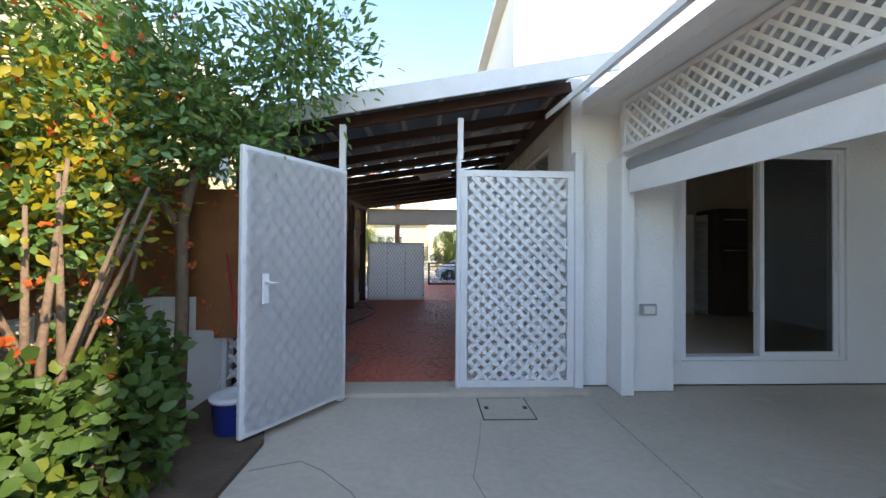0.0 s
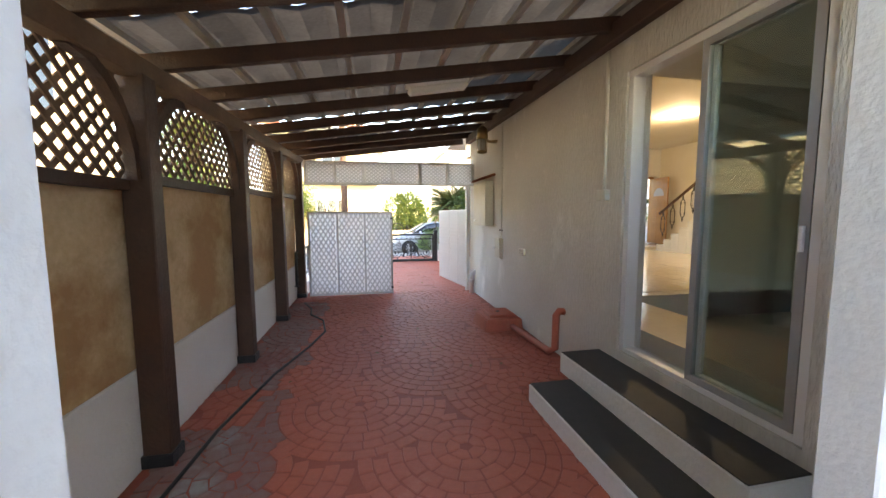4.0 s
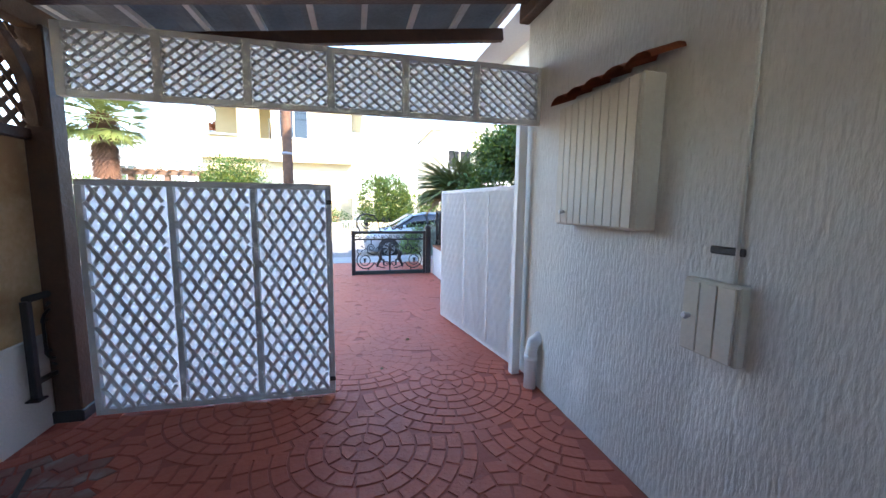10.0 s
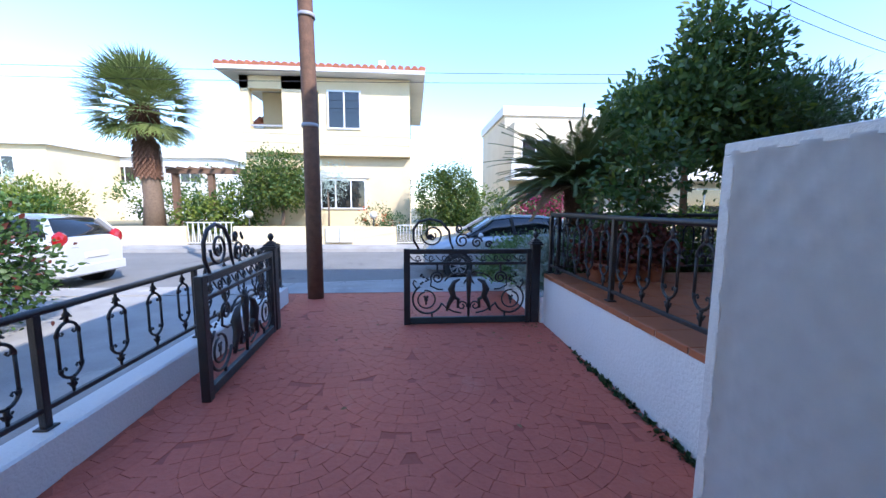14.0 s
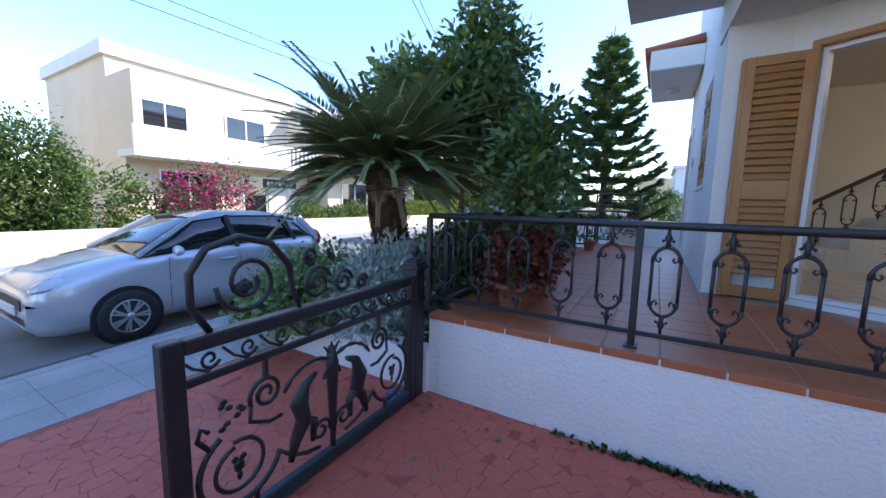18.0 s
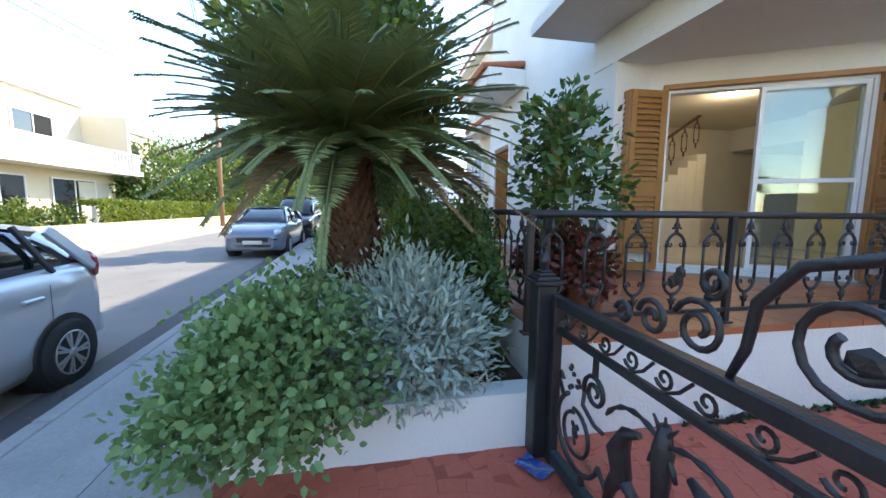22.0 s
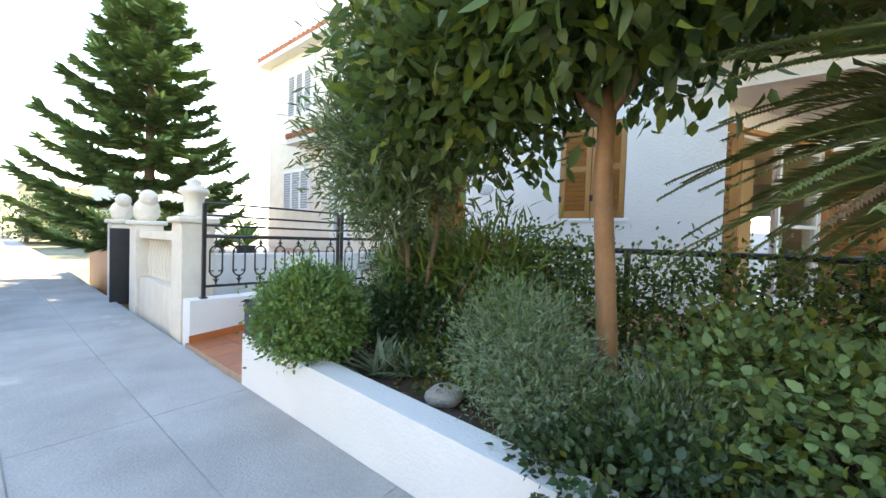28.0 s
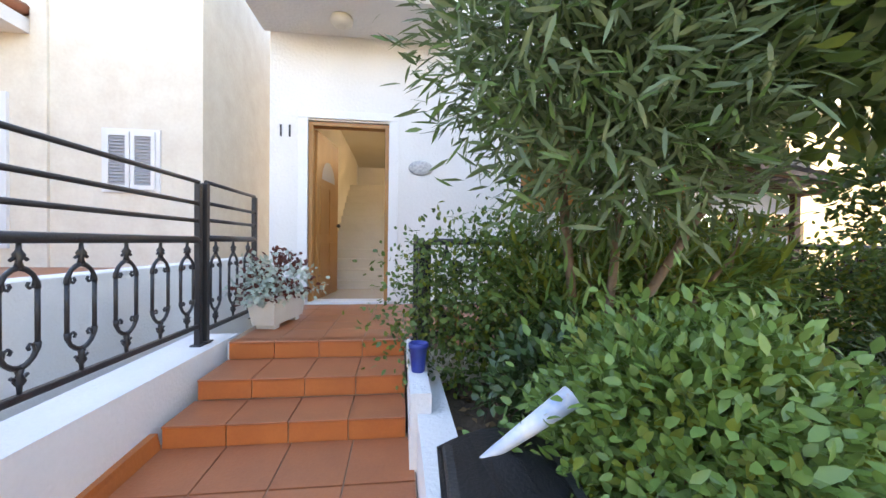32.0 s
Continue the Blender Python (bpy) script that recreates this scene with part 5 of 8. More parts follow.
# ---- covered patio at the rear ----
bm = bmesh.new()
hull8(bm, [(0.88, -6.0, 3.05), (9.0, -6.0, 3.05), (9.0, 0.05, 3.05), (0.12, 0.05, 3.05)], [(0.88, -6.0, 3.2), (9.0, -6.0, 3.2), (9.0, 0.05, 3.2), (0.12, 0.05, 3.2)])
for a, b in ((-0.12, 0.0),):
    hull8(bm, [(0.45, -6.2, 3.0), (0.9, -6.2, 3.3), (0.12, 0.05, 3.3), (-0.28, 0.05, 3.0)], [(0.45, -6.2, 3.06), (0.9, -6.2, 3.36), (0.12, 0.05, 3.36), (-0.28, 0.05, 3.06)])
solid("patio_roof", bm, M_STUCCO, "white plastered patio roof slab with sloping eave", "roof")
pp = thing("patio_lattice", "white lattice valance under the patio roof edge", "lattice", pose(0.42, -0.36, 2.52, 0, 0, 277))
lattice(pp, 5.2, 0.42, M_WHITE_WOOD, pitch=0.085, width=0.03, z0=0.05)
frame_bars(pp, 5.3, 0.52, 0.05, 0.06, M_WHITE_WOOD)
aw = thing("roller_awning", "rolled white canvas awning below the patio lattice", "awning", pose(0.48, -0.36, 2.3, 0, 0, 277))
bm = bmesh.new()
tube(bm, [(0, 0.02, 0.1), (5.2, 0.02, 0.1)], 0.075, 12)
part("roll", bm, M_SHEET, aw, "rolled white canvas")
bm = bmesh.new()
box(bm, 0.0, -0.02, -0.2, 5.2, 0.0, 0.06, bevel=0.004)
part("valance", bm, M_WHITE_WOOD, aw)
solid("patio_pilaster", blocks((0.41, -0.32, 0, 0.55, 0.0, 2.5), (0.55, -0.2, 0, 1.05, 0.0, 3.05), bevel=0.006), M_STUCCO, "white stucco pilaster at the patio corner", "pillar")
solid("wall_patio", blocks((6.2, -6.0, 0, 6.4, 0.0, 3.05)), M_STUCCO, "plain white wall closing the patio", "wall")
ws = thing("outdoor_socket", "grey weatherproof socket box on the pilaster", "socket", pose(0.75, -0.2, 0.82))
bm = bmesh.new()
box(bm, -0.09, -0.05, 0, 0.09, 0, 0.12, bevel=0.012)
part("body", bm, M_ALU_GREY, ws)
bm = bmesh.new()
box(bm, -0.06, -0.058, 0.02, 0.06, -0.05, 0.1, bevel=0.006)
part("flap", bm, M_PLAST, ws)
mc = thing("manhole_cover", "square concrete manhole cover set in the yard", "manhole", pose(-0.86, -0.58, -0.01))
bm = bmesh.new()
box(bm, -0.23, -0.23, 0, 0.23, 0.23, 0.006)
part("cover", bm, M_CONCRETE, mc)
bm = bmesh.new()
for b in ((-0.245, -0.245, 0.245, -0.232), (-0.245, 0.232, 0.245, 0.245), (-0.245, -0.232, -0.232, 0.232), (0.232, -0.232, 0.245, 0.232)):
    box(bm, b[0], b[1], 0, b[2], b[3], 0.004)
part("rim", bm, M_SLATE, mc, "dark gap round the cover")
for x in (-0.2, 0.17):
    bm = bmesh.new()
    box(bm, x, -0.03, 0.006, x + 0.04, 0.03, 0.012, bevel=0.002)
    part("lifting_slot", bm, M_SLATE, mc, "rusty lifting slot")
bk = thing("mop_bucket", "blue plastic mop bucket with white wringer basket", "bucket", pose(-3.17, -1.02, 0))
M_BLUE = material("blue_plastic", (0.02, 0.05, 0.3), 0.35, second=(0.02, 0.04, 0.22), scale=5, fine=40, bump=0.02)
bm = bmesh.new()
lathe(bm, [(0.12, 0.0), (0.135, 0.02), (0.165, 0.28), (0.175, 0.285), (0.17, 0.3), (0.15, 0.28), (0.12, 0.04)], 22)
part("pail", bm, M_BLUE, bk)
bm = bmesh.new()
lathe(bm, [(0.176, 0.285), (0.18, 0.31), (0.13, 0.33), (0.1, 0.24), (0.09, 0.24)], 22)
part("wringer", bm, M_WHITE_WOOD, bk, "white slotted wringer basket")
bm = bmesh.new()
tube(bm, [(-0.17, 0, 0.28), (-0.13, 0.02, 0.4), (0, 0.04, 0.45), (0.13, 0.02, 0.4), (0.17, 0, 0.28)], 0.006, 6)
part("handle", bm, M_ALU, bk)
br = thing("broom", "red-handled broom leaning on the garden wall", "broom", pose(-3.22, -0.72, 0.0))
bm = bmesh.new()
tube(bm, [(0.12, -0.2, 0.18), (-0.3, 0.2, 1.45)], 0.013, 8)
part("handle", bm, material("red_enamel", (0.45, 0.03, 0.03), 0.35, bump=0.02), br, "red metal handle")
bm = bmesh.new()
hull8(bm, [(0.0, -0.3, 0.0), (0.28, -0.3, 0.0), (0.28, -0.16, 0.0), (0.0, -0.16, 0.0)], [(0.05, -0.24, 0.18), (0.22, -0.24, 0.18), (0.22, -0.19, 0.18), (0.05, -0.19, 0.18)])
part("bristle_head", bm, M_SLATE, br, "dark bristle head")

cracks = bmesh.new()
for line in ([(-1.12, -0.8), (-1.19, -1.2), (-1.29, -1.65), (-1.22, -1.94), (-1.31, -2.3), (-1.24, -2.7), (-1.4, -3.3)], [(0.08, -0.45), (0.085, -2.4), (0.1, -5.5)],
             [(-1.75, -2.2), (-2.07, -1.77), (-2.3, -1.55), (-2.49, -1.43), (-2.8, -1.54)], [(0.08, -1.9), (0.7, -2.0), (1.5, -1.85), (2.4, -1.95)]):
    for p0, p1 in zip(line, line[1:]):
        bar(cracks, (*p0, -0.0085), (*p1, -0.0085), 0.0035, 0.003)
solid("yard_cracks", cracks, M_CRACK, "fine dark cracks across the yard concrete", "cracks", "stuff")

# clay tiles along the canopy edge
ct = thing("canopy_tiling", "red clay barrel tiles edging the entrance canopy", "roof tiles", pose(5.6, 10.73, 4.4))
TILE_ROLL = bmesh.new()
tube(TILE_ROLL, [(0, 0.0, 0.12), (0, 0.9, 0.02)], 0.075, 8)
TILE_ROLL = mesh_of("clay_tile", TILE_ROLL, M_ROOF_TILE)
for i in range(15):
    o = part("clay_tile", TILE_ROLL, M_ROOF_TILE, ct)
    o.location = (0.08 + 0.155 * i, 0.02, 0.0)

# ---- letterbox and pots at the entrance ----
mbx = thing("letterbox", "black metal letterbox with a rolled newspaper in it", "letterbox", pose(5.98, 14.6, 0.565, 0, 0, 87))
bm = bmesh.new()
box(bm, -0.15, -0.165, 0, 0.15, 0.165, 0.33, bevel=0.006)
part("body", bm, M_IRON, mbx)
bm = bmesh.new()
tops = [(-0.18 + 0.36 * i / 8, 0.31 + 0.055 * math.sin(math.pi * i / 8)) for i in range(9)]
rows = [[bm.verts.new((x, y, z)) for y, z in tops] for x in (-0.17, 0.18)]
for k in range(8):
    bm.faces.new((rows[0][k], rows[1][k], rows[1][k + 1], rows[0][k + 1])).smooth = True
bmesh.ops.solidify(bm, geom=bm.faces[:], thickness=0.008)
part("lid", bm, M_IRON, mbx)
bm = bmesh.new()
lathe(bm, [(0.014, 0), (0.014, 0.008), (0.006, 0.01)], 10)
bmesh.ops.transform(bm, matrix=Matrix.Translation((0.149, -0.02, 0.2)) @ Matrix.Rotation(radians(90), 4, "Y"), verts=bm.verts)
part("lock", bm, M_ALU, mbx, "round metal lock")
nw = thing("newspaper", "rolled printed leaflet sticking out of the letterbox", "newspaper", pose(6.05, 14.56, 0.905, 0, 60, 186))
bm = bmesh.new()
tube(bm, [(0, 0, 0), (0, 0, 0.16), (0, 0, 0.31)], [0.012, 0.024, 0.033], 12)
part("roll", bm, material("printed_paper", (0.7, 0.68, 0.64), 0.6, second=(0.2, 0.35, 0.6), scale=9, mix=0.5, fine=30, bump=0.05, stains=(0.6, 0.15, 0.1), stain_scale=7), nw)


def pot(name, label, m, r, h, mat, group=""):
    t = thing(name, label, "plant pot", m, group)
    bm = bmesh.new()
    lathe(bm, [(r * 0.68, 0), (r * 0.72, 0.01), (r * 0.95, h * 0.82), (r * 1.06, h * 0.84), (r * 1.06, h), (r * 0.92, h), (r * 0.88, h * 0.9), (0.02, h * 0.88)], 20)
    part("vessel", bm, mat, t)
    return t


M_CLAY = material("clay_pot", (0.4, 0.17, 0.09), 0.8, second=(0.3, 0.12, 0.07), scale=8, fine=50, bump=0.2)
for x, y in ((0.7, 12.23), (1.04, 12.22), (1.38, 12.24)):
    pot("terracotta_pot", "terracotta pot of red-leaved foliage on the veranda", pose(x, y, V), 0.15, 0.24, M_CLAY, "veranda pots")
pot("terracotta_pot", "small terracotta pot on the landing edge", pose(5.85, 12.4, V), 0.12, 0.2, M_CLAY)
pot("ceramic_vase", "small blue ceramic vase on the step wall", pose(6.14, 13.2, V - 0.02), 0.06, 0.18, M_BLUE)
tr = thing("trough_planter", "white plastic trough of drooping plants by the door", "planter", pose(7.4, 11.85, V, 0, 0, 80))
bm = bmesh.new()
hull8(bm, [(-0.28, -0.1, 0.04), (0.28, -0.1, 0.04), (0.28, 0.1, 0.04), (-0.28, 0.1, 0.04)], [(-0.33, -0.13, 0.27), (0.33, -0.13, 0.27), (0.33, 0.13, 0.27), (-0.33, 0.13, 0.27)])
part("trough", bm, M_PLAST, tr)
for x in (-0.2, 0.2):
    bm = bmesh.new()
    box(bm, x - 0.04, -0.09, 0, x + 0.04, 0.09, 0.045, bevel=0.005)
    part("foot", bm, M_PLAST, tr)
# ---- foliage ----
def leaf_mat(name, a, b, rough=0.5, through=0.3, island=0.35):
    return material(name, a, rough, second=b, scale=2.5, mix=0.5, fine=40, bump=0.05, island=island, through=through)


L_GREEN = leaf_mat("mid_green_leaf", (0.08, 0.15, 0.03), (0.055, 0.11, 0.025))
L_FRESH = leaf_mat("fresh_green_leaf", (0.12, 0.22, 0.055), (0.09, 0.175, 0.045), 0.4, 0.3)
L_PITTO = leaf_mat("glossy_bright_leaf", (0.17, 0.29, 0.07), (0.12, 0.23, 0.06), 0.35, 0.3)
L_ROSEMARY = leaf_mat("grey_green_needle", (0.19, 0.25, 0.15), (0.14, 0.2, 0.12), 0.7, 0.2)
L_OLEANDER = leaf_mat("oleander_leaf", (0.11, 0.17, 0.075), (0.14, 0.19, 0.08), 0.4, 0.3)
L_HERB = leaf_mat("matt_herb_leaf", (0.19, 0.3, 0.11), (0.14, 0.24, 0.09), 0.6, 0.3, 0.3)
L_LEMON = leaf_mat("lemon_leaf", (0.085, 0.15, 0.04), (0.12, 0.19, 0.05), 0.35, 0.4)
L_DARK = leaf_mat("dark_glossy_leaf", (0.03, 0.07, 0.022), (0.045, 0.09, 0.025), 0.35, 0.2)
L_LIME = leaf_mat("yellow_green_leaf", (0.2, 0.24, 0.03), (0.12, 0.17, 0.03), through=0.4)
# lantana leaf with the yellow of low sunlight put into its colour
L_YELLOW = leaf_mat("sunlight_yellow_leaf", (0.4, 0.3, 0.015), (0.26, 0.26, 0.02), through=0.4)
L_GREY = leaf_mat("silver_grey_leaf", (0.46, 0.54, 0.47), (0.37, 0.46, 0.39), 0.7, 0.2, 0.15)
L_CYCAD = leaf_mat("cycad_leaflet", (0.16, 0.22, 0.07), (0.22, 0.24, 0.09), 0.35, 0.2, 0.3)
L_DRY = leaf_mat("dry_brown_frond", (0.3, 0.19, 0.09), (0.2, 0.12, 0.06), 0.8)
L_RED = leaf_mat("dark_red_leaf", (0.16, 0.035, 0.025), (0.09, 0.03, 0.02), 0.45, 0.25)
L_PINE = leaf_mat("blue_green_needle", (0.1, 0.19, 0.07), (0.14, 0.22, 0.06), 0.6, 0.15)
L_PALM = leaf_mat("fan_palm_leaf", (0.14, 0.19, 0.05), (0.2, 0.22, 0.07), 0.5, 0.25)
L_PINK = leaf_mat("bougainvillea_bract", (0.5, 0.03, 0.16), (0.4, 0.03, 0.12), 0.5, 0.4)
L_ORANGE = leaf_mat("orange_red_flower", (0.55, 0.06, 0.02), (0.5, 0.15, 0.02), 0.5, 0.3)
M_BARK = material("grey_brown_bark", (0.22, 0.15, 0.1), 0.9, second=(0.13, 0.09, 0.06), scale=14, fine=60, bump=0.6, bump_scale=30)
M_BARK_ORANGE = material("smooth_orange_brown_bark", (0.36, 0.19, 0.09), 0.75, second=(0.24, 0.13, 0.07), scale=8, fine=40, bump=0.35, bump_scale=20)
M_PALM_BARK = material("fibrous_brown_palm_bark", (0.19, 0.095, 0.055), 0.95, second=(0.1, 0.05, 0.03), scale=18, fine=80, bump=0.8, bump_scale=40, island=0.25)


def unit(a):
    return a / np.maximum(np.linalg.norm(a, axis=1, keepdims=True), 1e-9)


def leaf_mesh(name, P, D, N, length, width, mat, full=True, fold=0.12, droop=0.12):
    """Many leaves in one mesh: each a folded blade from P along D, its face towards N."""
    n = len(P)
    D = unit(D)
    S = unit(np.cross(D, N))
    U = np.cross(S, D)
    length, width = np.broadcast_to(length, n)[:, None], np.broadcast_to(width, n)[:, None]
    if full:
        T = [(0, 0, 0), (0.32, -0.46, fold), (0.34, 0, 0), (0.32, 0.46, fold), (0.7, -0.36, fold * 0.7 - droop * 0.4), (0.72, 0, -droop * 0.4), (0.7, 0.36, fold * 0.7 - droop * 0.4), (1, 0, -droop)]
        F = np.array([(0, 3, 2), (0, 2, 1), (2, 3, 6), (2, 6, 5), (1, 2, 5), (1, 5, 4), (5, 6, 7), (4, 5, 7)])
    else:
        T = [(0, 0, 0), (0.42, -0.5, fold), (0.42, 0.5, fold), (1, 0, -droop)]
        F = np.array([(0, 2, 3), (0, 3, 1)])
    V = np.stack([P + D * (t * length) + S * (s * width) + U * (u * width) for t, s, u in T], 1)
    k = len(T)
    faces = (F[None] + (np.arange(n) * k)[:, None, None]).reshape(-1, 3)
    me = bpy.data.meshes.new(name)
    me.vertices.add(n * k)
    me.vertices.foreach_set("co", V.reshape(-1).astype(np.float32))
    me.loops.add(faces.size)
    me.loops.foreach_set("vertex_index", faces.reshape(-1).astype(np.int32))
    me.polygons.add(len(faces))
    me.polygons.foreach_set("loop_start", np.arange(0, faces.size, 3, dtype=np.int32))
    me.update(calc_edges=True)
    me.materials.append(mat)
    return me


def cloud(rng, blobs, count, shell=0.45, upward=0.5):
    """Leaf places and ways over lumpy blobs (x, y, z, rx, ry, rz): denser towards the outside, with twigs and gaps."""
    vol = np.array([b[3] * b[4] + b[4] * b[5] + b[3] * b[5] for b in blobs])
    pick = rng.choice(len(blobs), count, p=vol / vol.sum())
    b = np.array(blobs)[pick]
    twigs = max(8, count // 14)
    tw = unit(rng.normal(size=(twigs, 3)))
    tr = 1 - shell * rng.random(twigs) ** 1.6 + rng.normal(0, 0.09, twigs)
    which = rng.integers(0, twigs, count)
    out = tw[which] + rng.normal(0, 0.13, (count, 3))
    r = tr[which] + rng.normal(0, 0.05, count)
    P = b[:, :3] + out * r[:, None] * b[:, 3:6]
    D = unit(out / b[:, 3:6] * b[:, 3:6].mean()) + rng.normal(0, 0.6, (count, 3)) + (0, 0, upward * 0.3)
    N = unit(out + (0, 0, upward) + rng.normal(0, 0.5, (count, 3)))
    return P, D, N


def shrub(name, label, m, blobs, count, length, width, mat, seed, cat="shrub", stems=(), bark=None, full=True, shell=0.45, upward=0.5, second=None, share=0.15, group="", droop=0.12):
    """A plant: stems or trunk and limbs, and a crown of many separate leaves."""
    rng = np.random.default_rng(seed)
    t = thing(name, label, cat, m, group)
    if not stems:
        b0 = blobs[0]
        stems = [([(0.02 * i, 0.03 * (i % 2), -0.02), (b0[0] + 0.3 * b0[3] * math.cos(i * 2.1), b0[1] + 0.3 * b0[4] * math.sin(i * 2.1), b0[2])], [0.014, 0.006]) for i in range(4)]
    for pts, rs in stems:
        bm = bmesh.new()
        tube(bm, pts, rs, 8)
        part("trunk" if rs[0] > 0.03 else "stem", bm, bark or M_BARK, t)
    groups = [(mat, count)] if second is None else [(mat, int(count * (1 - share))), (second, int(count * share))]
    for k, (mt, c) in enumerate(groups):
        P, D, N = cloud(rng, blobs, c, shell, upward)
        keep = P[:, 2] > 0.02
        P, D, N = P[keep], D[keep], N[keep]
        tagged(part("crown" if k == 0 else "young_foliage", leaf_mesh("crown", P, D, N, length * rng.uniform(0.6, 1.25, len(P)), width * rng.uniform(0.7, 1.2, len(P)), mt, full, droop=droop), mt, t), kind="stuff")
    return t


def bend(p, d, n, sag, step):
    out = [Vector(p)]
    d = Vector(d).normalized()
    for _ in range(n):
        d = (d + Vector((0, 0, -sag))).normalized()
        out.append(out[-1] + d * step)
    return out


def feather_palm(label, m, trunk, r0, fronds, reach, seed):
    """A cycad: scaly trunk and a crown of feather fronds."""
    rng = np.random.default_rng(seed)
    t = thing("sago_palm", label, "palm", m)
    top = Vector(trunk[-1])
    bm = bmesh.new()
    tube(bm, trunk, [r0 * (1.05 - 0.12 * i / len(trunk)) for i in range(len(trunk))], 14)
    part("trunk", bm, M_PALM_BARK, t)
    # leaf-base scales spiralling up the trunk
    P, D, N = [], [], []
    H = [Vector(p) for p in trunk]
    count = 760
    for i in range(count):
        f = i / count * (len(H) - 1)
        k = min(int(f), len(H) - 2)
        c = H[k].lerp(H[k + 1], f - k)
        a = i * 2.39996
        o = Vector((math.cos(a), math.sin(a), 0))
        P.append(c + o * r0 * 0.9)
        D.append(o * rng.uniform(0.4, 0.9) + Vector((0, 0, 0.8)))
        N.append(o)
    tagged(part("leaf_scale", leaf_mesh("leaf_scale", np.array(P), np.array(D), np.array(N), 0.13, 0.075, M_PALM_BARK, True, 0.3, 0.1), M_PALM_BARK, t), kind="stuff")
    bm = bmesh.new()
    bmesh.ops.create_icosphere(bm, subdivisions=2, radius=r0 * 0.8, matrix=Matrix.Translation(top + Vector((0, 0, 0.05))) @ Matrix.Diagonal((1, 1, 0.9, 1)))
    part("crown_heart", bm, M_PALM_BARK, t, "tan furry crown centre")
    for i in range(fronds):
        f = i / fronds
        a = i * 2.39996 + rng.uniform(-0.2, 0.2)
        el = radians(68 - 64 * f ** 0.78 + rng.uniform(-7, 7))
        if f > 0.5 and math.sin(a) > 0.75:
            el += radians(16)
        d = Vector((math.cos(a) * math.cos(el), math.sin(a) * math.cos(el), math.sin(el)))
        L = reach * rng.uniform(0.88, 1.08) * (0.8 if f < 0.1 else 1.0) * (1 - 0.25 * max(0.0, math.sin(a)))
        spine = bend(top + d * 0.1, d, 14, 0.027 + 0.024 * rng.random() + 0.028 * max(0, math.cos(el)), L / 14)
        dry = f > 0.86 and rng.random() < 0.45
        mt = L_DRY if dry else L_CYCAD
        bm = bmesh.new()
        tube(bm, spine, [0.014 - 0.0008 * k for k in range(len(spine))], 5)
        fr = part("frond", bm, L_CYCAD if not dry else L_DRY, t)
        S = np.array([tuple(p) for p in spine])
        u = np.linspace(0.06, 0.995, 86)
        x = u * (len(S) - 1)
        k = np.minimum(x.astype(int), len(S) - 2)
        base = S[k] + (S[k + 1] - S[k]) * (x - k)[:, None]
        tang = unit(S[k + 1] - S[k])
        side = unit(np.cross(tang, np.tile([0, 0, 1.0], (len(u), 1)) + 1e-3))
        up = np.cross(side, tang)
        ll = 0.19 * np.sin(np.clip(u * 1.15 + 0.12, 0, 1) * math.pi) ** 0.6 + 0.03
        PP, DD, NN, LL = [], [], [], []
        for s in (-1, 1):
            PP.append(base)
            DD.append(side * s + tang * (0.45 + 0.5 * u[:, None]) + up * 0.35 + rng.normal(0, 0.06, base.shape))
            NN.append(up + rng.normal(0, 0.1, base.shape))
            LL.append(ll * rng.uniform(0.9, 1.1, len(u)))
        tagged(part("leaflet_blade", leaf_mesh("leaflet_blade", np.concatenate(PP), np.concatenate(DD), np.concatenate(NN), np.concatenate(LL), 0.017, mt, False, 0.2, 0.9), mt, fr), kind="stuff")
    return t


feather_palm("sago palm with a scaly brown trunk in the planter", pose(1.3, 13.95, 0.25), [(0, 0, 0), (-0.02, 0.03, 0.4), (-0.03, 0.08, 0.9), (-0.05, 0.13, 1.35), (-0.06, 0.17, 1.68)], 0.175, 150, 1.56, 5)

PL = 0.27
shrub("oregano_bush", "rounded green herb bush spilling over the planter corner", pose(0.49, 14.35, PL + 0.01), [(0, 0.02, 0.24, 0.7, 0.56, 0.48), (-0.28, 0.24, 0.1, 0.46, 0.42, 0.36), (0.35, 0.26, 0.1, 0.5, 0.4, 0.34)], 17000, 0.052, 0.045, L_HERB, 11, shell=0.22, upward=0.9)
shrub("artemisia_bush", "silver-grey leafy bush in the planter below the palm", pose(0.75, 13.51, PL + 0.01), [(0, 0.1, 0.38, 0.62, 0.5, 0.5), (0.55, 0.3, 0.36, 0.55, 0.48, 0.46), (-0.3, 0.1, 0.3, 0.3, 0.5, 0.45)], 14500, 0.08, 0.024, L_GREY, 12, shell=0.4, upward=1.0)
shrub("ivy_bush", "green climbing shrub beside the gate post", pose(0.91, 13.06, PL + 0.02), [(0, 0, 0.5, 0.38, 0.22, 0.5), (0.5, 0, 0.55, 0.45, 0.22, 0.55)], 2600, 0.055, 0.045, L_GREEN, 13)
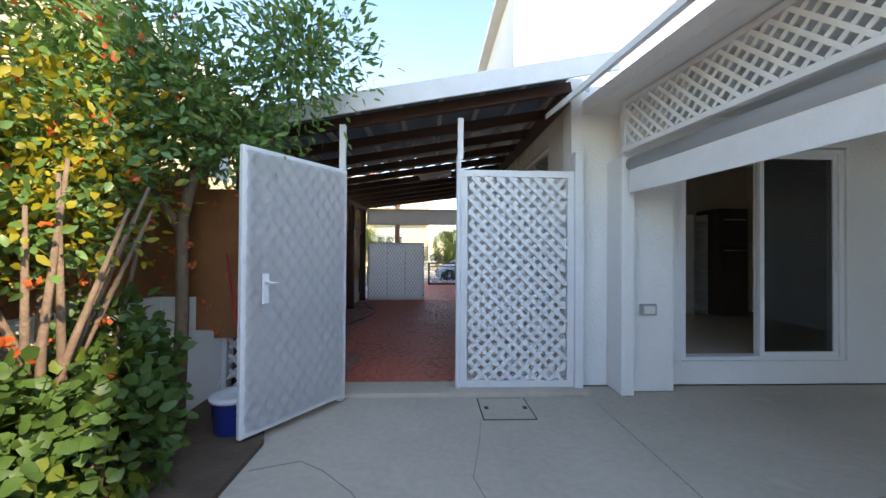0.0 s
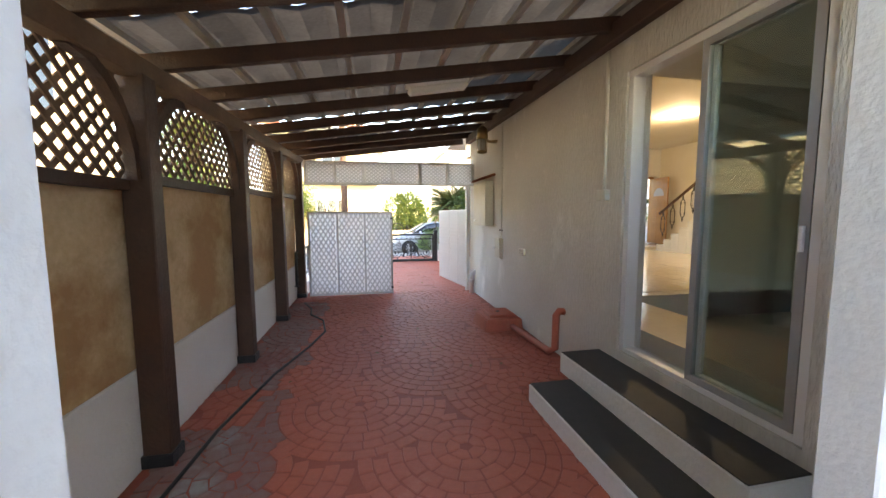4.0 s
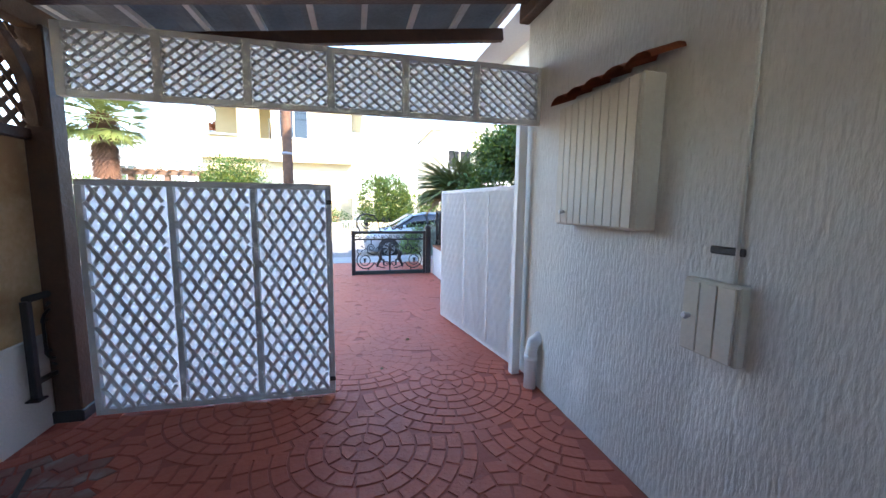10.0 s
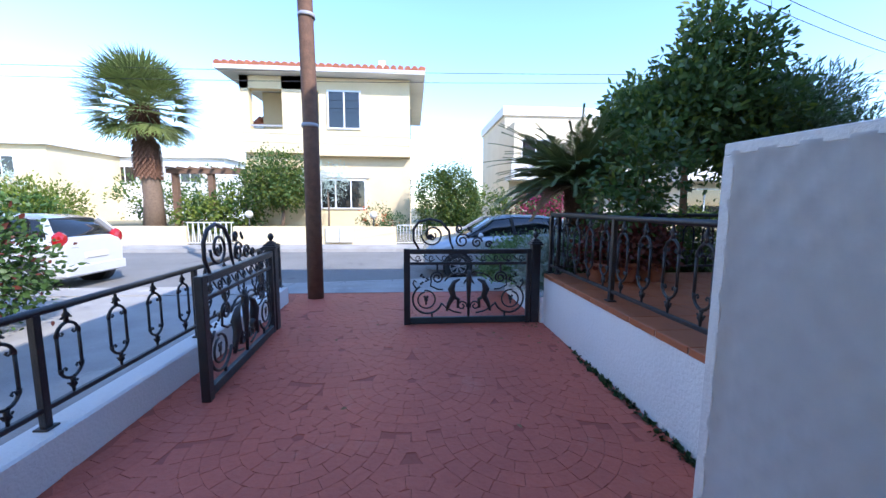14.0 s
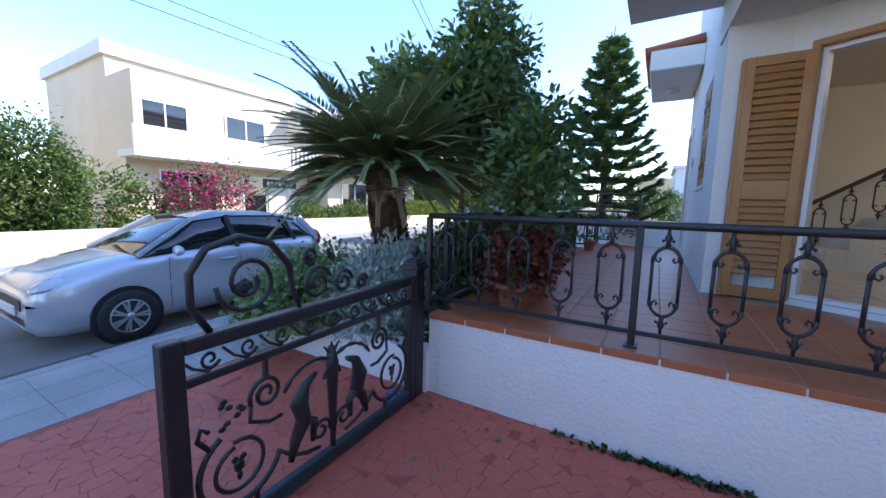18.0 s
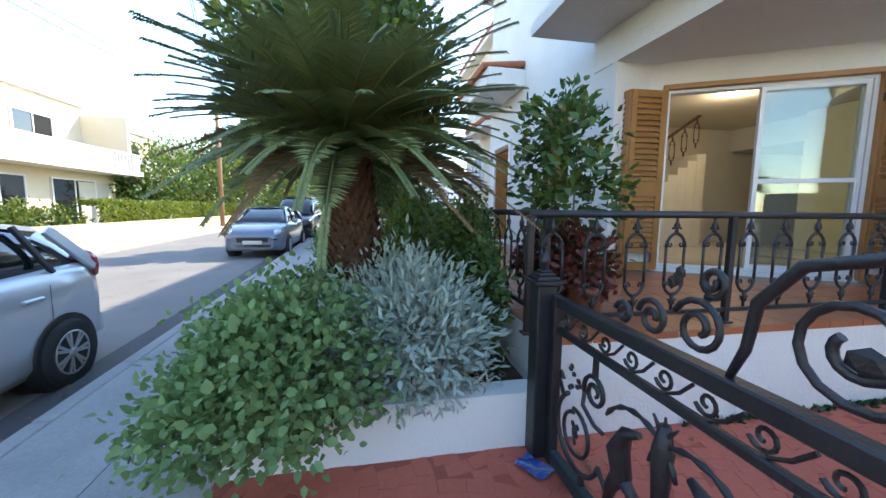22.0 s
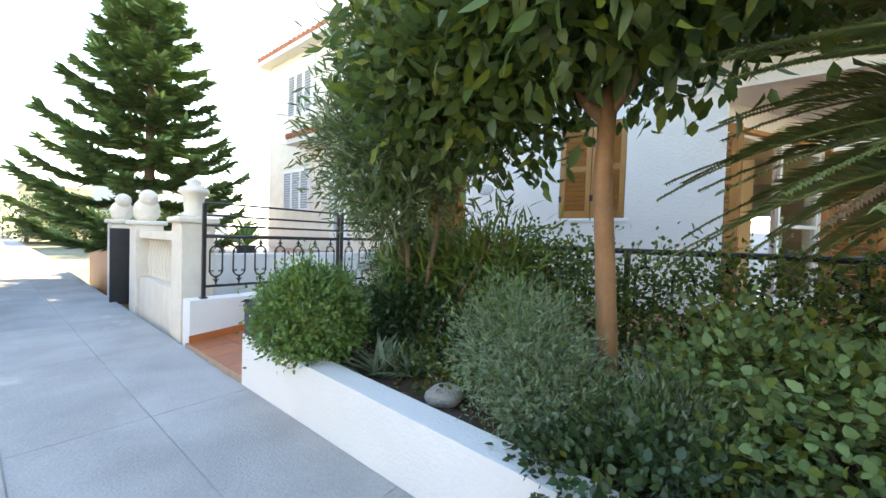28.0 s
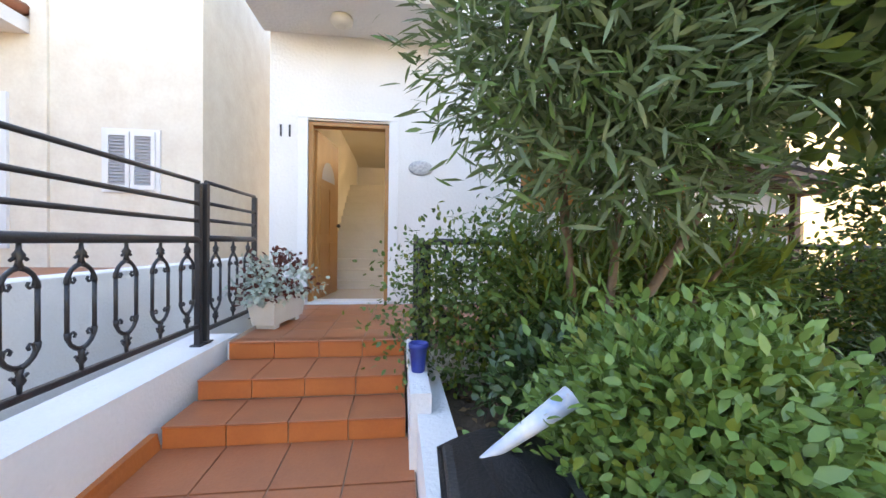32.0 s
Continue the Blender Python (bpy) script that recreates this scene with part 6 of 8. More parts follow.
shrub("lemon_tree", "lemon tree with a smooth orange-brown trunk and dense crown", pose(3.05, 13.86, PL + 0.09), [(-0.1, 0.15, 2.75, 1.1, 1.0, 0.68), (-0.15, -0.1, 3.15, 0.6, 0.6, 0.7), (0.85, 0.05, 2.35, 0.62, 0.7, 0.7), (1.1, -0.1, 2.85, 0.62, 0.6, 0.6), (-0.5, 0.5, 2.5, 0.75, 0.55, 0.36), (0.0, -0.2, 3.85, 0.4, 0.4, 0.65), (0.6, 0.55, 2.5, 0.8, 0.5, 0.42), (0.0, 0.85, 2.8, 0.75, 0.55, 0.5), (0.5, 0.75, 3.1, 0.55, 0.5, 0.5), (-0.8, 0.5, 2.85, 0.5, 0.5, 0.45), (-0.2, 1.15, 3.1, 0.6, 0.5, 0.55), (1.35, 0.4, 2.3, 0.5, 0.5, 0.5), (-0.1, 0.7, 2.4, 0.75, 0.5, 0.36), (-0.75, 0.5, 2.5, 0.5, 0.5, 0.36), (1.5, 0.3, 2.85, 0.6, 0.55, 0.6), (0.6, -0.4, 3.6, 0.4, 0.4, 0.5)], 22000, 0.135, 0.066, L_LEMON, 14, "tree",
      [([(0, 0, -0.02), (0.02, 0.04, 0.5), (0.03, 0.12, 1.0), (0.06, 0.16, 1.6), (0.03, 0.18, 2.15)], [0.08, 0.064, 0.06, 0.054, 0.045]), ([(0.04, 0.17, 1.95), (-0.3, 0.1, 2.45), (-0.5, 0.1, 3.0)], [0.04, 0.032, 0.02]), ([(0.04, 0.17, 1.9), (0.4, 0.0, 2.3), (0.8, 0.0, 2.9)], [0.045, 0.03, 0.018]), ([(-0.2, 0.1, 2.5), (0.0, -0.1, 3.1), (0.0, -0.2, 4.2)], [0.03, 0.02, 0.01]), ([(0.6, 0.0, 2.6), (0.6, -0.3, 3.2), (0.6, -0.4, 3.9)], [0.025, 0.016, 0.008])],
      M_BARK_ORANGE, shell=0.75, upward=-0.7, second=L_LIME, share=0.18, droop=0.35)
shrub("oleander", "tall oleander with narrow leaves and bare lower stems", pose(5.12, 13.35, PL + 0.15), [(0.1, 0.45, 2.0, 0.8, 0.65, 0.68), (0.0, 0.42, 1.5, 0.62, 0.5, 0.4), (0.45, 0.4, 2.25, 0.6, 0.6, 0.65), (-0.4, 0.4, 2.25, 0.7, 0.6, 0.75), (-0.1, 0.5, 2.85, 0.75, 0.6, 0.6)], 18000, 0.135, 0.023, L_OLEANDER, 15, "shrub",
      [([(0, 0, -0.02), (0.1, 0.05, 0.7), (0.3, 0.3, 1.4), (0.5, 0.4, 2.3)], [0.035, 0.03, 0.025, 0.012]), ([(-0.05, 0.05, -0.02), (-0.2, 0.15, 0.6), (-0.5, 0.35, 1.3), (-0.6, 0.45, 2.4)], [0.035, 0.03, 0.022, 0.01]), ([(0.0, 0.1, -0.02), (-0.03, 0.25, 0.9), (0.0, 0.45, 2.0)], [0.03, 0.025, 0.01]), ([(-0.1, 0, -0.02), (-0.5, 0.05, 0.5), (-0.95, 0.15, 1.1)], [0.026, 0.02, 0.01])],
      shell=0.75, upward=0.8, second=L_FRESH, share=0.2, droop=0.3)
shrub("pittosporum_ball", "clipped round green bush at the planter end", pose(5.37, 14.46, PL + 0.17), [(0, 0.04, 0.39, 0.42, 0.39, 0.4)], 15000, 0.046, 0.025, L_PITTO, 16, shell=0.14, upward=0.6, second=L_LIME, share=0.12)
shrub("rosemary_bush", "grey-green rosemary bush in the planter", pose(3.52, 14.2, PL + 0.1), [(0, 0, 0.5, 0.44, 0.36, 0.42), (-0.2, 0.05, 0.3, 0.36, 0.3, 0.32)], 13000, 0.05, 0.011, L_ROSEMARY, 17, full=False, shell=0.45, upward=1.4, second=L_FRESH, share=0.2)
shrub("rosemary_bush", "feathery grey-green rosemary spilling beside the trunk", pose(2.72, 14.15, PL + 0.07), [(0, 0, 0.22, 0.42, 0.3, 0.32), (0.25, 0.05, 0.2, 0.28, 0.25, 0.25)], 10000, 0.05, 0.011, L_ROSEMARY, 18, full=False, shell=0.45, upward=1.4, second=L_FRESH, share=0.4)
shrub("jade_bush", "fleshy round-leaved jade bush in the planter", pose(1.95, 13.95, PL + 0.05), [(0, 0, 0.4, 0.62, 0.5, 0.45), (0.45, -0.1, 0.45, 0.45, 0.45, 0.45), (-0.4, 0.15, 0.3, 0.4, 0.4, 0.35)], 7000, 0.055, 0.042, L_HERB, 19, shell=0.35, upward=0.8, second=L_LIME, share=0.3)
shrub("planter_flowers", "low dark flowering bush hanging over the planter wall", pose(2.75, 14.52, PL + 0.07), [(0, 0.08, 0.16, 0.5, 0.3, 0.26)], 2200, 0.05, 0.035, L_DARK, 20, second=L_LIME, share=0.15)
shrub("railing_hedge", "green climbing hedge grown through the veranda railing", pose(2.97, 12.94, PL + 0.08), [(-1.3, 0, 0.7, 0.7, 0.2, 0.55), (-0.3, 0, 0.65, 0.7, 0.22, 0.55), (0.8, 0, 0.7, 0.75, 0.22, 0.55), (1.8, 0.02, 0.7, 0.8, 0.24, 0.6), (2.7, 0.02, 0.7, 0.7, 0.24, 0.6)], 24000, 0.046, 0.034, L_FRESH, 21, shell=0.6, second=L_LIME, share=0.2)
shrub("rose_bush", "light green climbing rose behind the step railing", pose(5.3, 13.14, PL + 0.16), [(0.05, 0.0, 0.75, 0.45, 0.3, 0.5), (-0.5, 0.05, 0.75, 0.5, 0.3, 0.5), (-1.2, 0.0, 0.75, 0.6, 0.28, 0.5)], 10500, 0.045, 0.034, L_FRESH, 22, shell=0.6, second=L_LIME, share=0.25)
shrub("oleander_shoots", "young yellow-green oleander shoots rising among the planter shrubs", pose(4.69, 13.34, PL + 0.13), [(0, 0, 0.75, 0.6, 0.35, 0.6), (0.55, 0.05, 0.6, 0.4, 0.3, 0.5), (-0.55, 0.0, 0.85, 0.45, 0.3, 0.6)], 2400, 0.17, 0.026, L_FRESH, 29, "shrub",
      [([(0.1 * i - 0.3, 0.04 * (i % 3), -0.02), (0.16 * i - 0.45, 0.05, 0.6), (0.22 * i - 0.6, 0.04, 1.15)], [0.014, 0.011, 0.006]) for i in range(6)], shell=0.85, upward=1.0, second=L_LIME, share=0.45, droop=0.25)
shrub("laurel_bush", "dark glossy spreading bush below the letterbox", pose(4.95, 13.56, PL + 0.15), [(0, 0, 0.3, 0.6, 0.35, 0.35), (0.45, 0.05, 0.3, 0.4, 0.3, 0.32)], 3200, 0.075, 0.04, L_DARK, 23, shell=0.35, upward=1.0)
shrub("hibiscus", "leafy hibiscus rising from a veranda pot", pose(1.04, 12.22, V + 0.2), [(0.1, 0, 1.05, 0.5, 0.42, 0.6), (0.35, -0.05, 1.35, 0.4, 0.35, 0.45), (-0.15, 0, 0.75, 0.4, 0.35, 0.4)], 1350, 0.1, 0.055, L_GREEN, 24, "shrub",
      [([(0, 0, -0.05), (0.05, 0, 0.6), (0.25, 0, 1.4)], [0.016, 0.012, 0.006]), ([(0, 0, -0.05), (-0.08, 0, 0.5), (-0.1, 0, 1.1)], [0.014, 0.01, 0.006])], shell=0.8, second=L_LIME, share=0.2, droop=0.3)
shrub("red_coleus", "dark red-leaved foliage filling the veranda pots", pose(1.02, 12.24, V + 0.16), [(-0.25, 0, 0.22, 0.3, 0.26, 0.3), (0.15, 0, 0.25, 0.34, 0.26, 0.32), (0.4, 0.02, 0.2, 0.26, 0.24, 0.28)], 2600, 0.075, 0.05, L_RED, 25, shell=0.4, second=L_GREEN, share=0.08)
shrub("trough_plant", "drooping grey-red succulent plant in a white trough", pose(7.4, 11.85, V + 0.22), [(0, 0, 0.17, 0.38, 0.34, 0.27), (0.05, 0.15, 0.05, 0.24, 0.3, 0.22)], 1700, 0.055, 0.04, L_GREY, 26, second=L_RED, share=0.35)
shrub("pot_plant", "small green plant in a terracotta pot", pose(5.85, 12.4, V + 0.16), [(0, 0, 0.1, 0.15, 0.15, 0.12)], 200, 0.05, 0.03, L_GREEN, 27)


def rosette(name, label, m, n, length, width, mat, seed):
    rng = np.random.default_rng(seed)
    t = thing(name, label, "succulent", m)
    P = rng.normal(0, 0.06, (n, 3)) * (1, 1, 0)
    a = rng.uniform(0, 6.28, n)
    el = rng.uniform(0.3, 1.2, n)
    D = np.stack([np.cos(a) * np.cos(el), np.sin(a) * np.cos(el), np.sin(el)], 1)
    tagged(part("leaf_blade", leaf_mesh("leaf_blade", P, D, np.tile([0, 0, 1.0], (n, 1)) + rng.normal(0, 0.1, (n, 3)), length * rng.uniform(0.7, 1.1, n), width, mat, True, 0.2, 1.2), mat, t), kind="stuff")


for i, (x, y) in enumerate(((4.72, 14.28), (4.55, 14.12), (4.86, 14.08), (4.62, 13.92))):
    rosette("aloe", "blue-grey spiky aloe in the planter soil", pose(x, y, PL + 0.14), 30, 0.34, 0.045, L_ROSEMARY, 60 + i)
shrub("ground_cover", "low yellowish ground cover over the planter soil", pose(4.2, 14.06, PL + 0.13), [(0, 0, 0.08, 0.5, 0.25, 0.16), (0.1, -0.3, 0.1, 0.4, 0.3, 0.2)], 1600, 0.05, 0.025, L_LIME, 28, second=L_GREEN, share=0.5)
rock = bmesh.new()
bmesh.ops.create_icosphere(rock, subdivisions=3, radius=0.14)
for v in rock.verts:
    v.co *= 1 + 0.25 * noise.noise(v.co * 7)
    v.co.z *= 0.6
solid("garden_rock", rock, material("pale_rock", (0.42, 0.4, 0.36), 0.9, second=(0.3, 0.28, 0.25), scale=9, fine=50, bump=0.5), "pale weathered stone lying in the planter soil", "rock", "thing", pose(4.06, 14.24, PL + 0.16))

# litter of fallen leaves
rng = np.random.default_rng(77)
n = 900
P = np.stack([rng.uniform(1.2, 5.9, n), rng.uniform(13.0, 14.5, n), np.zeros(n)], 1)
P[:, 2] = PL + 0.012 + 0.0304 * (P[:, 0] - 0.38)
lt = new("leaf_litter", leaf_mesh("leaf_litter", P, rng.normal(size=(n, 3)) * (1, 1, 0.15), np.tile([0, 0, 1.0], (n, 1)) + rng.normal(0, 0.3, (n, 3)), 0.06, 0.035, L_DRY, False))
tagged(lt, "brown fallen leaves scattered over the planter soil", "leaves", kind="stuff")
n = 46
P = np.concatenate([np.stack([rng.uniform(-0.15, 0.15, 14), rng.uniform(11.8, 12.7, 14), np.full(14, 0.012)], 1), np.stack([rng.uniform(-3.6, -0.3, 32), rng.uniform(3.0, 13.5, 32), np.full(32, 0.012)], 1)])
lt = new("fallen_leaves", leaf_mesh("fallen_leaves", P, rng.normal(size=(n, 3)) * (1, 1, 0.1), np.tile([0, 0, 1.0], (n, 1)) + rng.normal(0, 0.3, (n, 3)), 0.055, 0.035, L_DRY, True))
tagged(lt, "few dry leaves lying on the red drive", "leaves", kind="stuff")

n = 240
kx = np.concatenate([rng.normal(0.2, 0.8, 150), rng.uniform(-3, 9, 90)])
P = np.stack([kx, np.array([KERB(v) for v in kx]) + np.abs(rng.normal(0, 0.09, n)) + 0.01, np.full(n, -0.104) + 0.013 * np.maximum(kx, 0)], 1)
lt = new("kerb_leaves", leaf_mesh("kerb_leaves", P, rng.normal(size=(n, 3)) * (1, 1, 0.15), np.tile([0, 0, 1.0], (n, 1)) + rng.normal(0, 0.3, (n, 3)), 0.05, 0.035, L_DRY, True))
tagged(lt, "dry brown leaves gathered along the kerb", "leaves", kind="stuff")

# ---- back yard shrubs ----
bm = bmesh.new()
prism(bm, [(-9, -9), (-3.0, -9), (-2.85, -2.0), (-2.85, -1.2), (-3.2, -0.35), (-3.2, -0.05), (-9, -0.05)], -0.3, 0.03)
solid("garden_bed", bm, M_EARTH, "dark earth bed along the garden wall", "soil")
wall_between("wall_garden", (-4.35, -10.0), (-4.35, -0.2), 0, 1.0, 0.2, M_WHITE_WALL, [], "low white garden wall behind the shrubs", "wall")
solid("wall_garden_panel", blocks((-4.5, -10, 1.0, -4.42, -0.2, 2.3)), M_FENCE, "orange-brown boundary wall behind the shrubs", "wall")
solid("wall_garden_end", blocks((-4.5, -0.2, 0, -3.94, -0.1, 1.0)), M_WHITE_WALL, "low white wall closing the end of the bed", "wall")
solid("wall_garden_end_panel", blocks((-4.5, -0.19, 1.0, -3.93, -0.12, 2.3), (-3.93, -0.3, 0.6, -3.12, -0.22, 2.1)), M_FENCE, "orange-brown fence panel closing the end of the bed", "wall")


def limbs(rng, base, top, n, r, spread):
    out = []
    for i in range(n):
        a = rng.uniform(0, 6.28)
        e = Vector(top) + Vector((math.cos(a), math.sin(a), rng.uniform(-0.3, 0.3))) * spread
        b = Vector(base) + Vector((rng.uniform(-0.12, 0.12), rng.uniform(-0.12, 0.12), 0))
        mid = b.lerp(e, 0.45) + Vector((rng.uniform(-0.12, 0.12), rng.uniform(-0.12, 0.12), 0.1))
        out.append(([b, mid, e], [r, r * 0.7, r * 0.3]))
    return out


rr = random.Random(4)
shrub("lantana_shrub", "sunlit yellow-green shrub with twisting bare stems", pose(-3.95, -1.75, 0.03), [(-0.1, 0.0, 1.9, 0.65, 0.7, 0.45), (0.1, -0.2, 1.55, 0.5, 0.6, 0.35), (-0.3, -0.5, 1.5, 0.6, 0.6, 0.5), (0.0, 0.3, 2.25, 0.6, 0.6, 0.5), (-0.2, -0.7, 2.1, 0.7, 0.6, 0.6)], 8000, 0.07, 0.042, L_FRESH, 31, "shrub", limbs(rr, (0.1, -0.1, -0.02), (0.0, -0.1, 1.8), 12, 0.03, 0.6), M_BARK, shell=0.75, second=L_YELLOW, share=0.4)
shrub("geranium_shrub", "low green broad-leaved shrub with orange flowers", pose(-3.55, -1.9, 0.03), [(0, 0, 0.35, 0.4, 0.45, 0.4), (-0.3, -0.5, 0.5, 0.45, 0.5, 0.45), (-0.15, 0.35, 0.6, 0.35, 0.35, 0.5)], 3600, 0.09, 0.078, L_GREEN, 32, shell=0.5, second=L_LIME, share=0.12)
shrub("flowering_tree", "tall thin-leaved tree with small red flower tips", pose(-3.7, -0.9, 0.03), [(0.1, -0.1, 2.75, 0.75, 0.6, 0.6), (0.95, 0.1, 3.2, 0.62, 0.5, 0.6), (-0.7, 0.0, 3.3, 0.8, 0.7, 0.7), (0.35, 0.0, 2.4, 0.6, 0.4, 0.35), (-0.9, -0.3, 2.5, 0.8, 0.6, 0.6)], 11000, 0.095, 0.036, L_FRESH, 33, "tree",
      [([(0, 0, -0.02), (0.03, 0, 0.9), (0.0, 0.03, 1.7), (0.2, 0, 2.5)], [0.06, 0.05, 0.045, 0.03]), ([(0, 0.03, 1.6), (-0.5, 0, 2.4), (-0.8, 0, 3.2)], [0.035, 0.025, 0.012]), ([(0.1, 0, 2.1), (0.6, 0.1, 2.8), (0.8, 0.15, 3.4)], [0.03, 0.02, 0.01])], shell=0.8, second=L_LIME, share=0.12, droop=0.3)
shrub("flowering_tree", "tall thin-leaved tree leaning over the boundary wall", pose(-4.3, -2.8, 0.03), [(0.0, 0, 2.9, 0.85, 0.9, 0.8), (0.3, -0.6, 3.4, 0.8, 0.8, 0.7), (-0.4, 0.6, 3.5, 0.8, 0.8, 0.8)], 15000, 0.08, 0.032, L_FRESH, 34, "tree", [([(0, 0, -0.02), (0.05, 0, 1.0), (-0.05, 0, 2.0), (0, 0, 3.0)], [0.055, 0.045, 0.04, 0.02])], shell=0.8, second=L_LIME, share=0.25, droop=0.3)
n = 90
P = np.stack([rng.uniform(-4.2, -3.2, n), rng.uniform(-2.6, -0.4, n), rng.uniform(0.7, 3.4, n)], 1)
fl = thing("orange_blossoms", "small orange-red blossoms among the yard shrubs", "flowers", pose(-3.7, -1.6, 0.03))
tagged(part("petal", leaf_mesh("petal", np.repeat(P, 5, 0) + rng.normal(0, 0.015, (n * 5, 3)) - np.array([-3.7, -1.6, 0.03]), rng.normal(size=(n * 5, 3)), rng.normal(size=(n * 5, 3)), 0.045, 0.03, L_ORANGE, False), L_ORANGE, fl), kind="stuff")
fl["kind"] = "stuff"
# ---- vehicles ----
M_TYRE = material("black_tyre_rubber", (0.015, 0.015, 0.016), 0.8, second=(0.03, 0.03, 0.03), scale=20, fine=90, bump=0.2)
M_RIM = material("silver_alloy", (0.5, 0.51, 0.52), 0.3, metal=0.8, second=(0.42, 0.43, 0.44), scale=6, fine=80, bump=0.03)
M_CARGLASS = material("dark_car_glass", (0.012, 0.014, 0.016), 0.04, second=(0.016, 0.018, 0.02), scale=2, fine=20, bump=0.0, coat=0.6)
M_TRIM = material("black_car_trim", (0.015, 0.015, 0.016), 0.5, bump=0.05)
M_TAIL = material("red_tail_lamp", (0.4, 0.01, 0.012), 0.12, second=(0.3, 0.01, 0.01), coat=0.8, bump=0.0)
M_LAMP = material("clear_head_lamp", (0.6, 0.62, 0.65), 0.1, second=(0.4, 0.42, 0.45), scale=15, coat=1.0, bump=0.05)


def paint(name, c):
    return material(name, c, 0.32, metal=0.35, second=tuple(v * 0.93 for v in c), scale=2, mix=0.3, fine=300, bump=0.01, coat=1.0)


def lerp_at(x, table):
    xs, *cols = zip(*table)
    return [float(np.interp(x, xs, c)) for c in cols]


def car(label, m, body, L=4.1, h=1.52, van=0.0):
    """A hatchback or van, nose at the origin along -x, standing on z = 0, its middle on y = 0."""
    c = thing("parked_car", label, "car", m)
    k = L / 4.1
    low = [(0.0, 0.58, 0.28, 0.62), (0.06, 0.7, 0.22, 0.74), (0.2, 0.79, 0.2, 0.82), (0.5, 0.83, 0.19, 0.9), (0.95, 0.84, 0.19, 0.985), (1.4, 0.845, 0.19, 1.0), (2.6, 0.845, 0.19, 1.04), (3.4, 0.84, 0.2, 1.06), (3.8, 0.81, 0.22, 1.07), (4.0, 0.76, 0.26, 1.05), (4.1, 0.66, 0.34, 0.98)]
    bm = bmesh.new()
    rings = []
    for x, w, zb, zt in low:
        half = [(w * 0.9, zb), (w * 0.985, zb + 0.1), (w * 0.99, zb + 0.28), (w, zb + 0.42 * (zt - zb) + 0.1), (w * 0.985, zt - 0.2 * (zt - zb)), (w * 0.95, zt - 0.05), (w * 0.86, zt), (w * 0.5, zt + 0.02)]
        ring = half + [(-y, z) for y, z in half[::-1]]
        rings.append([bm.verts.new((x * k, y, z * h / 1.52)) for y, z in ring])
    for a, b in zip(rings, rings[1:]):
        for i in range(len(a)):
            j = (i + 1) % len(a)
            bm.faces.new((a[i], b[i], b[j], a[j])).smooth = True
    bm.faces.new(rings[0])
    bm.faces.new(rings[-1][::-1])
    bp = part("body", bm, body, c)
    # greenhouse
    gh = [(0.98, 0.72, 1.0, 1.0), (1.25, 0.7, 1.16, 0.92), (1.75, 0.68, 1.43, 0.82), (2.3, 0.68, 1.5, 0.8), (3.1, 0.67, 1.49, 0.8), (3.65, 0.66, 1.42, 0.8), (3.88, 0.66, 1.2, 0.88), (4.0, 0.68, 1.04, 1.0)]
    if van:
        gh = [(0.7, 0.72, 1.0, 1.0), (1.0, 0.72, 1.3, 0.92), (1.35, 0.72, 1.6, 0.86), (2.3, 0.72, 1.68, 0.86), (3.5, 0.72, 1.66, 0.86), (3.95, 0.72, 1.6, 0.86), (4.05, 0.72, 1.05, 0.98)]
    rings, tops = [], []
    bm = bmesh.new()
    for x, w, zt, f in gh:
        half = [(w * 1.08, 0.98), (w * (1.08 + f) / 2 + 0.01, (0.98 + zt) / 2), (w * f, max(zt - 0.03, 0.99)), (w * f * 0.8, zt + 0.005)]
        ring = half + [(-y, z) for y, z in half[::-1]]
        rings.append([bm.verts.new((x * k, y, z * h / 1.52)) for y, z in ring])
        tops.append((x * k, w * f, zt * h / 1.52))
    for a, b in zip(rings, rings[1:]):
        for i in range(len(a)):
            j = (i + 1) % len(a)
            bm.faces.new((a[i], b[i], b[j], a[j])).smooth = True
    bm.faces.new(rings[0])
    bm.faces.new(rings[-1][::-1])
    gp = part("glazing", bm, M_CARGLASS, c, "dark car windows")
    bm = bmesh.new()
    t = tops[2:-2] if not van else tops[2:-1]
    prof = []
    for x, w, z in t:
        prof.append([bm.verts.new((x, y, z + dz)) for y, dz in ((w + 0.015, -0.035), (w * 0.9, 0.012), (0, 0.03), (-w * 0.9, 0.012), (-w - 0.015, -0.035))])
    for a, b in zip(prof, prof[1:]):
        for i in range(4):
            bm.faces.new((a[i], a[i + 1], b[i + 1], b[i])).smooth = True
    bmesh.ops.solidify(bm, geom=bm.faces[:], thickness=-0.02)
    part("roof", bm, body, c)
    for s in (1, -1):
        for nm, (xa, za), (xb, zb_), wd, mt in (("pillar", (0.98, 0.995), (1.75, 1.43), 0.06, body), ("pillar", (2.32, 1.0), (2.25, 1.47), 0.07, M_TRIM), ("pillar", (3.42, 1.03), (3.3, 1.45), 0.05, M_TRIM), ("pillar", (3.97, 1.02), (3.66, 1.41), 0.13, body)):
            if van:
                xa, xb, za, zb_ = xa * 0.9, xb * 0.9, za, zb_ + 0.14
            bm = bmesh.new()
            bar(bm, (xa * k, s * 0.765, za * h / 1.52), (xb * k, s * 0.575, zb_ * h / 1.52), wd, 0.04, up=(0, s, 0.3), bevel=0.008)
            part(nm, bm, mt, c)
        # mirror, handles, seams, sill
        bm = bmesh.new()
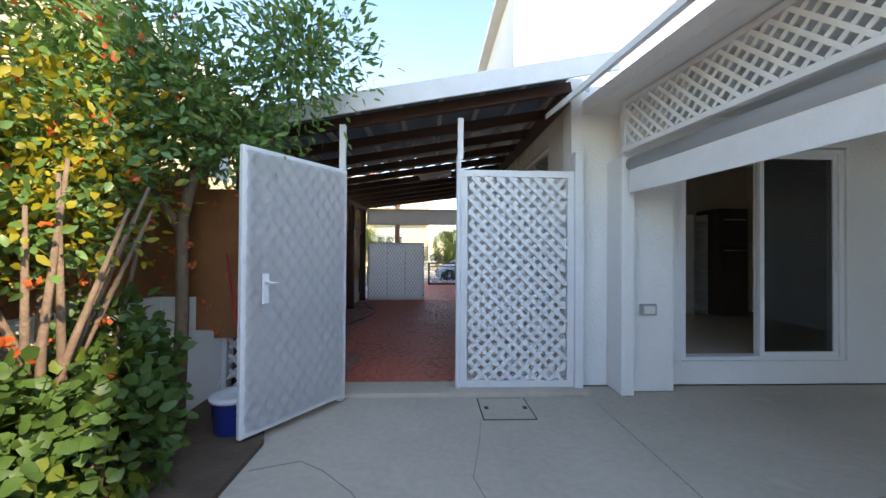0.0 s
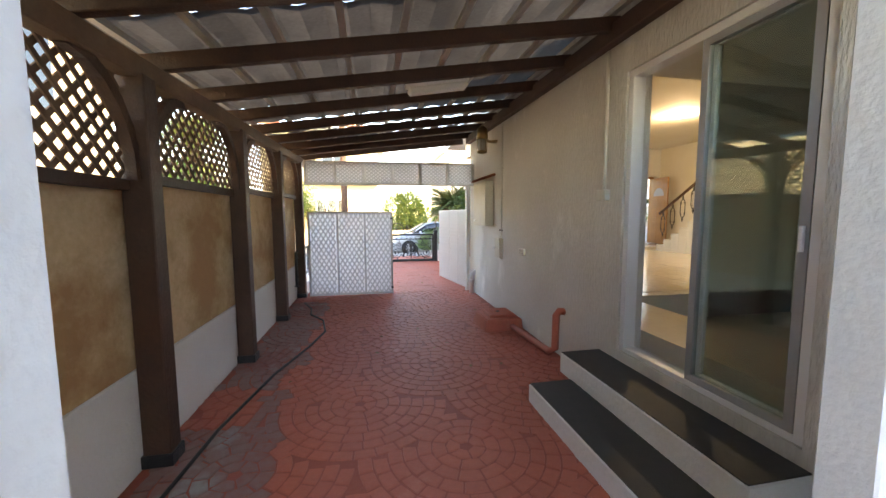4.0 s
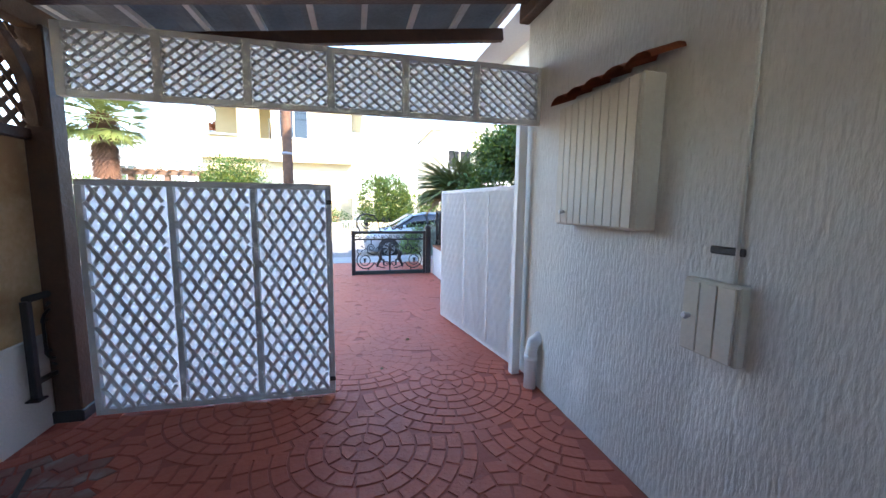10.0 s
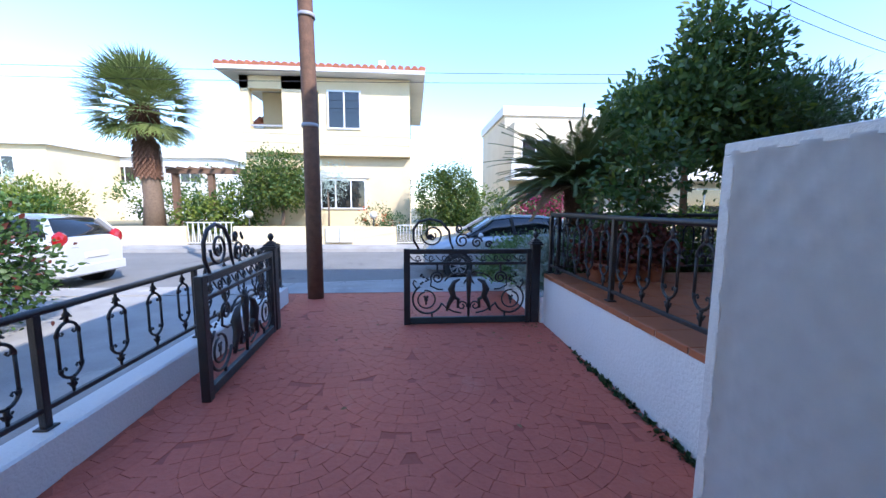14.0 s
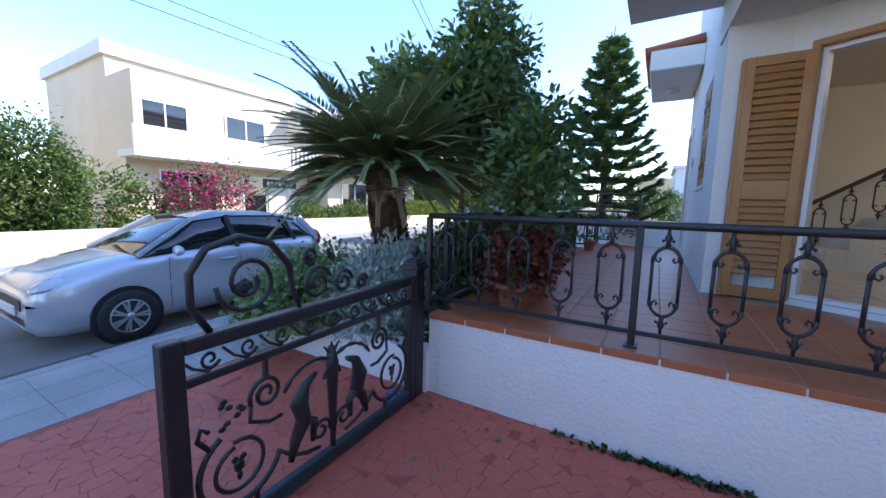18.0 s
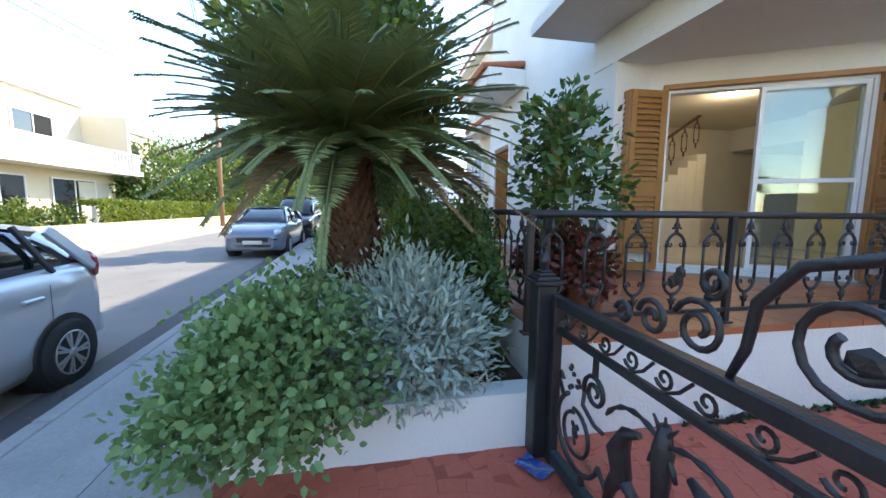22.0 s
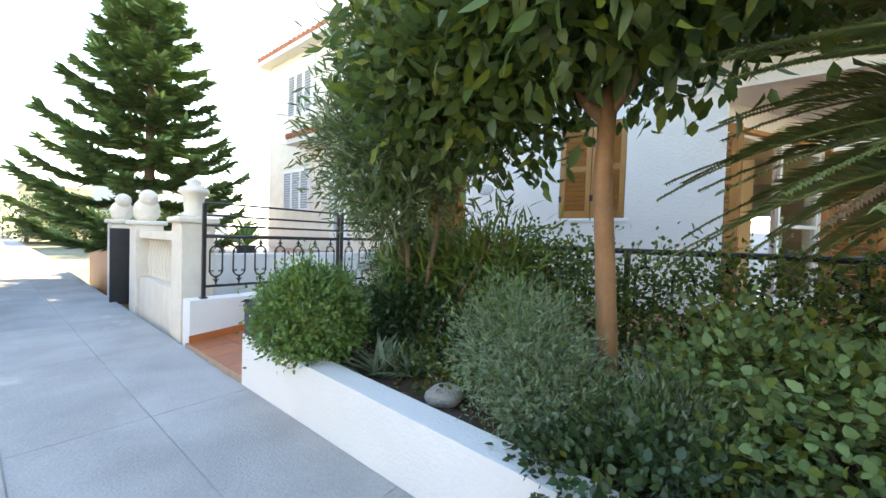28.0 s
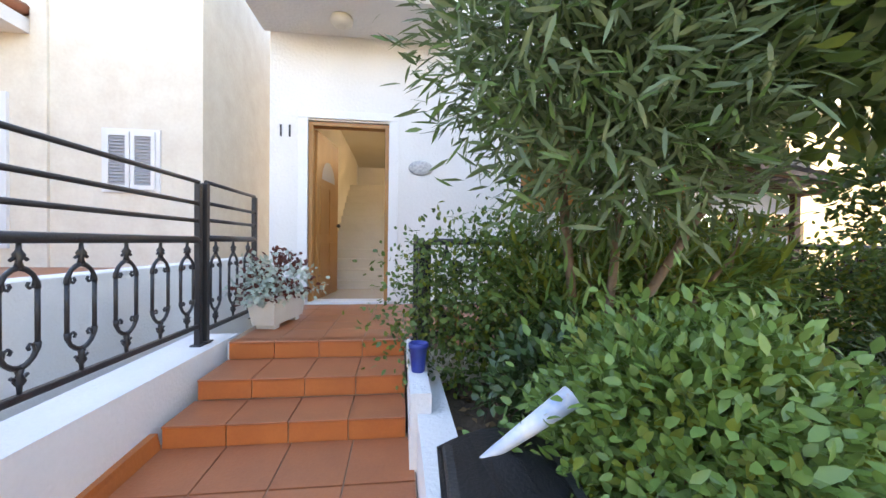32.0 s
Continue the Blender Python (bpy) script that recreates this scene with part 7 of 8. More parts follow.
        bmesh.ops.create_icosphere(bm, subdivisions=2, radius=0.1, matrix=Matrix.Translation((1.38 * k, s * 0.93, 1.04)) @ Matrix.Diagonal((0.6, 1.0, 0.7, 1)))
        part("mirror", bm, body, c)
        for x in (1.3, 2.3, 3.25):
            bm = bmesh.new()
            box(bm, x * k, s * 0.838 - 0.004, 0.32, x * k + 0.008, s * 0.846 + 0.004, 0.95)
            part("door_seam", bm, M_TRIM, bp)
        for x in (2.0, 2.95):
            bm = bmesh.new()
            box(bm, x * k, s * 0.85 - 0.018, 0.84, x * k + 0.2, s * 0.85 + 0.018, 0.875, bevel=0.01)
            part("door_handle", bm, body, bp)
        bm = bmesh.new()
        bmesh.ops.create_icosphere(bm, subdivisions=2, radius=0.2, matrix=Matrix.Translation((0.27 * k, s * 0.62, 0.76)) @ Matrix.Rotation(radians(-14), 4, "Y") @ Matrix.Diagonal((1.25, 0.75, 0.42, 1)))
        part("headlight", bm, M_LAMP, c)
        bm = bmesh.new()
        bmesh.ops.create_icosphere(bm, subdivisions=2, radius=0.2, matrix=Matrix.Translation((3.99 * k, s * 0.64, 1.02)) @ Matrix.Diagonal((0.5, 0.75, 0.85, 1)))
        part("tail_light", bm, M_TAIL, c)
        for x in (0.82, 3.38):
            bm = bmesh.new()
            tube(bm, [(x * k, s * 0.6, 0.31), (x * k, s * 0.852, 0.31)], 0.355, 26)
            part("wheel_arch", bm, M_TRIM, c)
            bm = bmesh.new()
            lathe(bm, [(0.2, -0.1), (0.285, -0.1), (0.303, -0.06), (0.305, 0.06), (0.285, 0.1), (0.2, 0.09)], 26)
            bmesh.ops.transform(bm, matrix=Matrix.Translation((x * k, s * 0.79, 0.305)) @ Matrix.Rotation(radians(-90 * s), 4, "X"), verts=bm.verts)
            wh = part("tyre", bm, M_TYRE, c)
            bm = bmesh.new()
            lathe(bm, [(0.2, 0.05), (0.2, 0.095), (0.185, 0.095), (0.17, 0.055), (0.02, 0.05)], 22)
            for q in range(7):
                a = q * 2 * math.pi / 7
                for da in (-0.13, 0.13):
                    bar(bm, (0.03 * math.cos(a), 0.03 * math.sin(a), 0.082), (0.19 * math.cos(a + da), 0.19 * math.sin(a + da), 0.088), 0.026, 0.02, up=(0, 0, 1))
            lathe(bm, [(0.045, 0.06), (0.04, 0.1), (0.01, 0.102)], 12)
            bmesh.ops.transform(bm, matrix=Matrix.Translation((x * k, s * 0.79, 0.305)) @ Matrix.Rotation(radians(-90 * s), 4, "X"), verts=bm.verts)
            part("rim", bm, M_RIM, wh, "silver spoked rim")
    for nm, b, mt, lb in (("grille", (-0.012, -0.42, 0.46, 0.05, 0.42, 0.6), M_TRIM, ""), ("intake", (-0.0, -0.5, 0.3, 0.06, 0.5, 0.4), M_TRIM, ""), ("number_plate", (-0.03, -0.26, 0.4, 0.0, 0.26, 0.51), M_PLAST, "blank plate"), ("number_plate", (4.08, -0.26, 0.62, 4.125, 0.26, 0.74), M_PLAST, "blank plate"), ("rear_bumper", (4.0, -0.7, 0.3, 4.13, 0.7, 0.5), body, "")):
        bm = bmesh.new()
        box(bm, b[0] * k, b[1], b[2], b[3] * k if b[3] > 1 else b[3], b[4], b[5], bevel=0.012)
        part(nm, bm, mt, c, lb)
    return c


P_SILVER = paint("silver_blue_car_paint", (0.5, 0.53, 0.57))
RD = -0.12
car("silver-blue hatchback parked along the kerb", pose(-1.27, 17.4, RD, 0, 0, 1), P_SILVER, L=3.85)
car("grey-blue hatchback parked further up the street", pose(9.5, 17.3, RD + rise(11), 0, 0, 1), paint("grey_blue_car_paint", (0.16, 0.19, 0.25)))
car("black people carrier parked behind the hatchback", pose(14.2, 17.2, RD + rise(16), 0, 0, 0), paint("black_car_paint", (0.015, 0.016, 0.018)), L=4.7, h=1.72, van=1)
car("white hatchback parked at the neighbouring kerb", pose(-12.1, 16.35, RD, 0, 0, -2), paint("white_car_paint", (0.75, 0.76, 0.77)), L=3.9)


# ---- houses ----
def shuttered(parent, x, y, z, w, h, side=1, slats=15):
    """A window on a wall facing +y or -y: louvred leaves in a frame."""
    bm = bmesh.new()
    box(bm, x - 0.05, y - 0.04, z - 0.05, x + w + 0.05, y + 0.04, z + h + 0.05)
    wn = part("window", bm, M_ALU, parent)
    n = 3 if w > 1.2 else 2
    for i in range(n):
        a, b = x + w * i / n + 0.07, x + w * (i + 1) / n - 0.07
        bm = bmesh.new()
        for xa, za, xb, zb_ in ((a - 0.06, z, a, z + h), (b, z, b + 0.06, z + h), (a, z, b, z + 0.07), (a, z + h - 0.07, b, z + h)):
            box(bm, xa, y + side * 0.04, za, xb, y + side * 0.075, zb_)
        part("shutter_frame", bm, M_ALU, wn)
        for q in range(slats):
            bm = bmesh.new()
            zc = z + 0.07 + (h - 0.14) * (q + 0.5) / slats
            bar(bm, (a, y + side * 0.055, zc), (b, y + side * 0.055, zc), 0.012, h / slats * 0.8, up=(0, -side * 0.5, 1))
            part("slat", bm, M_ALU_GREY, wn)


def glazed(parent, x, y, z, w, h, side=-1, bars=2):
    t = 0.07
    bm = bmesh.new()
    box(bm, x + t, y - 0.01, z + t, x + w - t, y + 0.01, z + h - t)
    wn = part("window", bm, M_CARGLASS, parent, "dark reflecting window")
    rim = [(x, z, x + w, z + t, 0.05), (x, z + h - t, x + w, z + h, 0.05), (x, z + t, x + t, z + h - t, 0.05), (x + w - t, z + t, x + w, z + h - t, 0.05)]
    rim += [(x + w * i / bars - 0.03, z + t, x + w * i / bars + 0.03, z + h - t, 0.04) for i in range(1, bars)]
    for xa, za, xb, zb_, d in rim:
        bm = bmesh.new()
        box(bm, xa, y - d, za, xb, y + d, zb_)
        part("frame_bar", bm, M_ALU, wn)


def roof_tiles(parent, x0, x1, y0, y1, z, rise_, over, mat=None):
    """A low hipped tile roof with ribbed courses and a white fascia."""
    bm = bmesh.new()
    xa, xb, ya, yb = x0 - over, x1 + over, y0 - over, y1 + over
    box(bm, xa, ya, z - 0.16, xb, yb, z)
    part("fascia", bm, M_STUCCO, parent)
    bm = bmesh.new()
    n = int((xb - xa) / 0.3)
    ym = (ya + yb) / 2
    inset = min((yb - ya) / 2, (xb - xa) / 2) * 0.98
    for i in range(n):
        xl, xr = xa + (xb - xa) * i / n, xa + (xb - xa) * (i + 1) / n
        xm = (xl + xr) / 2
        f = min(1, (xm - xa) / inset, (xb - xm) / inset)
        for s in (ya, yb):
            ridge = s + (ym - s) * f
            tube(bm, [(xm, s, z + 0.05), (xm, ridge, z + 0.05 + rise_ * f)], 0.15, 6)
    m_ = int((yb - ya) / 0.3)
    for i in range(m_):
        yl = ya + (yb - ya) * (i + 0.5) / m_
        f = min(1, (yl - ya) / inset, (yb - yl) / inset)
        for s, d in ((xa, 1), (xb, -1)):
            tube(bm, [(s, yl, z + 0.05), (s + d * inset * f, yl, z + 0.05 + rise_ * f)], 0.15, 6)
    tagged(part("roof_tiles", bm, M_ROOF_TILE, parent, "red clay barrel tiles"), kind="stuff")


def block(parent, name, mat, *boxes, label=""):
    for b in boxes:
        bm = bmesh.new()
        box(bm, *b)
        part(name, bm, mat, parent, label)


# cream house across the street
oh = thing("house", "cream two-storey house with tiled roof across the street", "house", pose(-7.4, 25.7, 0.3))
X = lambda u: -1.7 - (742 - u) * 0.02713 + 7.4
Z = lambda v: 8.05 - (v - 130) * 0.02727 - 0.3
block(oh, "wall", M_CREAM, (X(463), 0.3, 0, X(742), 9, Z(278)), (X(590), 0.02, Z(278), X(742), 9, Z(155)), (X(463), 2.6, Z(278), X(590), 9, Z(155)),
      (X(463), 0.02, Z(278), X(590), 0.3, Z(240)), (X(463), 0.02, Z(240), X(477), 0.4, Z(155)), (X(530), 0.02, Z(240), X(567), 0.4, Z(155)), (X(463), 0.02, Z(175), X(590), 0.4, Z(155)))
block(oh, "ledge", M_CREAM, (X(585), -0.12, Z(278) - 0.12, X(743), 0.3, Z(278)))
block(oh, "wing", M_CREAM, (X(432), 4, 0, X(463), 12, Z(212)))
roof_tiles(oh, X(463), X(742), 0.0, 9, Z(148), 0.9, 0.7)
roof_tiles(oh, X(432), X(463) - 0.1, 4, 12, Z(206), 0.6, 0.3)
block(oh, "chimney", M_STUCCO, (X(681), 3, Z(148), X(694), 3.4, Z(84)))
glazed(oh, X(604), 0.0, Z(238), X(660) - X(604), Z(175) - Z(238))
glazed(oh, X(586), 0.28, Z(372), X(665) - X(586), Z(320) - Z(372), bars=3)
block(oh, "lintel", M_STUCCO, (X(582), 0.2, Z(318), X(672), 0.29, Z(306)))
glazed(oh, X(567), 2.58, Z(240), 0.7, 1.6, bars=1)
for yy, zz in ((2.0, 4.8), (2.0, 1.2), (5.0, 1.4)):
    block(oh, "side_window", M_CARGLASS, (X(742) - 0.02, yy, zz, X(742) + 0.03, yy + 1.0, zz + 1.5))
block(oh, "balcony_rail", M_ALU_GREY, (X(477), 0.1, Z(235), X(530), 0.16, Z(232)))
pg = thing("pergola", "timber pergola beside the cream house", "pergola", pose(-11.0, 26.3, 0.3))
for x in (-1.6, 0.0, 1.6):
    block(pg, "post", M_BROWN_LIGHT, (x - 0.12, -0.12, 0, x + 0.12, 0.12, 2.75))
block(pg, "beam", M_BROWN_LIGHT, (-1.9, -0.2, 2.75, 1.9, 0.05, 2.95))
for i in range(8):
    block(pg, "rafter", M_BROWN_LIGHT, (-1.8 + 0.5 * i, -0.4, 2.95, -1.7 + 0.5 * i, 2.5, 3.05))
# boundary wall across the street
solid("wall_far", blocks((-8.87, 23.55, -0.2, -2.26, 23.7, 0.75), (-40, 23.55, -0.2, -10.7, 23.7, 0.75), (-0.9, 23.55, -0.2, 3.4, 23.7, 0.75), (5.0, 23.55, -0.2, 60, 23.7, 0.85)), M_CREAM, "low cream garden wall along the far pavement", "wall")
fgt = thing("garden_gate", "white metal garden gate across the street", "gate", pose(-10.7, 23.62, 0.0) @ Matrix.Diagonal((0.83, 1, 1, 1)))
for i in range(16):
    bm = bmesh.new()
    bar(bm, (0.1 + 0.13 * i, 0, 0.05), (0.1 + 0.13 * i + (0.06 if i % 2 else -0.06), 0, 0.9), 0.03, 0.03)
    part("bar", bm, M_WHITE_WOOD, fgt)
block(fgt, "rail", M_WHITE_WOOD, (0, -0.02, 0.05, 2.2, 0.02, 0.09), (0, -0.02, 0.88, 2.2, 0.02, 0.92))
copy_thing(fgt, pose(-2.24, 23.62, 0.0) @ Matrix.Diagonal((0.6, 1, 0.9, 1)))
mtr = thing("meter_box", "white meter cabinet set in the far garden wall", "cabinet", pose(-4.6, 23.5, 0.1))
block(mtr, "door", M_PLAST, (-0.55, -0.05, 0, -0.01, 0.06, 0.62), (0.01, -0.05, 0, 0.55, 0.06, 0.62))
for x in (-8.4, -3.25):
    gl = thing("globe_lamp", "white globe garden lamp on a short post", "lamp", pose(x, 24.0, 0.35))
    bm = bmesh.new()
    tube(bm, [(0, 0, 0), (0, 0, 0.75)], 0.03, 8)
    part("post", bm, M_IRON, gl)
    bm = bmesh.new()
    bmesh.ops.create_icosphere(bm, subdivisions=3, radius=0.16, matrix=Matrix.Translation((0, 0, 0.88)))
    part("globe", bm, M_PLAST, gl)


def terrace_house(label, x, y, w, h=6.6, seed=0):
    t = thing("house", label, "house", pose(x, y, 0.3), "white houses across the street")
    block(t, "wall", M_PALE_CREAM, (0, 0, 0, w, 8, 3.0), (0, 1.2, 3.0, w, 8, h), (0, -0.9, 3.0, 0.25, 1.2, h - 0.8), (w - 0.25, -0.9, 3.0, w, 1.2, h - 0.4))
    block(t, "balcony", M_STUCCO, (-0.2, -1.3, 2.75, w + 0.2, 0.1, 3.0), (-0.2, -1.3, 3.0, w - 2.2, -1.15, 3.85))
    block(t, "parapet", M_STUCCO, (-0.15, 1.05, h, w + 0.15, 8.1, h + 0.5))
    for i in range(9):
        block(t, "rail_bar", M_STUCCO, (w - 2.1 + 0.25 * i, -1.26, 3.0, w - 2.02 + 0.25 * i, -1.18, 3.8))
    block(t, "rail_top", M_STUCCO, (w - 2.2, -1.3, 3.8, w + 0.2, -1.15, 3.88))
    for xx, ww in ((1.0, 2.2), (4.4, 2.6)):
        if xx + ww < w:
            glazed(t, xx, -0.02, 0.2, ww, 2.2, bars=2)
            glazed(t, xx, 1.18, 3.2, ww * 0.8, 2.1, bars=2)
    block(t, "roller_door", M_BOX, (w - 2.6, -0.06, 0.1, w - 0.4, 0.0, 2.3))
    return t


terrace_house("white house with long balcony across the street", 3.8, 28.5, 8.2)
terrace_house("white house with stepped balcony further along the street", 12.6, 27.5, 8.5, 6.2)
terrace_house("pale house at the far end of the row", 21.0, 28.5, 8.5, 6.0)
sg = thing("shop_sign", "dark sign board with pale lettering over a doorway", "sign", pose(9.3, 28.42, 2.2))
block(sg, "board", M_SLATE, (0, 0, 0, 1.9, 0.06, 0.42))
block(sg, "lettering", M_PLAST, *[(0.15 + 0.22 * i, -0.01, 0.12, 0.3 + 0.22 * i, 0.0, 0.3) for i in range(7)])
# far pitched cottage roofs closing the street
for i, (x, y) in enumerate(((-30, 34), (-22, 40), (40, 30), (55, 22), (60, 6), (45, 2))):
    t = thing("house", "plain pale house in the distance", "house", pose(x, y, 0.2), "distant houses")
    block(t, "wall", M_STUCCO if i % 2 else M_CREAM, (-5, 0, 0, 5, 8, 5.2))
    block(t, "roof", M_STUCCO, (-5.3, -0.3, 5.2, 5.3, 8.3, 5.5))
    for xx in (-3.5, 1.5):
        glazed(t, xx, -0.02, 3.2, 1.6, 1.3)

# house next door beyond the ramp
nh = thing("house", "cream stone-faced neighbouring house with louvred shutters", "house", pose(12.0, 8.8, 0))
NX = lambda v: v - 12.0
block(nh, "wall", M_STONEWASH, (NX(9.6), -7, 0, NX(18.0), -0.0, 8.5), (NX(12.04) - 0.12, -0.0, 0, NX(12.04) + 0.12, 0.05, 8.45))
shuttered(nh, NX(14.85), 0.0, 2.45, 1.85, 1.55)
shuttered(nh, NX(10.3), 0.0, 2.3, 0.78, 0.95)
shuttered(nh, NX(14.8), 0.0, 6.05, 1.7, 1.65)
block(nh, "door", M_ALU, (NX(12.5), 0.0, 1.3, NX(13.5), 0.05, 3.8))
block(nh, "door_glass", M_ALU_GREY, (NX(12.75), 0.05, 1.7, NX(12.9), 0.06, 3.5), (NX(13.1), 0.05, 1.7, NX(13.25), 0.06, 3.5))
block(nh, "canopy", M_STUCCO, (NX(12.2), 0.0, 4.75, NX(15.3), 0.75, 4.98))
bm = bmesh.new()
for i in range(14):
    tube(bm, [(NX(12.25) + 0.22 * i, 0.02, 5.12), (NX(12.25) + 0.22 * i, 0.82, 5.0)], 0.1, 6)
part("canopy_tiles", bm, M_ROOF_TILE, nh, "red clay canopy tiles")
roof_tiles(nh, NX(9.6), NX(18.0), -7, 0.0, 8.6, 1.0, 0.4)
wr_ = thing("door_wreath", "dried wreath hanging on the neighbouring door", "wreath", pose(12.95, 8.87, 3.0))
bm = bmesh.new()
tube(bm, [(0.16 * math.cos(a), 0, 0.16 * math.sin(a)) for a in np.linspace(0, 6.28, 18)], 0.05, 6)
part("ring", bm, L_DRY, wr_)
solid("wall_neighbour", blocks((8.75, 8.8, -0.2, 8.95, 14.4, 1.2), bevel=0.01), M_WHITE_WALL, "white rendered wall of the neighbouring terrace", "wall")
solid("terrace_neighbour", blocks((8.95, 8.8, -0.2, 18.0, 14.3, 1.0)), M_TERRA, "tiled terrace of the neighbouring house", "floor")


tp = thing("potted_palm", "small green palm in a dark pot on the neighbouring terrace", "plant", pose(9.3, 13.4, 1.0))
bm = bmesh.new()
lathe(bm, [(0.1, 0), (0.11, 0.02), (0.16, 0.3), (0.17, 0.32), (0.14, 0.32), (0.02, 0.3)], 16)
part("pot", bm, M_SLATE, tp)
_r = np.random.default_rng(12)
_a, _e = _r.uniform(0, 6.28, 40), _r.uniform(0.4, 1.4, 40)
tagged(part("frond_blade", leaf_mesh("frond_blade", np.tile([0, 0, 0.3], (40, 1)), np.stack([np.cos(_a) * np.cos(_e), np.sin(_a) * np.cos(_e), np.sin(_e)], 1), np.tile([0, 0, 1.0], (40, 1)) + _r.normal(0, 0.2, (40, 3)), 0.55, 0.06, L_FRESH, True, 0.2, 1.5), L_FRESH, tp), kind="stuff")


def pillar(x, y, h, label, lion=False):
    p = thing("gate_pillar", label, "pillar", pose(x, y, 0), "pavement pillars")
    bm = bmesh.new()
    box(bm, -0.2, -0.2, 0, 0.2, 0.2, h, bevel=0.012)
    part("shaft", bm, M_STONEWASH, p)
    bm = bmesh.new()
    box(bm, -0.25, -0.25, h, 0.25, 0.25, h + 0.08, bevel=0.02)
    part("cap", bm, M_STONEWASH, p)
    bm = bmesh.new()
    if lion:
        for q in ((0, 0, 0.2, 0.17, 0.2, 0.24), (-0.1, 0, 0.42, 0.13, 0.14, 0.15), (0.1, 0, 0.12, 0.2, 0.17, 0.13)):
            bmesh.ops.create_icosphere(bm, subdivisions=2, radius=1, matrix=Matrix.Translation((q[0], q[1], h + 0.06 + q[2])) @ Matrix.Diagonal((*q[3:], 1)))
    else:
        lathe(bm, [(0.14, h + 0.08), (0.16, h + 0.12), (0.11, h + 0.16), (0.13, h + 0.38), (0.19, h + 0.42), (0.17, h + 0.48), (0.08, h + 0.52), (0.09, h + 0.58), (0.03, h + 0.62)], 16)
    part("statue" if lion else "lantern_top", bm, M_STONEWASH, p, "weathered white stone ornament")
    return p


pillar(8.35, 14.5, 1.65, "pale stone pillar with lantern top beside the ramp")
pillar(10.7, 14.5, 1.62, "pale stone pillar with a plain statue by the pavement", True)
pillar(12.6, 14.5, 1.65, "pale stone pillar with a plain statue beyond the gate", True)
BAL = bmesh.new()
lathe(BAL, [(0.055, 0), (0.055, 0.05), (0.035, 0.08), (0.06, 0.2), (0.065, 0.28), (0.04, 0.45), (0.03, 0.55), (0.05, 0.6), (0.055, 0.65)], 12)
BAL = mesh_of("stone_baluster", BAL, M_STONEWASH)
bs = thing("stone_balustrade", "white cast stone balustrade along the pavement", "balustrade", pose(8.57, 14.5, 0) @ Matrix.Diagonal((0.48, 1, 1, 1)))
block(bs, "base", M_STONEWASH, (0, -0.14, -0.2, 4.0, 0.14, 0.72))
block(bs, "top_rail", M_STONEWASH, (0, -0.15, 1.4, 4.0, 0.15, 1.52))
for i in range(0, 22, 2):
    o = part("baluster", BAL, M_STONEWASH, bs)
    o.location = (0.12 + 0.178 * i, 0, 0.735)
ng = thing("metal_gate", "dark metal gate standing open by the pavement", "gate", pose(11.6, 14.5, 0.1))
block(ng, "panel", M_IRON, (0, 0, 0, 0.05, 0.35, 1.45))
# neighbouring house on the drive side, and an unseen block behind that shades the yard
hl = thing("house", "cream neighbouring house beyond the boundary wall", "house", pose(-12, 5, 0))
block(hl, "wall", M_CREAM, (-6, -4.5, 0, 4.2, 4.0, 6.0))
block(hl, "roof", M_STUCCO, (-6.4, -4.9, 6.0, 4.6, 4.4, 6.25))
for x in (-0.5, 2.0):
    glazed(hl, x, -4.52, 3.6, 1.4, 1.4)
block(hl, "side_window", M_CARGLASS, (4.19, -2, 3.6, 4.23, -0.6, 4.9), (4.19, 1, 3.6, 4.23, 2.4, 4.9))
# added sun blocker; its slanted side lets sun reach the left shrubs
hb = thing("house", "tall plain block added out of view to shade the yard", "house", pose(3, -12, 0))
bm = bmesh.new()
prism(bm, [(-0.6, 3.2), (6.4, -5.2), (14, -5.2), (14, 3.2)], 0, 14)
part("wall", bm, M_STUCCO, hb)
wall_between("wall_yard", (-4.3, -8.7), (9, -8.7), 0, 2.4, 0.2, M_STUCCO, [], "plain white wall closing the yard", "wall")

# ---- pole, wires ----
po = thing("utility_pole", "weathered wooden utility pole by the drive gate", "pole", pose(-3.24, 14.4, -0.02))
bm = bmesh.new()
tube(bm, [(0, 0, 0), (0.01, 0, 3), (-0.03, 0, 6), (-0.06, 0, 8.8)], [0.135, 0.125, 0.115, 0.1], 14)
part("shaft", bm, material("weathered_pole_timber", (0.19, 0.1, 0.06), 0.85, second=(0.1, 0.055, 0.035), scale=9, fine=60, bump=0.5, bump_scale=30), po)
for z in (2.9, 4.6):
    bm = bmesh.new()
    tube(bm, [(0, 0, z), (0, 0, z + 0.06)], 0.137, 14)
    part("band", bm, M_ALU_GREY, po, "metal band")
p2 = thing("utility_pole", "distant wooden utility pole across the street", "pole", pose(23, 23.0, 0))
bm = bmesh.new()
tube(bm, [(0, 0, 0), (0, 0, 8.0)], [0.14, 0.1], 10)
part("shaft", bm, M_BARK_ORANGE, p2)


def wire(a, b, sag):
    bm = bmesh.new()
    a, b = Vector(a), Vector(b)
    tube(bm, [a.lerp(b, i / 14) - Vector((0, 0, sag * 4 * (i / 14) * (1 - i / 14))) for i in range(15)], 0.011, 5)
    solid("overhead_wire", bm, M_SLATE, "thin black overhead wire between poles", "wire", "thing", group="overhead wires")


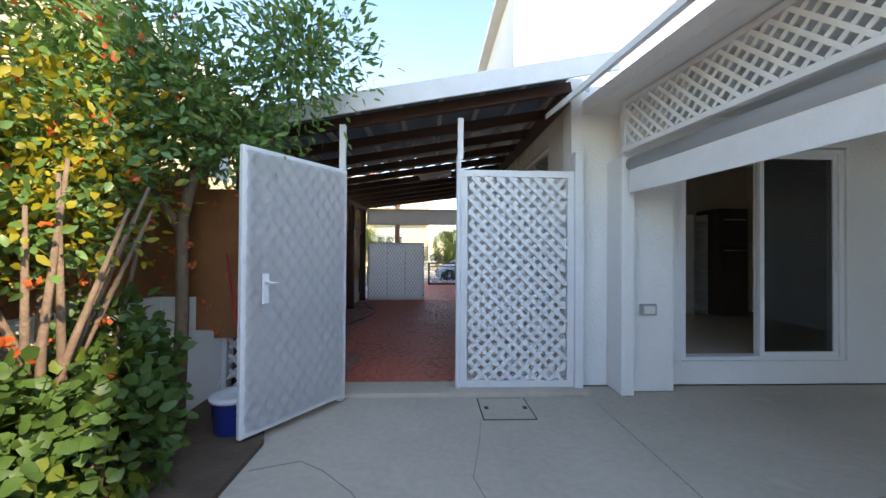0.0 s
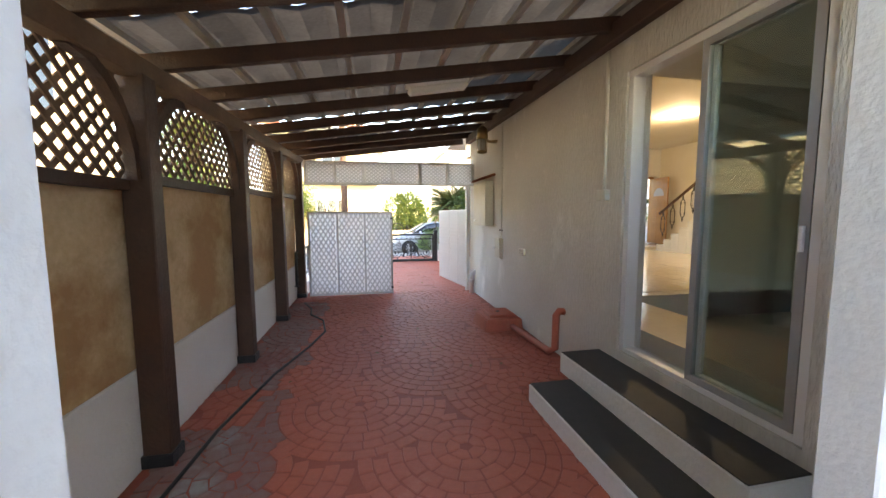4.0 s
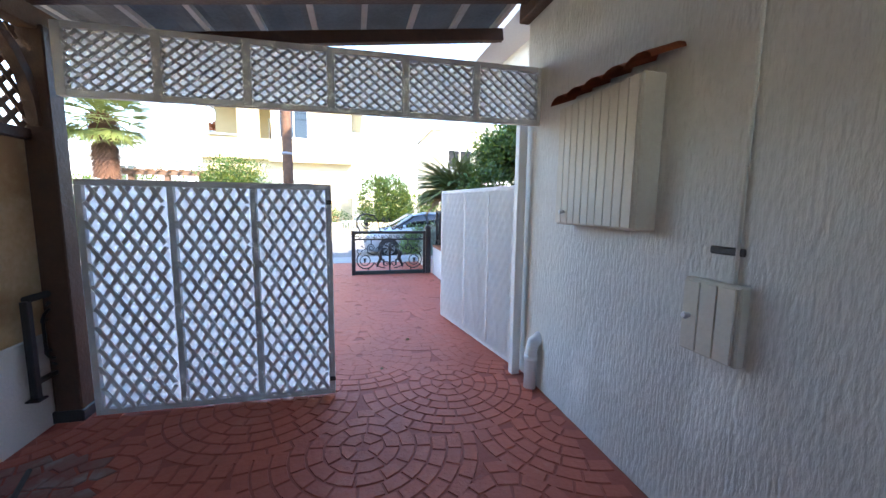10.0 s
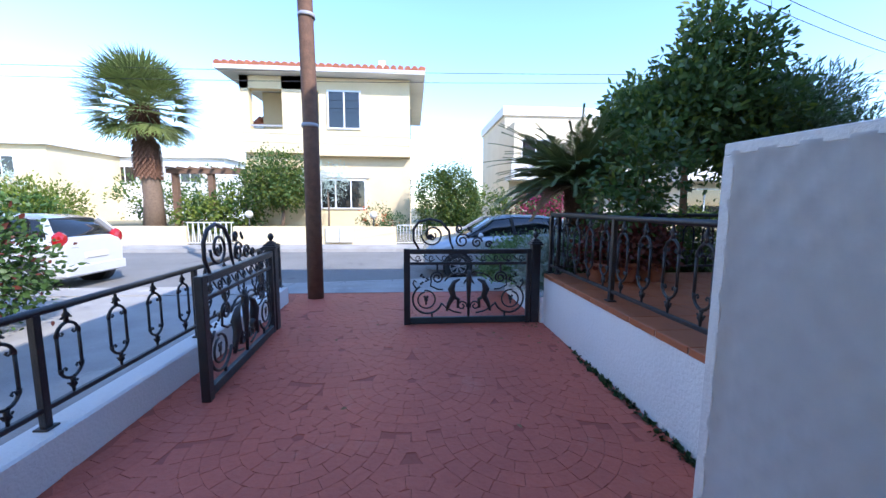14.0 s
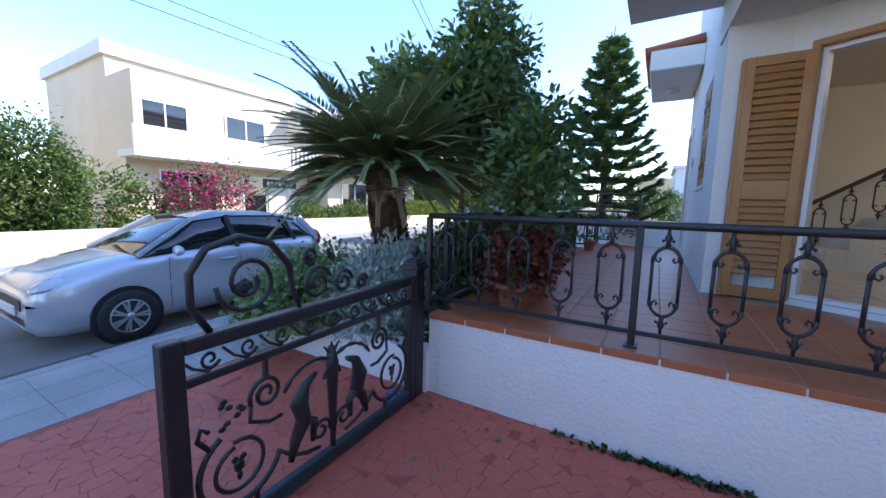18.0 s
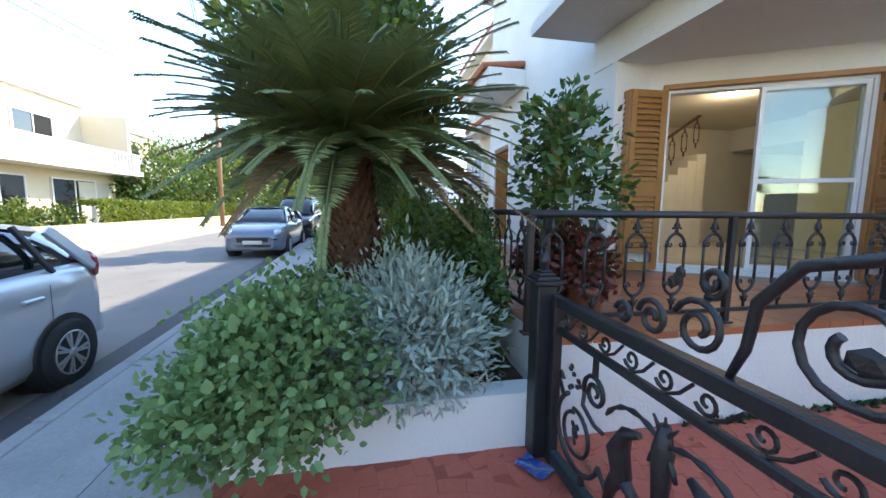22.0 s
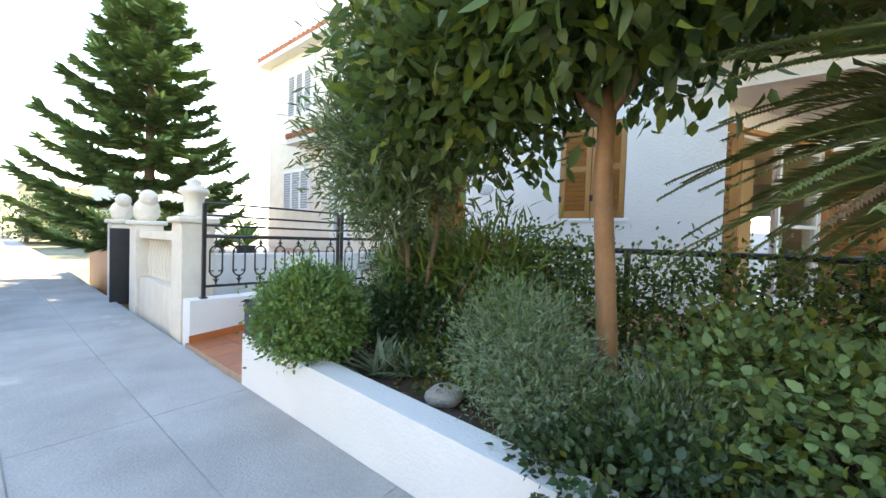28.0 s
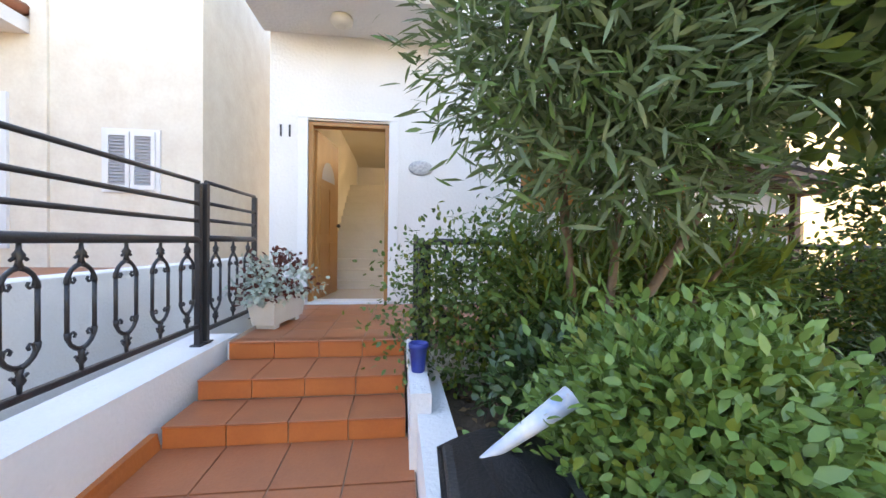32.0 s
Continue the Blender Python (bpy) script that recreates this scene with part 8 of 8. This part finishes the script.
wire((-3.3, 14.4, 8.6), (23, 23, 7.8), 0.6)
wire((-3.3, 14.4, 8.3), (23, 23, 7.5), 0.7)
wire((-3.3, 14.4, 8.6), (-40, 24, 8.0), 0.6)
wire((-40, 24.5, 7.2), (23, 23, 7.6), 0.5)
wire((-40, 24.5, 6.7), (23, 23, 7.3), 0.5)
wire((-3.3, 14.4, 8.2), (5.0, 9.5, 6.45), 0.25)

# ---- street greenery ----
np_box = thing("street_planter", "white ribbed concrete planter on the neighbouring drive", "planter", pose(-5.15, 11.1, 0, 0, 0, 225))
block(np_box, "side", M_WHITE_WALL, (0, -1.4, -0.03, 3.2, 0, 0.6))
for i in range(4):
    block(np_box, "rib", M_WHITE_WALL, (0.02, 0.0, 0.06 + 0.14 * i, 3.2, 0.02, 0.15 + 0.14 * i))
block(np_box, "coping", M_PAVE, (-0.05, -1.45, 0.6, 3.25, 0.05, 0.66))
shrub("hedge", "clipped dark green hedge at the neighbouring drive", pose(-8.0, 12.6, 0), [(0, 0, 1.0, 1.5, 1.0, 0.85), (-1.6, -0.3, 1.1, 1.4, 1.0, 0.9), (1.0, 0.2, 0.8, 0.8, 0.7, 0.7)], 15000, 0.085, 0.055, L_GREEN, 40, shell=0.3, second=L_RED, share=0.12)
shrub("frangipani", "long-leaved small tree above the neighbouring hedge", pose(-6.8, 10.8, 0), [(0, 0, 2.4, 0.6, 0.6, 0.45), (-0.5, 0.3, 2.7, 0.6, 0.6, 0.5)], 700, 0.26, 0.075, L_GREEN, 41, "tree", [([(0, 0, -0.02), (0.05, 0, 1.2), (0, 0, 2.3)], [0.06, 0.05, 0.03])], shell=0.8, droop=0.4)
FAR = 0.35
shrub("orange_tree", "round orange tree in the garden across the street", pose(-7.3, 24.6, FAR), [(0, 0, 2.4, 1.35, 1.2, 1.1), (0.5, 0, 2.0, 1.0, 1.0, 0.8), (-0.6, 0, 2.1, 1.0, 1.0, 0.9)], 9000, 0.13, 0.08, L_GREEN, 42, "tree", [([(0, 0, -0.02), (0.1, 0, 0.9), (0, 0, 1.9)], [0.1, 0.08, 0.05])], full=False, second=L_LIME, share=0.4)
shrub("olive_tree", "small silver olive tree on the far pavement edge", pose(-5.15, 24.0, FAR), [(0, 0, 2.2, 0.85, 0.7, 0.8), (0.4, 0, 2.6, 0.6, 0.5, 0.5), (-0.4, 0, 2.5, 0.6, 0.5, 0.55)], 1900, 0.1, 0.03, L_GREY, 43, "tree", [([(0, 0, -0.02), (0.03, 0, 1.0), (0, 0, 1.9)], [0.05, 0.04, 0.025])], full=False, shell=0.85)
shrub("fig_bush", "broad yellow-green bush behind the far garden wall", pose(-9.8, 24.9, FAR), [(0, 0, 0.9, 1.5, 0.9, 0.9), (-1.0, 0, 0.8, 0.9, 0.8, 0.8)], 2600, 0.18, 0.13, L_LIME, 44, full=False, second=L_GREEN, share=0.4)
shrub("flower_bush", "bush with orange flowers before the cream house", pose(-3.2, 24.6, FAR), [(0, 0, 0.7, 0.7, 0.5, 0.6), (0.8, 0, 0.5, 0.6, 0.5, 0.45)], 1500, 0.1, 0.06, L_GREEN, 45, full=False, second=L_ORANGE, share=0.1)
shrub("clipped_hedge", "tall clipped green hedge across the street", pose(0.0, 24.6, FAR), [(-0.5, 0, 1.5, 0.85, 0.8, 1.4), (0.4, 0, 1.6, 0.9, 0.8, 1.4), (0.9, 0.1, 1.2, 0.6, 0.8, 1.1)], 24000, 0.1, 0.06, L_GREEN, 46, full=False, shell=0.2, second=L_LIME, share=0.35)
shrub("loose_hedge", "loose yellow-green shrub beside the tall hedge", pose(2.0, 25.0, FAR), [(0, 0, 1.1, 1.0, 0.8, 1.1), (0.9, 0.2, 0.9, 0.8, 0.8, 0.9)], 2600, 0.14, 0.08, L_LIME, 47, full=False, second=L_GREEN, share=0.5)
shrub("bougainvillea", "pink bougainvillea over a garden wall", pose(4.5, 24.9, FAR), [(0, 0, 1.3, 1.2, 0.9, 1.1), (0.9, 0, 1.6, 1.0, 0.8, 0.9), (-0.6, 0, 0.9, 0.9, 0.8, 0.8)], 3800, 0.11, 0.08, L_PINK, 48, full=False, shell=0.6, second=L_GREEN, share=0.55)
for i, (x, s) in enumerate(((3.6, 0.8), (8.6, 0.9), (10.2, 0.7), (11.6, 0.9), (13.2, 0.8))):
    shrub("garden_shrub", "mixed green shrub behind the low wall", pose(x, 24.7, FAR), [(0, 0, 0.6 * s, 0.9, 0.6, 0.6 * s), (0.5, 0.1, 0.8 * s, 0.6, 0.5, 0.6 * s)], 1500, 0.15, 0.08, (L_GREEN, L_LIME)[i % 2], 50 + i, full=False, second=(L_LIME, L_GREEN)[i % 2], share=0.4, group="far garden shrubs")
solid("garden_stones", blocks((3.0, 23.8, 0.2, 3.6, 24.2, 0.95), (4.8, 23.9, 0.2, 5.2, 24.2, 0.85), (5.3, 23.85, 0.2, 5.9, 24.2, 0.8), bevel=0.12), M_STONEWASH, "rough pale rocks edging the far garden", "rock", "thing")
hd = thing("trimmed_hedge", "long trimmed yellow-green hedge on a low wall", "hedge", pose(22, 24.3, FAR))
rg = np.random.default_rng(90)
n = 12000
P = np.stack([rg.uniform(-8, 8, n), rg.uniform(-0.4, 0.4, n), rg.uniform(0.4, 1.25, n)], 1)
P[: n // 2, 1] = -0.4 + rg.normal(0, 0.04, n // 2)
P[n // 2:, 2] = 1.25 + rg.normal(0, 0.04, n - n // 2)
part("crown", leaf_mesh("crown", P, rg.normal(size=(n, 3)) + (0, -0.6, 0.5), rg.normal(size=(n, 3)) + (0, -0.6, 0.8), 0.14, 0.1, L_LIME, False), L_LIME, hd)
for i, (x, y, r) in enumerate(((24, 27, 2.9), (29, 26, 3.6), (34.5, 26.5, 4.1), (42, 25.0, 6.2), (51, 25, 4.6), (36, 33, 4.5))):
    shrub("street_tree", "broad sunlit green tree along the far side of the street", pose(x, y, 0.1), [(0, 0, r * 0.75, r, r, r * 0.7), (r * 0.5, -0.5, r * 0.6, r * 0.7, r * 0.7, r * 0.55), (-r * 0.6, 0, r * 0.65, r * 0.7, r * 0.7, r * 0.6), (0, 0, r * 1.25, r * 0.7, r * 0.7, r * 0.5)], int(620 * r * r), 0.27, 0.17, (L_FRESH, L_LIME)[i % 2], 100 + i, "tree", [([(0, 0, -0.1), (0.1, 0, r * 0.6)], [0.2, 0.12])], full=False, second=(L_LIME, L_GREEN)[i % 2], share=0.45, group="street trees")
for i, (x, y, r) in enumerate(((-18, 33, 2.2), (-22, 30, 1.8), (-27, 32, 2.4), (-16, 36, 2.6), (-33, 30, 2.4), (-24, 27, 1.5), (-19, 26, 1.2), (-29, 26, 1.4))):
    shrub("garden_tree", "scrubby green tree beyond the far wall", pose(x, y, 0.3), [(0, 0, r * 0.8, r, r * 0.8, r * 0.7), (r * 0.6, 0, r * 0.6, r * 0.7, r * 0.6, r * 0.5)], 1700, 0.24, 0.12, (L_GREEN, L_LIME, L_GREY)[i % 3], 120 + i, "tree", [([(0, 0, -0.1), (0.05, 0, r * 0.7)], [0.12, 0.06])], full=False, shell=0.7, second=L_LIME, share=0.3, group="scrubby trees")
for i, (x, y, r) in enumerate(((52, 14, 2.4), (46, 11, 2.0), (58, 17, 3.0), (34, 10.5, 1.6))):
    shrub("street_tree", "green tree at the end of the street", pose(x, y, 0.2), [(0, 0, r * 0.9, r, r, r * 0.8), (r * 0.5, 0, r * 0.7, r * 0.7, r * 0.7, r * 0.6)], 1800, 0.26, 0.15, L_GREEN, 140 + i, "tree", [([(0, 0, -0.1), (0.05, 0, r * 0.7)], [0.15, 0.08])], full=False, second=L_LIME, share=0.3, group="street trees")


def fan_palm(label, m, h, crown, n, seed):
    rng = np.random.default_rng(seed)
    t = thing("fan_palm", label, "palm", m)
    bm = bmesh.new()
    tube(bm, [(0, 0, -0.05), (0.03, 0, h * 0.3), (-0.08, 0, h * 0.7), (-0.12, 0, h)], [0.45, 0.36, 0.33, 0.3], 14)
    part("trunk", bm, M_BARK, t)
    P, D, N = [], [], []
    for i in range(520):
        a, z = i * 2.39996, h * (0.5 + 0.5 * i / 520)
        o = np.array([math.cos(a), math.sin(a), 0])
        P.append(o * 0.32 + (-0.1, 0, z))
        D.append(o * 0.7 + (0, 0, 0.5 if i > 300 else -0.8))
        N.append(o)
    tagged(part("leaf_base", leaf_mesh("leaf_base", np.array(P), np.array(D), np.array(N), 0.42, 0.16, M_PALM_BARK, True), M_PALM_BARK, t), "shaggy dry leaf bases", kind="stuff")
    for i in range(n):
        a = i * 2.39996
        el = radians(80 - 125 * (i / n) + rng.uniform(-6, 6))
        d = Vector((math.cos(a) * math.cos(el), math.sin(a) * math.cos(el), math.sin(el)))
        st = Vector((-0.12, 0, h + 0.1))
        tip = st + d * crown * 0.55
        bm = bmesh.new()
        tube(bm, [st, st.lerp(tip, 0.5) + Vector((0, 0, 0.05)), tip], [0.03, 0.022, 0.015], 5)
        fr = part("frond", bm, L_PALM, t)
        side = d.cross(Vector((0, 0, 1))).normalized()
        up = side.cross(d)
        k = 26
        ang = np.linspace(-1.25, 1.25, k) + rng.normal(0, 0.04, k)
        DD = np.array([tuple(d * math.cos(q) + side * math.sin(q) + up * 0.12) for q in ang])
        tagged(part("leaf_segment", leaf_mesh("leaf_segment", np.tile(np.array(tip), (k, 1)), DD, np.tile(np.array(up), (k, 1)), crown * 0.55 * rng.uniform(0.8, 1.1, k), 0.06, L_PALM, True, 0.15, 3.0), L_PALM, fr), kind="stuff")
    return t


fan_palm("tall fan palm with a shaggy trunk across the street", pose(-12.95, 25.2, FAR), 5.2, 2.3, 84, 7)


def norfolk_pine(label, m, h, reach, seed):
    rng = np.random.default_rng(seed)
    t = thing("norfolk_pine", label, "tree", m)
    bm = bmesh.new()
    tube(bm, [(0, 0, -0.1), (0, 0, h * 0.5), (0, 0, h)], [0.16, 0.1, 0.02], 10)
    part("trunk", bm, M_BARK, t)
    levels = 14
    for i in range(levels):
        z = 0.9 + (h - 1.2) * i / levels
        L = reach * (1 - (i / levels) ** 1.2) + 0.18
        P, D, N = [], [], []
        bm = bmesh.new()
        for b in range(7):
            a = b * 0.898 + i * 0.5 + rng.uniform(-0.15, 0.15)
            o = np.array([math.cos(a), math.sin(a), 0])
            sd = np.array([-math.sin(a), math.cos(a), 0])
            LL = L * rng.uniform(0.85, 1.1)
            u = np.linspace(0.12, 1, 46)
            zz = z - 0.1 * LL * np.sin(u * 2.6) + 0.22 * LL * u ** 3
            base = o * (LL * u)[:, None] + np.stack([0 * u, 0 * u, zz], 1)
            tube(bm, [tuple(v) for v in base[::9]] + [tuple(base[-1])], 0.018, 5)
            for s in (-1, -0.5, 0, 0.5, 1):
                P.append(base + (0, 0, 0.03 * s))
                D.append(sd * s * 0.9 + o * 0.55 + np.array([0, 0, 0.25 if s == 0 else 0.05]) + rng.normal(0, 0.15, base.shape))
                N.append(np.tile([0, 0, 1.0], (len(u), 1)) + rng.normal(0, 0.4, base.shape))
        whorl = part("whorl", bm, M_BARK, t)
        P, D, N = np.concatenate(P), np.concatenate(D), np.concatenate(N)
        tagged(part("needle_spray", leaf_mesh("needle_spray", P, D, N, 0.36 * rng.uniform(0.7, 1.15, len(P)), 0.12, L_PINE, True, 0.3, -0.3), L_PINE, whorl), kind="stuff")
    return t


norfolk_pine("tall tiered pine tree in the next front garden", pose(15.5, 13.4, 0.3), 8.9, 2.5, 9)
# ---- paving pieces ----
def fan_stones():
    """Stamped fan pattern of the red drive: wedges on arcs, tips towards the yard."""
    R, ring, out = 0.78, 0.105, []
    rnd = random.Random(21)
    cents = [(i * 2 * R + (R if j % 2 else 0) - 3.9, j * R - 0.5) for j in range(-1, 21) for i in range(-1, 5)]

    def owner(x, y):
        best = None
        for c in cents:
            if (x - c[0]) ** 2 + (y - c[1]) ** 2 <= R * R + 1e-6 and (best is None or c[1] > best[1]):
                best = c
        return best
    for c in cents:
        r = R
        while r > 0.06:
            rc = r - ring / 2
            n = max(5, round(2 * math.pi * rc / 0.155))
            ph = rnd.random()
            for k in range(n):
                a = 2 * math.pi * (k + ph) / n
                x, y = c[0] + rc * math.cos(a), c[1] + rc * math.sin(a)
                if (-3.72 if y < 7.4 else -3.58) < x < (-0.06 if y < 7.5 else 0.2) and 0.1 < y < 14.65 and owner(x, y) == c:
                    out.append((c, r, rc, a, math.pi / n, x, y))
            r -= ring
    return out


def stone_mesh(bm, c, r, half, a, ring=0.105, gap=0.0028, h=0.0045, ox=0.0, oy=0.0, j=0.0):
    r0, r1 = max(r - ring + gap, 0.012), r - gap
    lo, hi = [], []
    for inset, z, store in ((0.0, -0.012, lo), (0.007, h, hi)):
        ri, ro = r0 + inset, r1 - inset
        d = half - (gap + inset) / max(r - ring / 2, 0.03)
        for rr_, aa in ((ri, a - d), (ro, a - d), (ro, a), (ro, a + d), (ri, a + d)):
            store.append(bm.verts.new((c[0] + rr_ * math.cos(aa) - ox, c[1] + rr_ * math.sin(aa) - oy, z + (j if z > 0 else 0))))
    bm.faces.new(hi)
    for i in range(5):
        bm.faces.new((lo[i], lo[(i + 1) % 5], hi[(i + 1) % 5], hi[i]))


drive = bpy.data.objects["drive_floor"]
stones = fan_stones()
near = [s for s in stones if -2.9 < s[5] < -0.5 and 3.2 < s[6] < 6.6][:300]
keep = set(map(id, near))
rnd = random.Random(3)
far_bm, worn_bm = bmesh.new(), bmesh.new()
for s in stones:
    c, r, rc, a, half, x, y = s
    jj = rnd.uniform(-0.001, 0.001) * (1 if y < 7.5 else 0.2) - (0.003 if y > 7.5 else 0)
    if id(s) in keep:
        bm = bmesh.new()
        stone_mesh(bm, c, r, half, a, j=jj)
        part("stone", bm, M_RED, drive)
    else:
        worn = x < -3.05 + 0.5 * max(0.0, min(1.0, 2.4 - y)) - 0.25 * noise.noise((x * 2, y * 2, 0)) and 0.1 < y < 6.8 and noise.noise((x * 1.5, y * 0.9, 5)) > -0.3
        stone_mesh(worn_bm if worn else far_bm, c, r, half, a, gap=0.0028 if y < 7.6 else -0.0042, j=jj)
tagged(part("stones", far_bm, M_RED, drive), kind="stuff")
tagged(part("worn_stones", worn_bm, M_GREY_RED, drive, "worn grey-red stones by the posts"), kind="stuff")
# weeds at the foot of the veranda wall
rg = np.random.default_rng(5)
P = np.stack([0.21 + rg.normal(0, 0.02, 420), np.concatenate([rg.normal(11.0, 0.35, 210), rg.normal(9.9, 0.3, 210)]), np.full(420, 0.0)], 1)
wd = new("wall_weeds", leaf_mesh("wall_weeds", P, rg.normal(size=(420, 3)) * (0.6, 0.6, 0.3) + (-0.3, 0, 0.4), rg.normal(size=(420, 3)) + (0, 0, 1), 0.05, 0.03, L_DARK, False))
tagged(wd, "small dark weeds along the veranda wall foot", "weeds", kind="stuff")
lf = thing("litter_wrapper", "crumpled blue and white wrapper by the gate post", "litter", pose(-0.02, 12.96, 0.01, 0, 0, 30))
bm = bmesh.new()
g = [[bm.verts.new((0.05 * i - 0.1, 0.045 * k - 0.07, 0.012 + 0.02 * noise.noise((i * 0.9, k * 1.3, 2)))) for i in range(5)] for k in range(4)]
for k in range(3):
    for i in range(4):
        bm.faces.new((g[k][i], g[k][i + 1], g[k + 1][i + 1], g[k + 1][i]))
bmesh.ops.solidify(bm, geom=bm.faces[:], thickness=0.002)
part("foil", bm, material("blue_white_foil", (0.6, 0.62, 0.66), 0.35, second=(0.05, 0.15, 0.5), scale=14, mix=0.8, fine=40, bump=0.05), lf)

# veranda floor tiles
vb = bpy.data.objects["veranda_base"]
TILE = mesh_of("tile", blocks((-0.162, -0.162, -0.012, 0.162, 0.162, 0.0), bevel=0.003), M_TERRA)
solid("veranda_bed", blocks((0.24, 12.5, V - 0.008, 6.1, 12.78, V - 0.004)), M_GROUT, "pale grout bed of the veranda tiles", "floor")
bm = bmesh.new()
prism(bm, [(0.24, 7.47), (1.02, 7.47), (2.6, 10.24), (2.6, 10.745), (7.6, 10.745), (7.6, 12.44), (6.2, 12.44), (6.1, 12.49), (0.24, 12.49)], V - 0.0098, V - 0.006)
solid("veranda_grout", bm, M_GROUT, "pale grout bed of the veranda tiles", "floor")
for i in range(23):
    for k in range(16):
        x, y = 0.405 + 0.332 * i, 12.62 - 0.332 * k
        inside = (x < 6.0 and y > 10.9) or (x < 7.5 and 10.9 < y < 12.3) or (x < 2.45 and y > 7.65 + 1.742 * max(x + 0.17 - 1.03, 0) + 0.15)
        if inside:
            o = part("tile", TILE, M_TERRA, vb)
            o.location = (x, y, V)
# tiled edge seen from the drive
EDGE = mesh_of("edge_tile", blocks((-0.008, -0.16, -0.05, 0.0, 0.16, 0.0), bevel=0.002), M_TERRA)
for k in range(15):
    o = part("edge_tile", EDGE, M_TERRA, vb)
    o.location = (0.238, 12.62 - 0.332 * k, V)

# entrance tiles
es = bpy.data.objects["entrance_steps"]
for i, (y, z, xr) in enumerate(STEPS):
    n = 4
    w = (xr - 6.215) / n
    deep = [0.335, 0.425, 0.1][i]
    rows = 1
    zb = z - 0.137
    for k in range(n):
        x0, x1 = 6.215 + w * k + 0.003, 6.215 + w * (k + 1) - 0.003
        bm = bmesh.new()
        box(bm, x0, y - 0.014, zb + 0.003, x1, y, z - 0.016, bevel=0.002)
        part("riser_tile", bm, M_TERRA_BRIGHT, es)
        for q in range(rows):
            d = deep / rows
            bm = bmesh.new()
            box(bm, x0, y - d * (q + 1) + 0.004, z - 0.012, x1, y - d * q + (0.012 if q == 0 else -0.003), z, bevel=0.003)
            part("tread_tile", bm, M_TERRA, es)
er = bpy.data.objects["entrance_ramp"]
for k in range(4):
    for q in range(4):
        f0, f1 = q / 4 + 0.004, (q + 1) / 4 - 0.004
        pts = []
        for f, u in ((f0, k), (f0, k + 1), (f1, k + 1), (f1, k)):
            y = 13.26 + 1.48 * f
            xl, xr = 6.17, 7.6 + 0.12 * f
            x = xl + (xr - xl) * u / 4 + (0.004 if u == k else -0.004)
            pts.append((x, y, RAMP_HEAD + (RAMP_FOOT - RAMP_HEAD) * f))
        bm = bmesh.new()
        hull8(bm, [(x, y, z - 0.003) for x, y, z in pts], [(x, y, z + 0.008) for x, y, z in pts])
        part("ramp_tile", bm, M_TERRA, er)
# skirting tiles on the ramp wall
bm = bmesh.new()
hull8(bm, [(7.58, 13.26, 0.2), (7.66, 13.26, 0.2), (7.75, 14.72, 0.1), (7.705, 14.72, 0.1)], [(7.62, 13.26, 0.38), (7.66, 13.26, 0.38), (7.75, 14.72, 0.24), (7.71, 14.72, 0.24)])
solid("ramp_skirting", bm, M_TERRA_BRIGHT, "orange terracotta skirting along the ramp wall", "skirting")

# interior floor tiles near the side door
fi = bpy.data.objects["floor_inner"]
IT = mesh_of("floor_tile", blocks((-0.197, -0.197, -0.01, 0.197, 0.197, 0.0), bevel=0.002), M_MARBLE)
for i in range(18):
    for k in range(16):
        x, y = 0.5 + 0.4 * i, 3.95 + 0.4 * k
        if x < 7.3 and y < 7.0 + 1.7 * max(x - 1.45, 0) and y < 10.2 and not (x > 6.0 and y > 9.0):
            o = part("floor_tile", IT, M_MARBLE, fi)
            o.location = (x, y, Z_IN + 0.006)

# pavement slabs and kerb stones
pv = bpy.data.objects["pavement"]
kb = thing("kerb", "pale concrete kerb stones along the street", "kerb", kind="structure")
KB = mesh_of("kerb_stone", blocks((-0.495, -0.07, -0.4, 0.495, 0.07, 0.0), bevel=0.012), M_PAVE)
for i in range(46):
    x = -14.5 + i
    turn = 0 if x < -6 else 7.4 if x < 0 else 1.72 if x < 24 else 0
    o = part("kerb_stone", KB, M_PAVE, kb)
    o.matrix_basis = pose(x, KERB(x) - 0.07, rise(x) + 0.004, 0, -0.74 if 0 < x < 24 else 0, turn)
HALVES, THIRDS = ((0.003, 0.497), (0.503, 0.997)), ((0.003, 0.33), (0.336, 0.663), (0.669, 0.997))
SLABS = [(-20 + 2 * i, 2.0, HALVES) for i in range(30) if not 8 <= i <= 9] + [(-4 + 0.5 * i, 0.5, THIRDS) for i in range(8)]
for x, span, lanes in SLABS:
    for f0, f1 in lanes:
        a, b = x + 0.004, x + span - 0.004
        f = lambda xx, v: FRONT(xx) + (KERB(xx) - 0.145 - FRONT(xx)) * v
        bm = bmesh.new()
        hull8(bm, [(a, f(a, f0), rise(a) - 0.02), (b, f(b, f0), rise(b) - 0.02), (b, f(b, f1), rise(b) - 0.02), (a, f(a, f1), rise(a) - 0.02)],
              [(a, f(a, f0), rise(a) + 0.001), (b, f(b, f0), rise(b) + 0.001), (b, f(b, f1), rise(b) + 0.001), (a, f(a, f1), rise(a) + 0.001)])
        part("slab", bm, M_PAVE, pv)
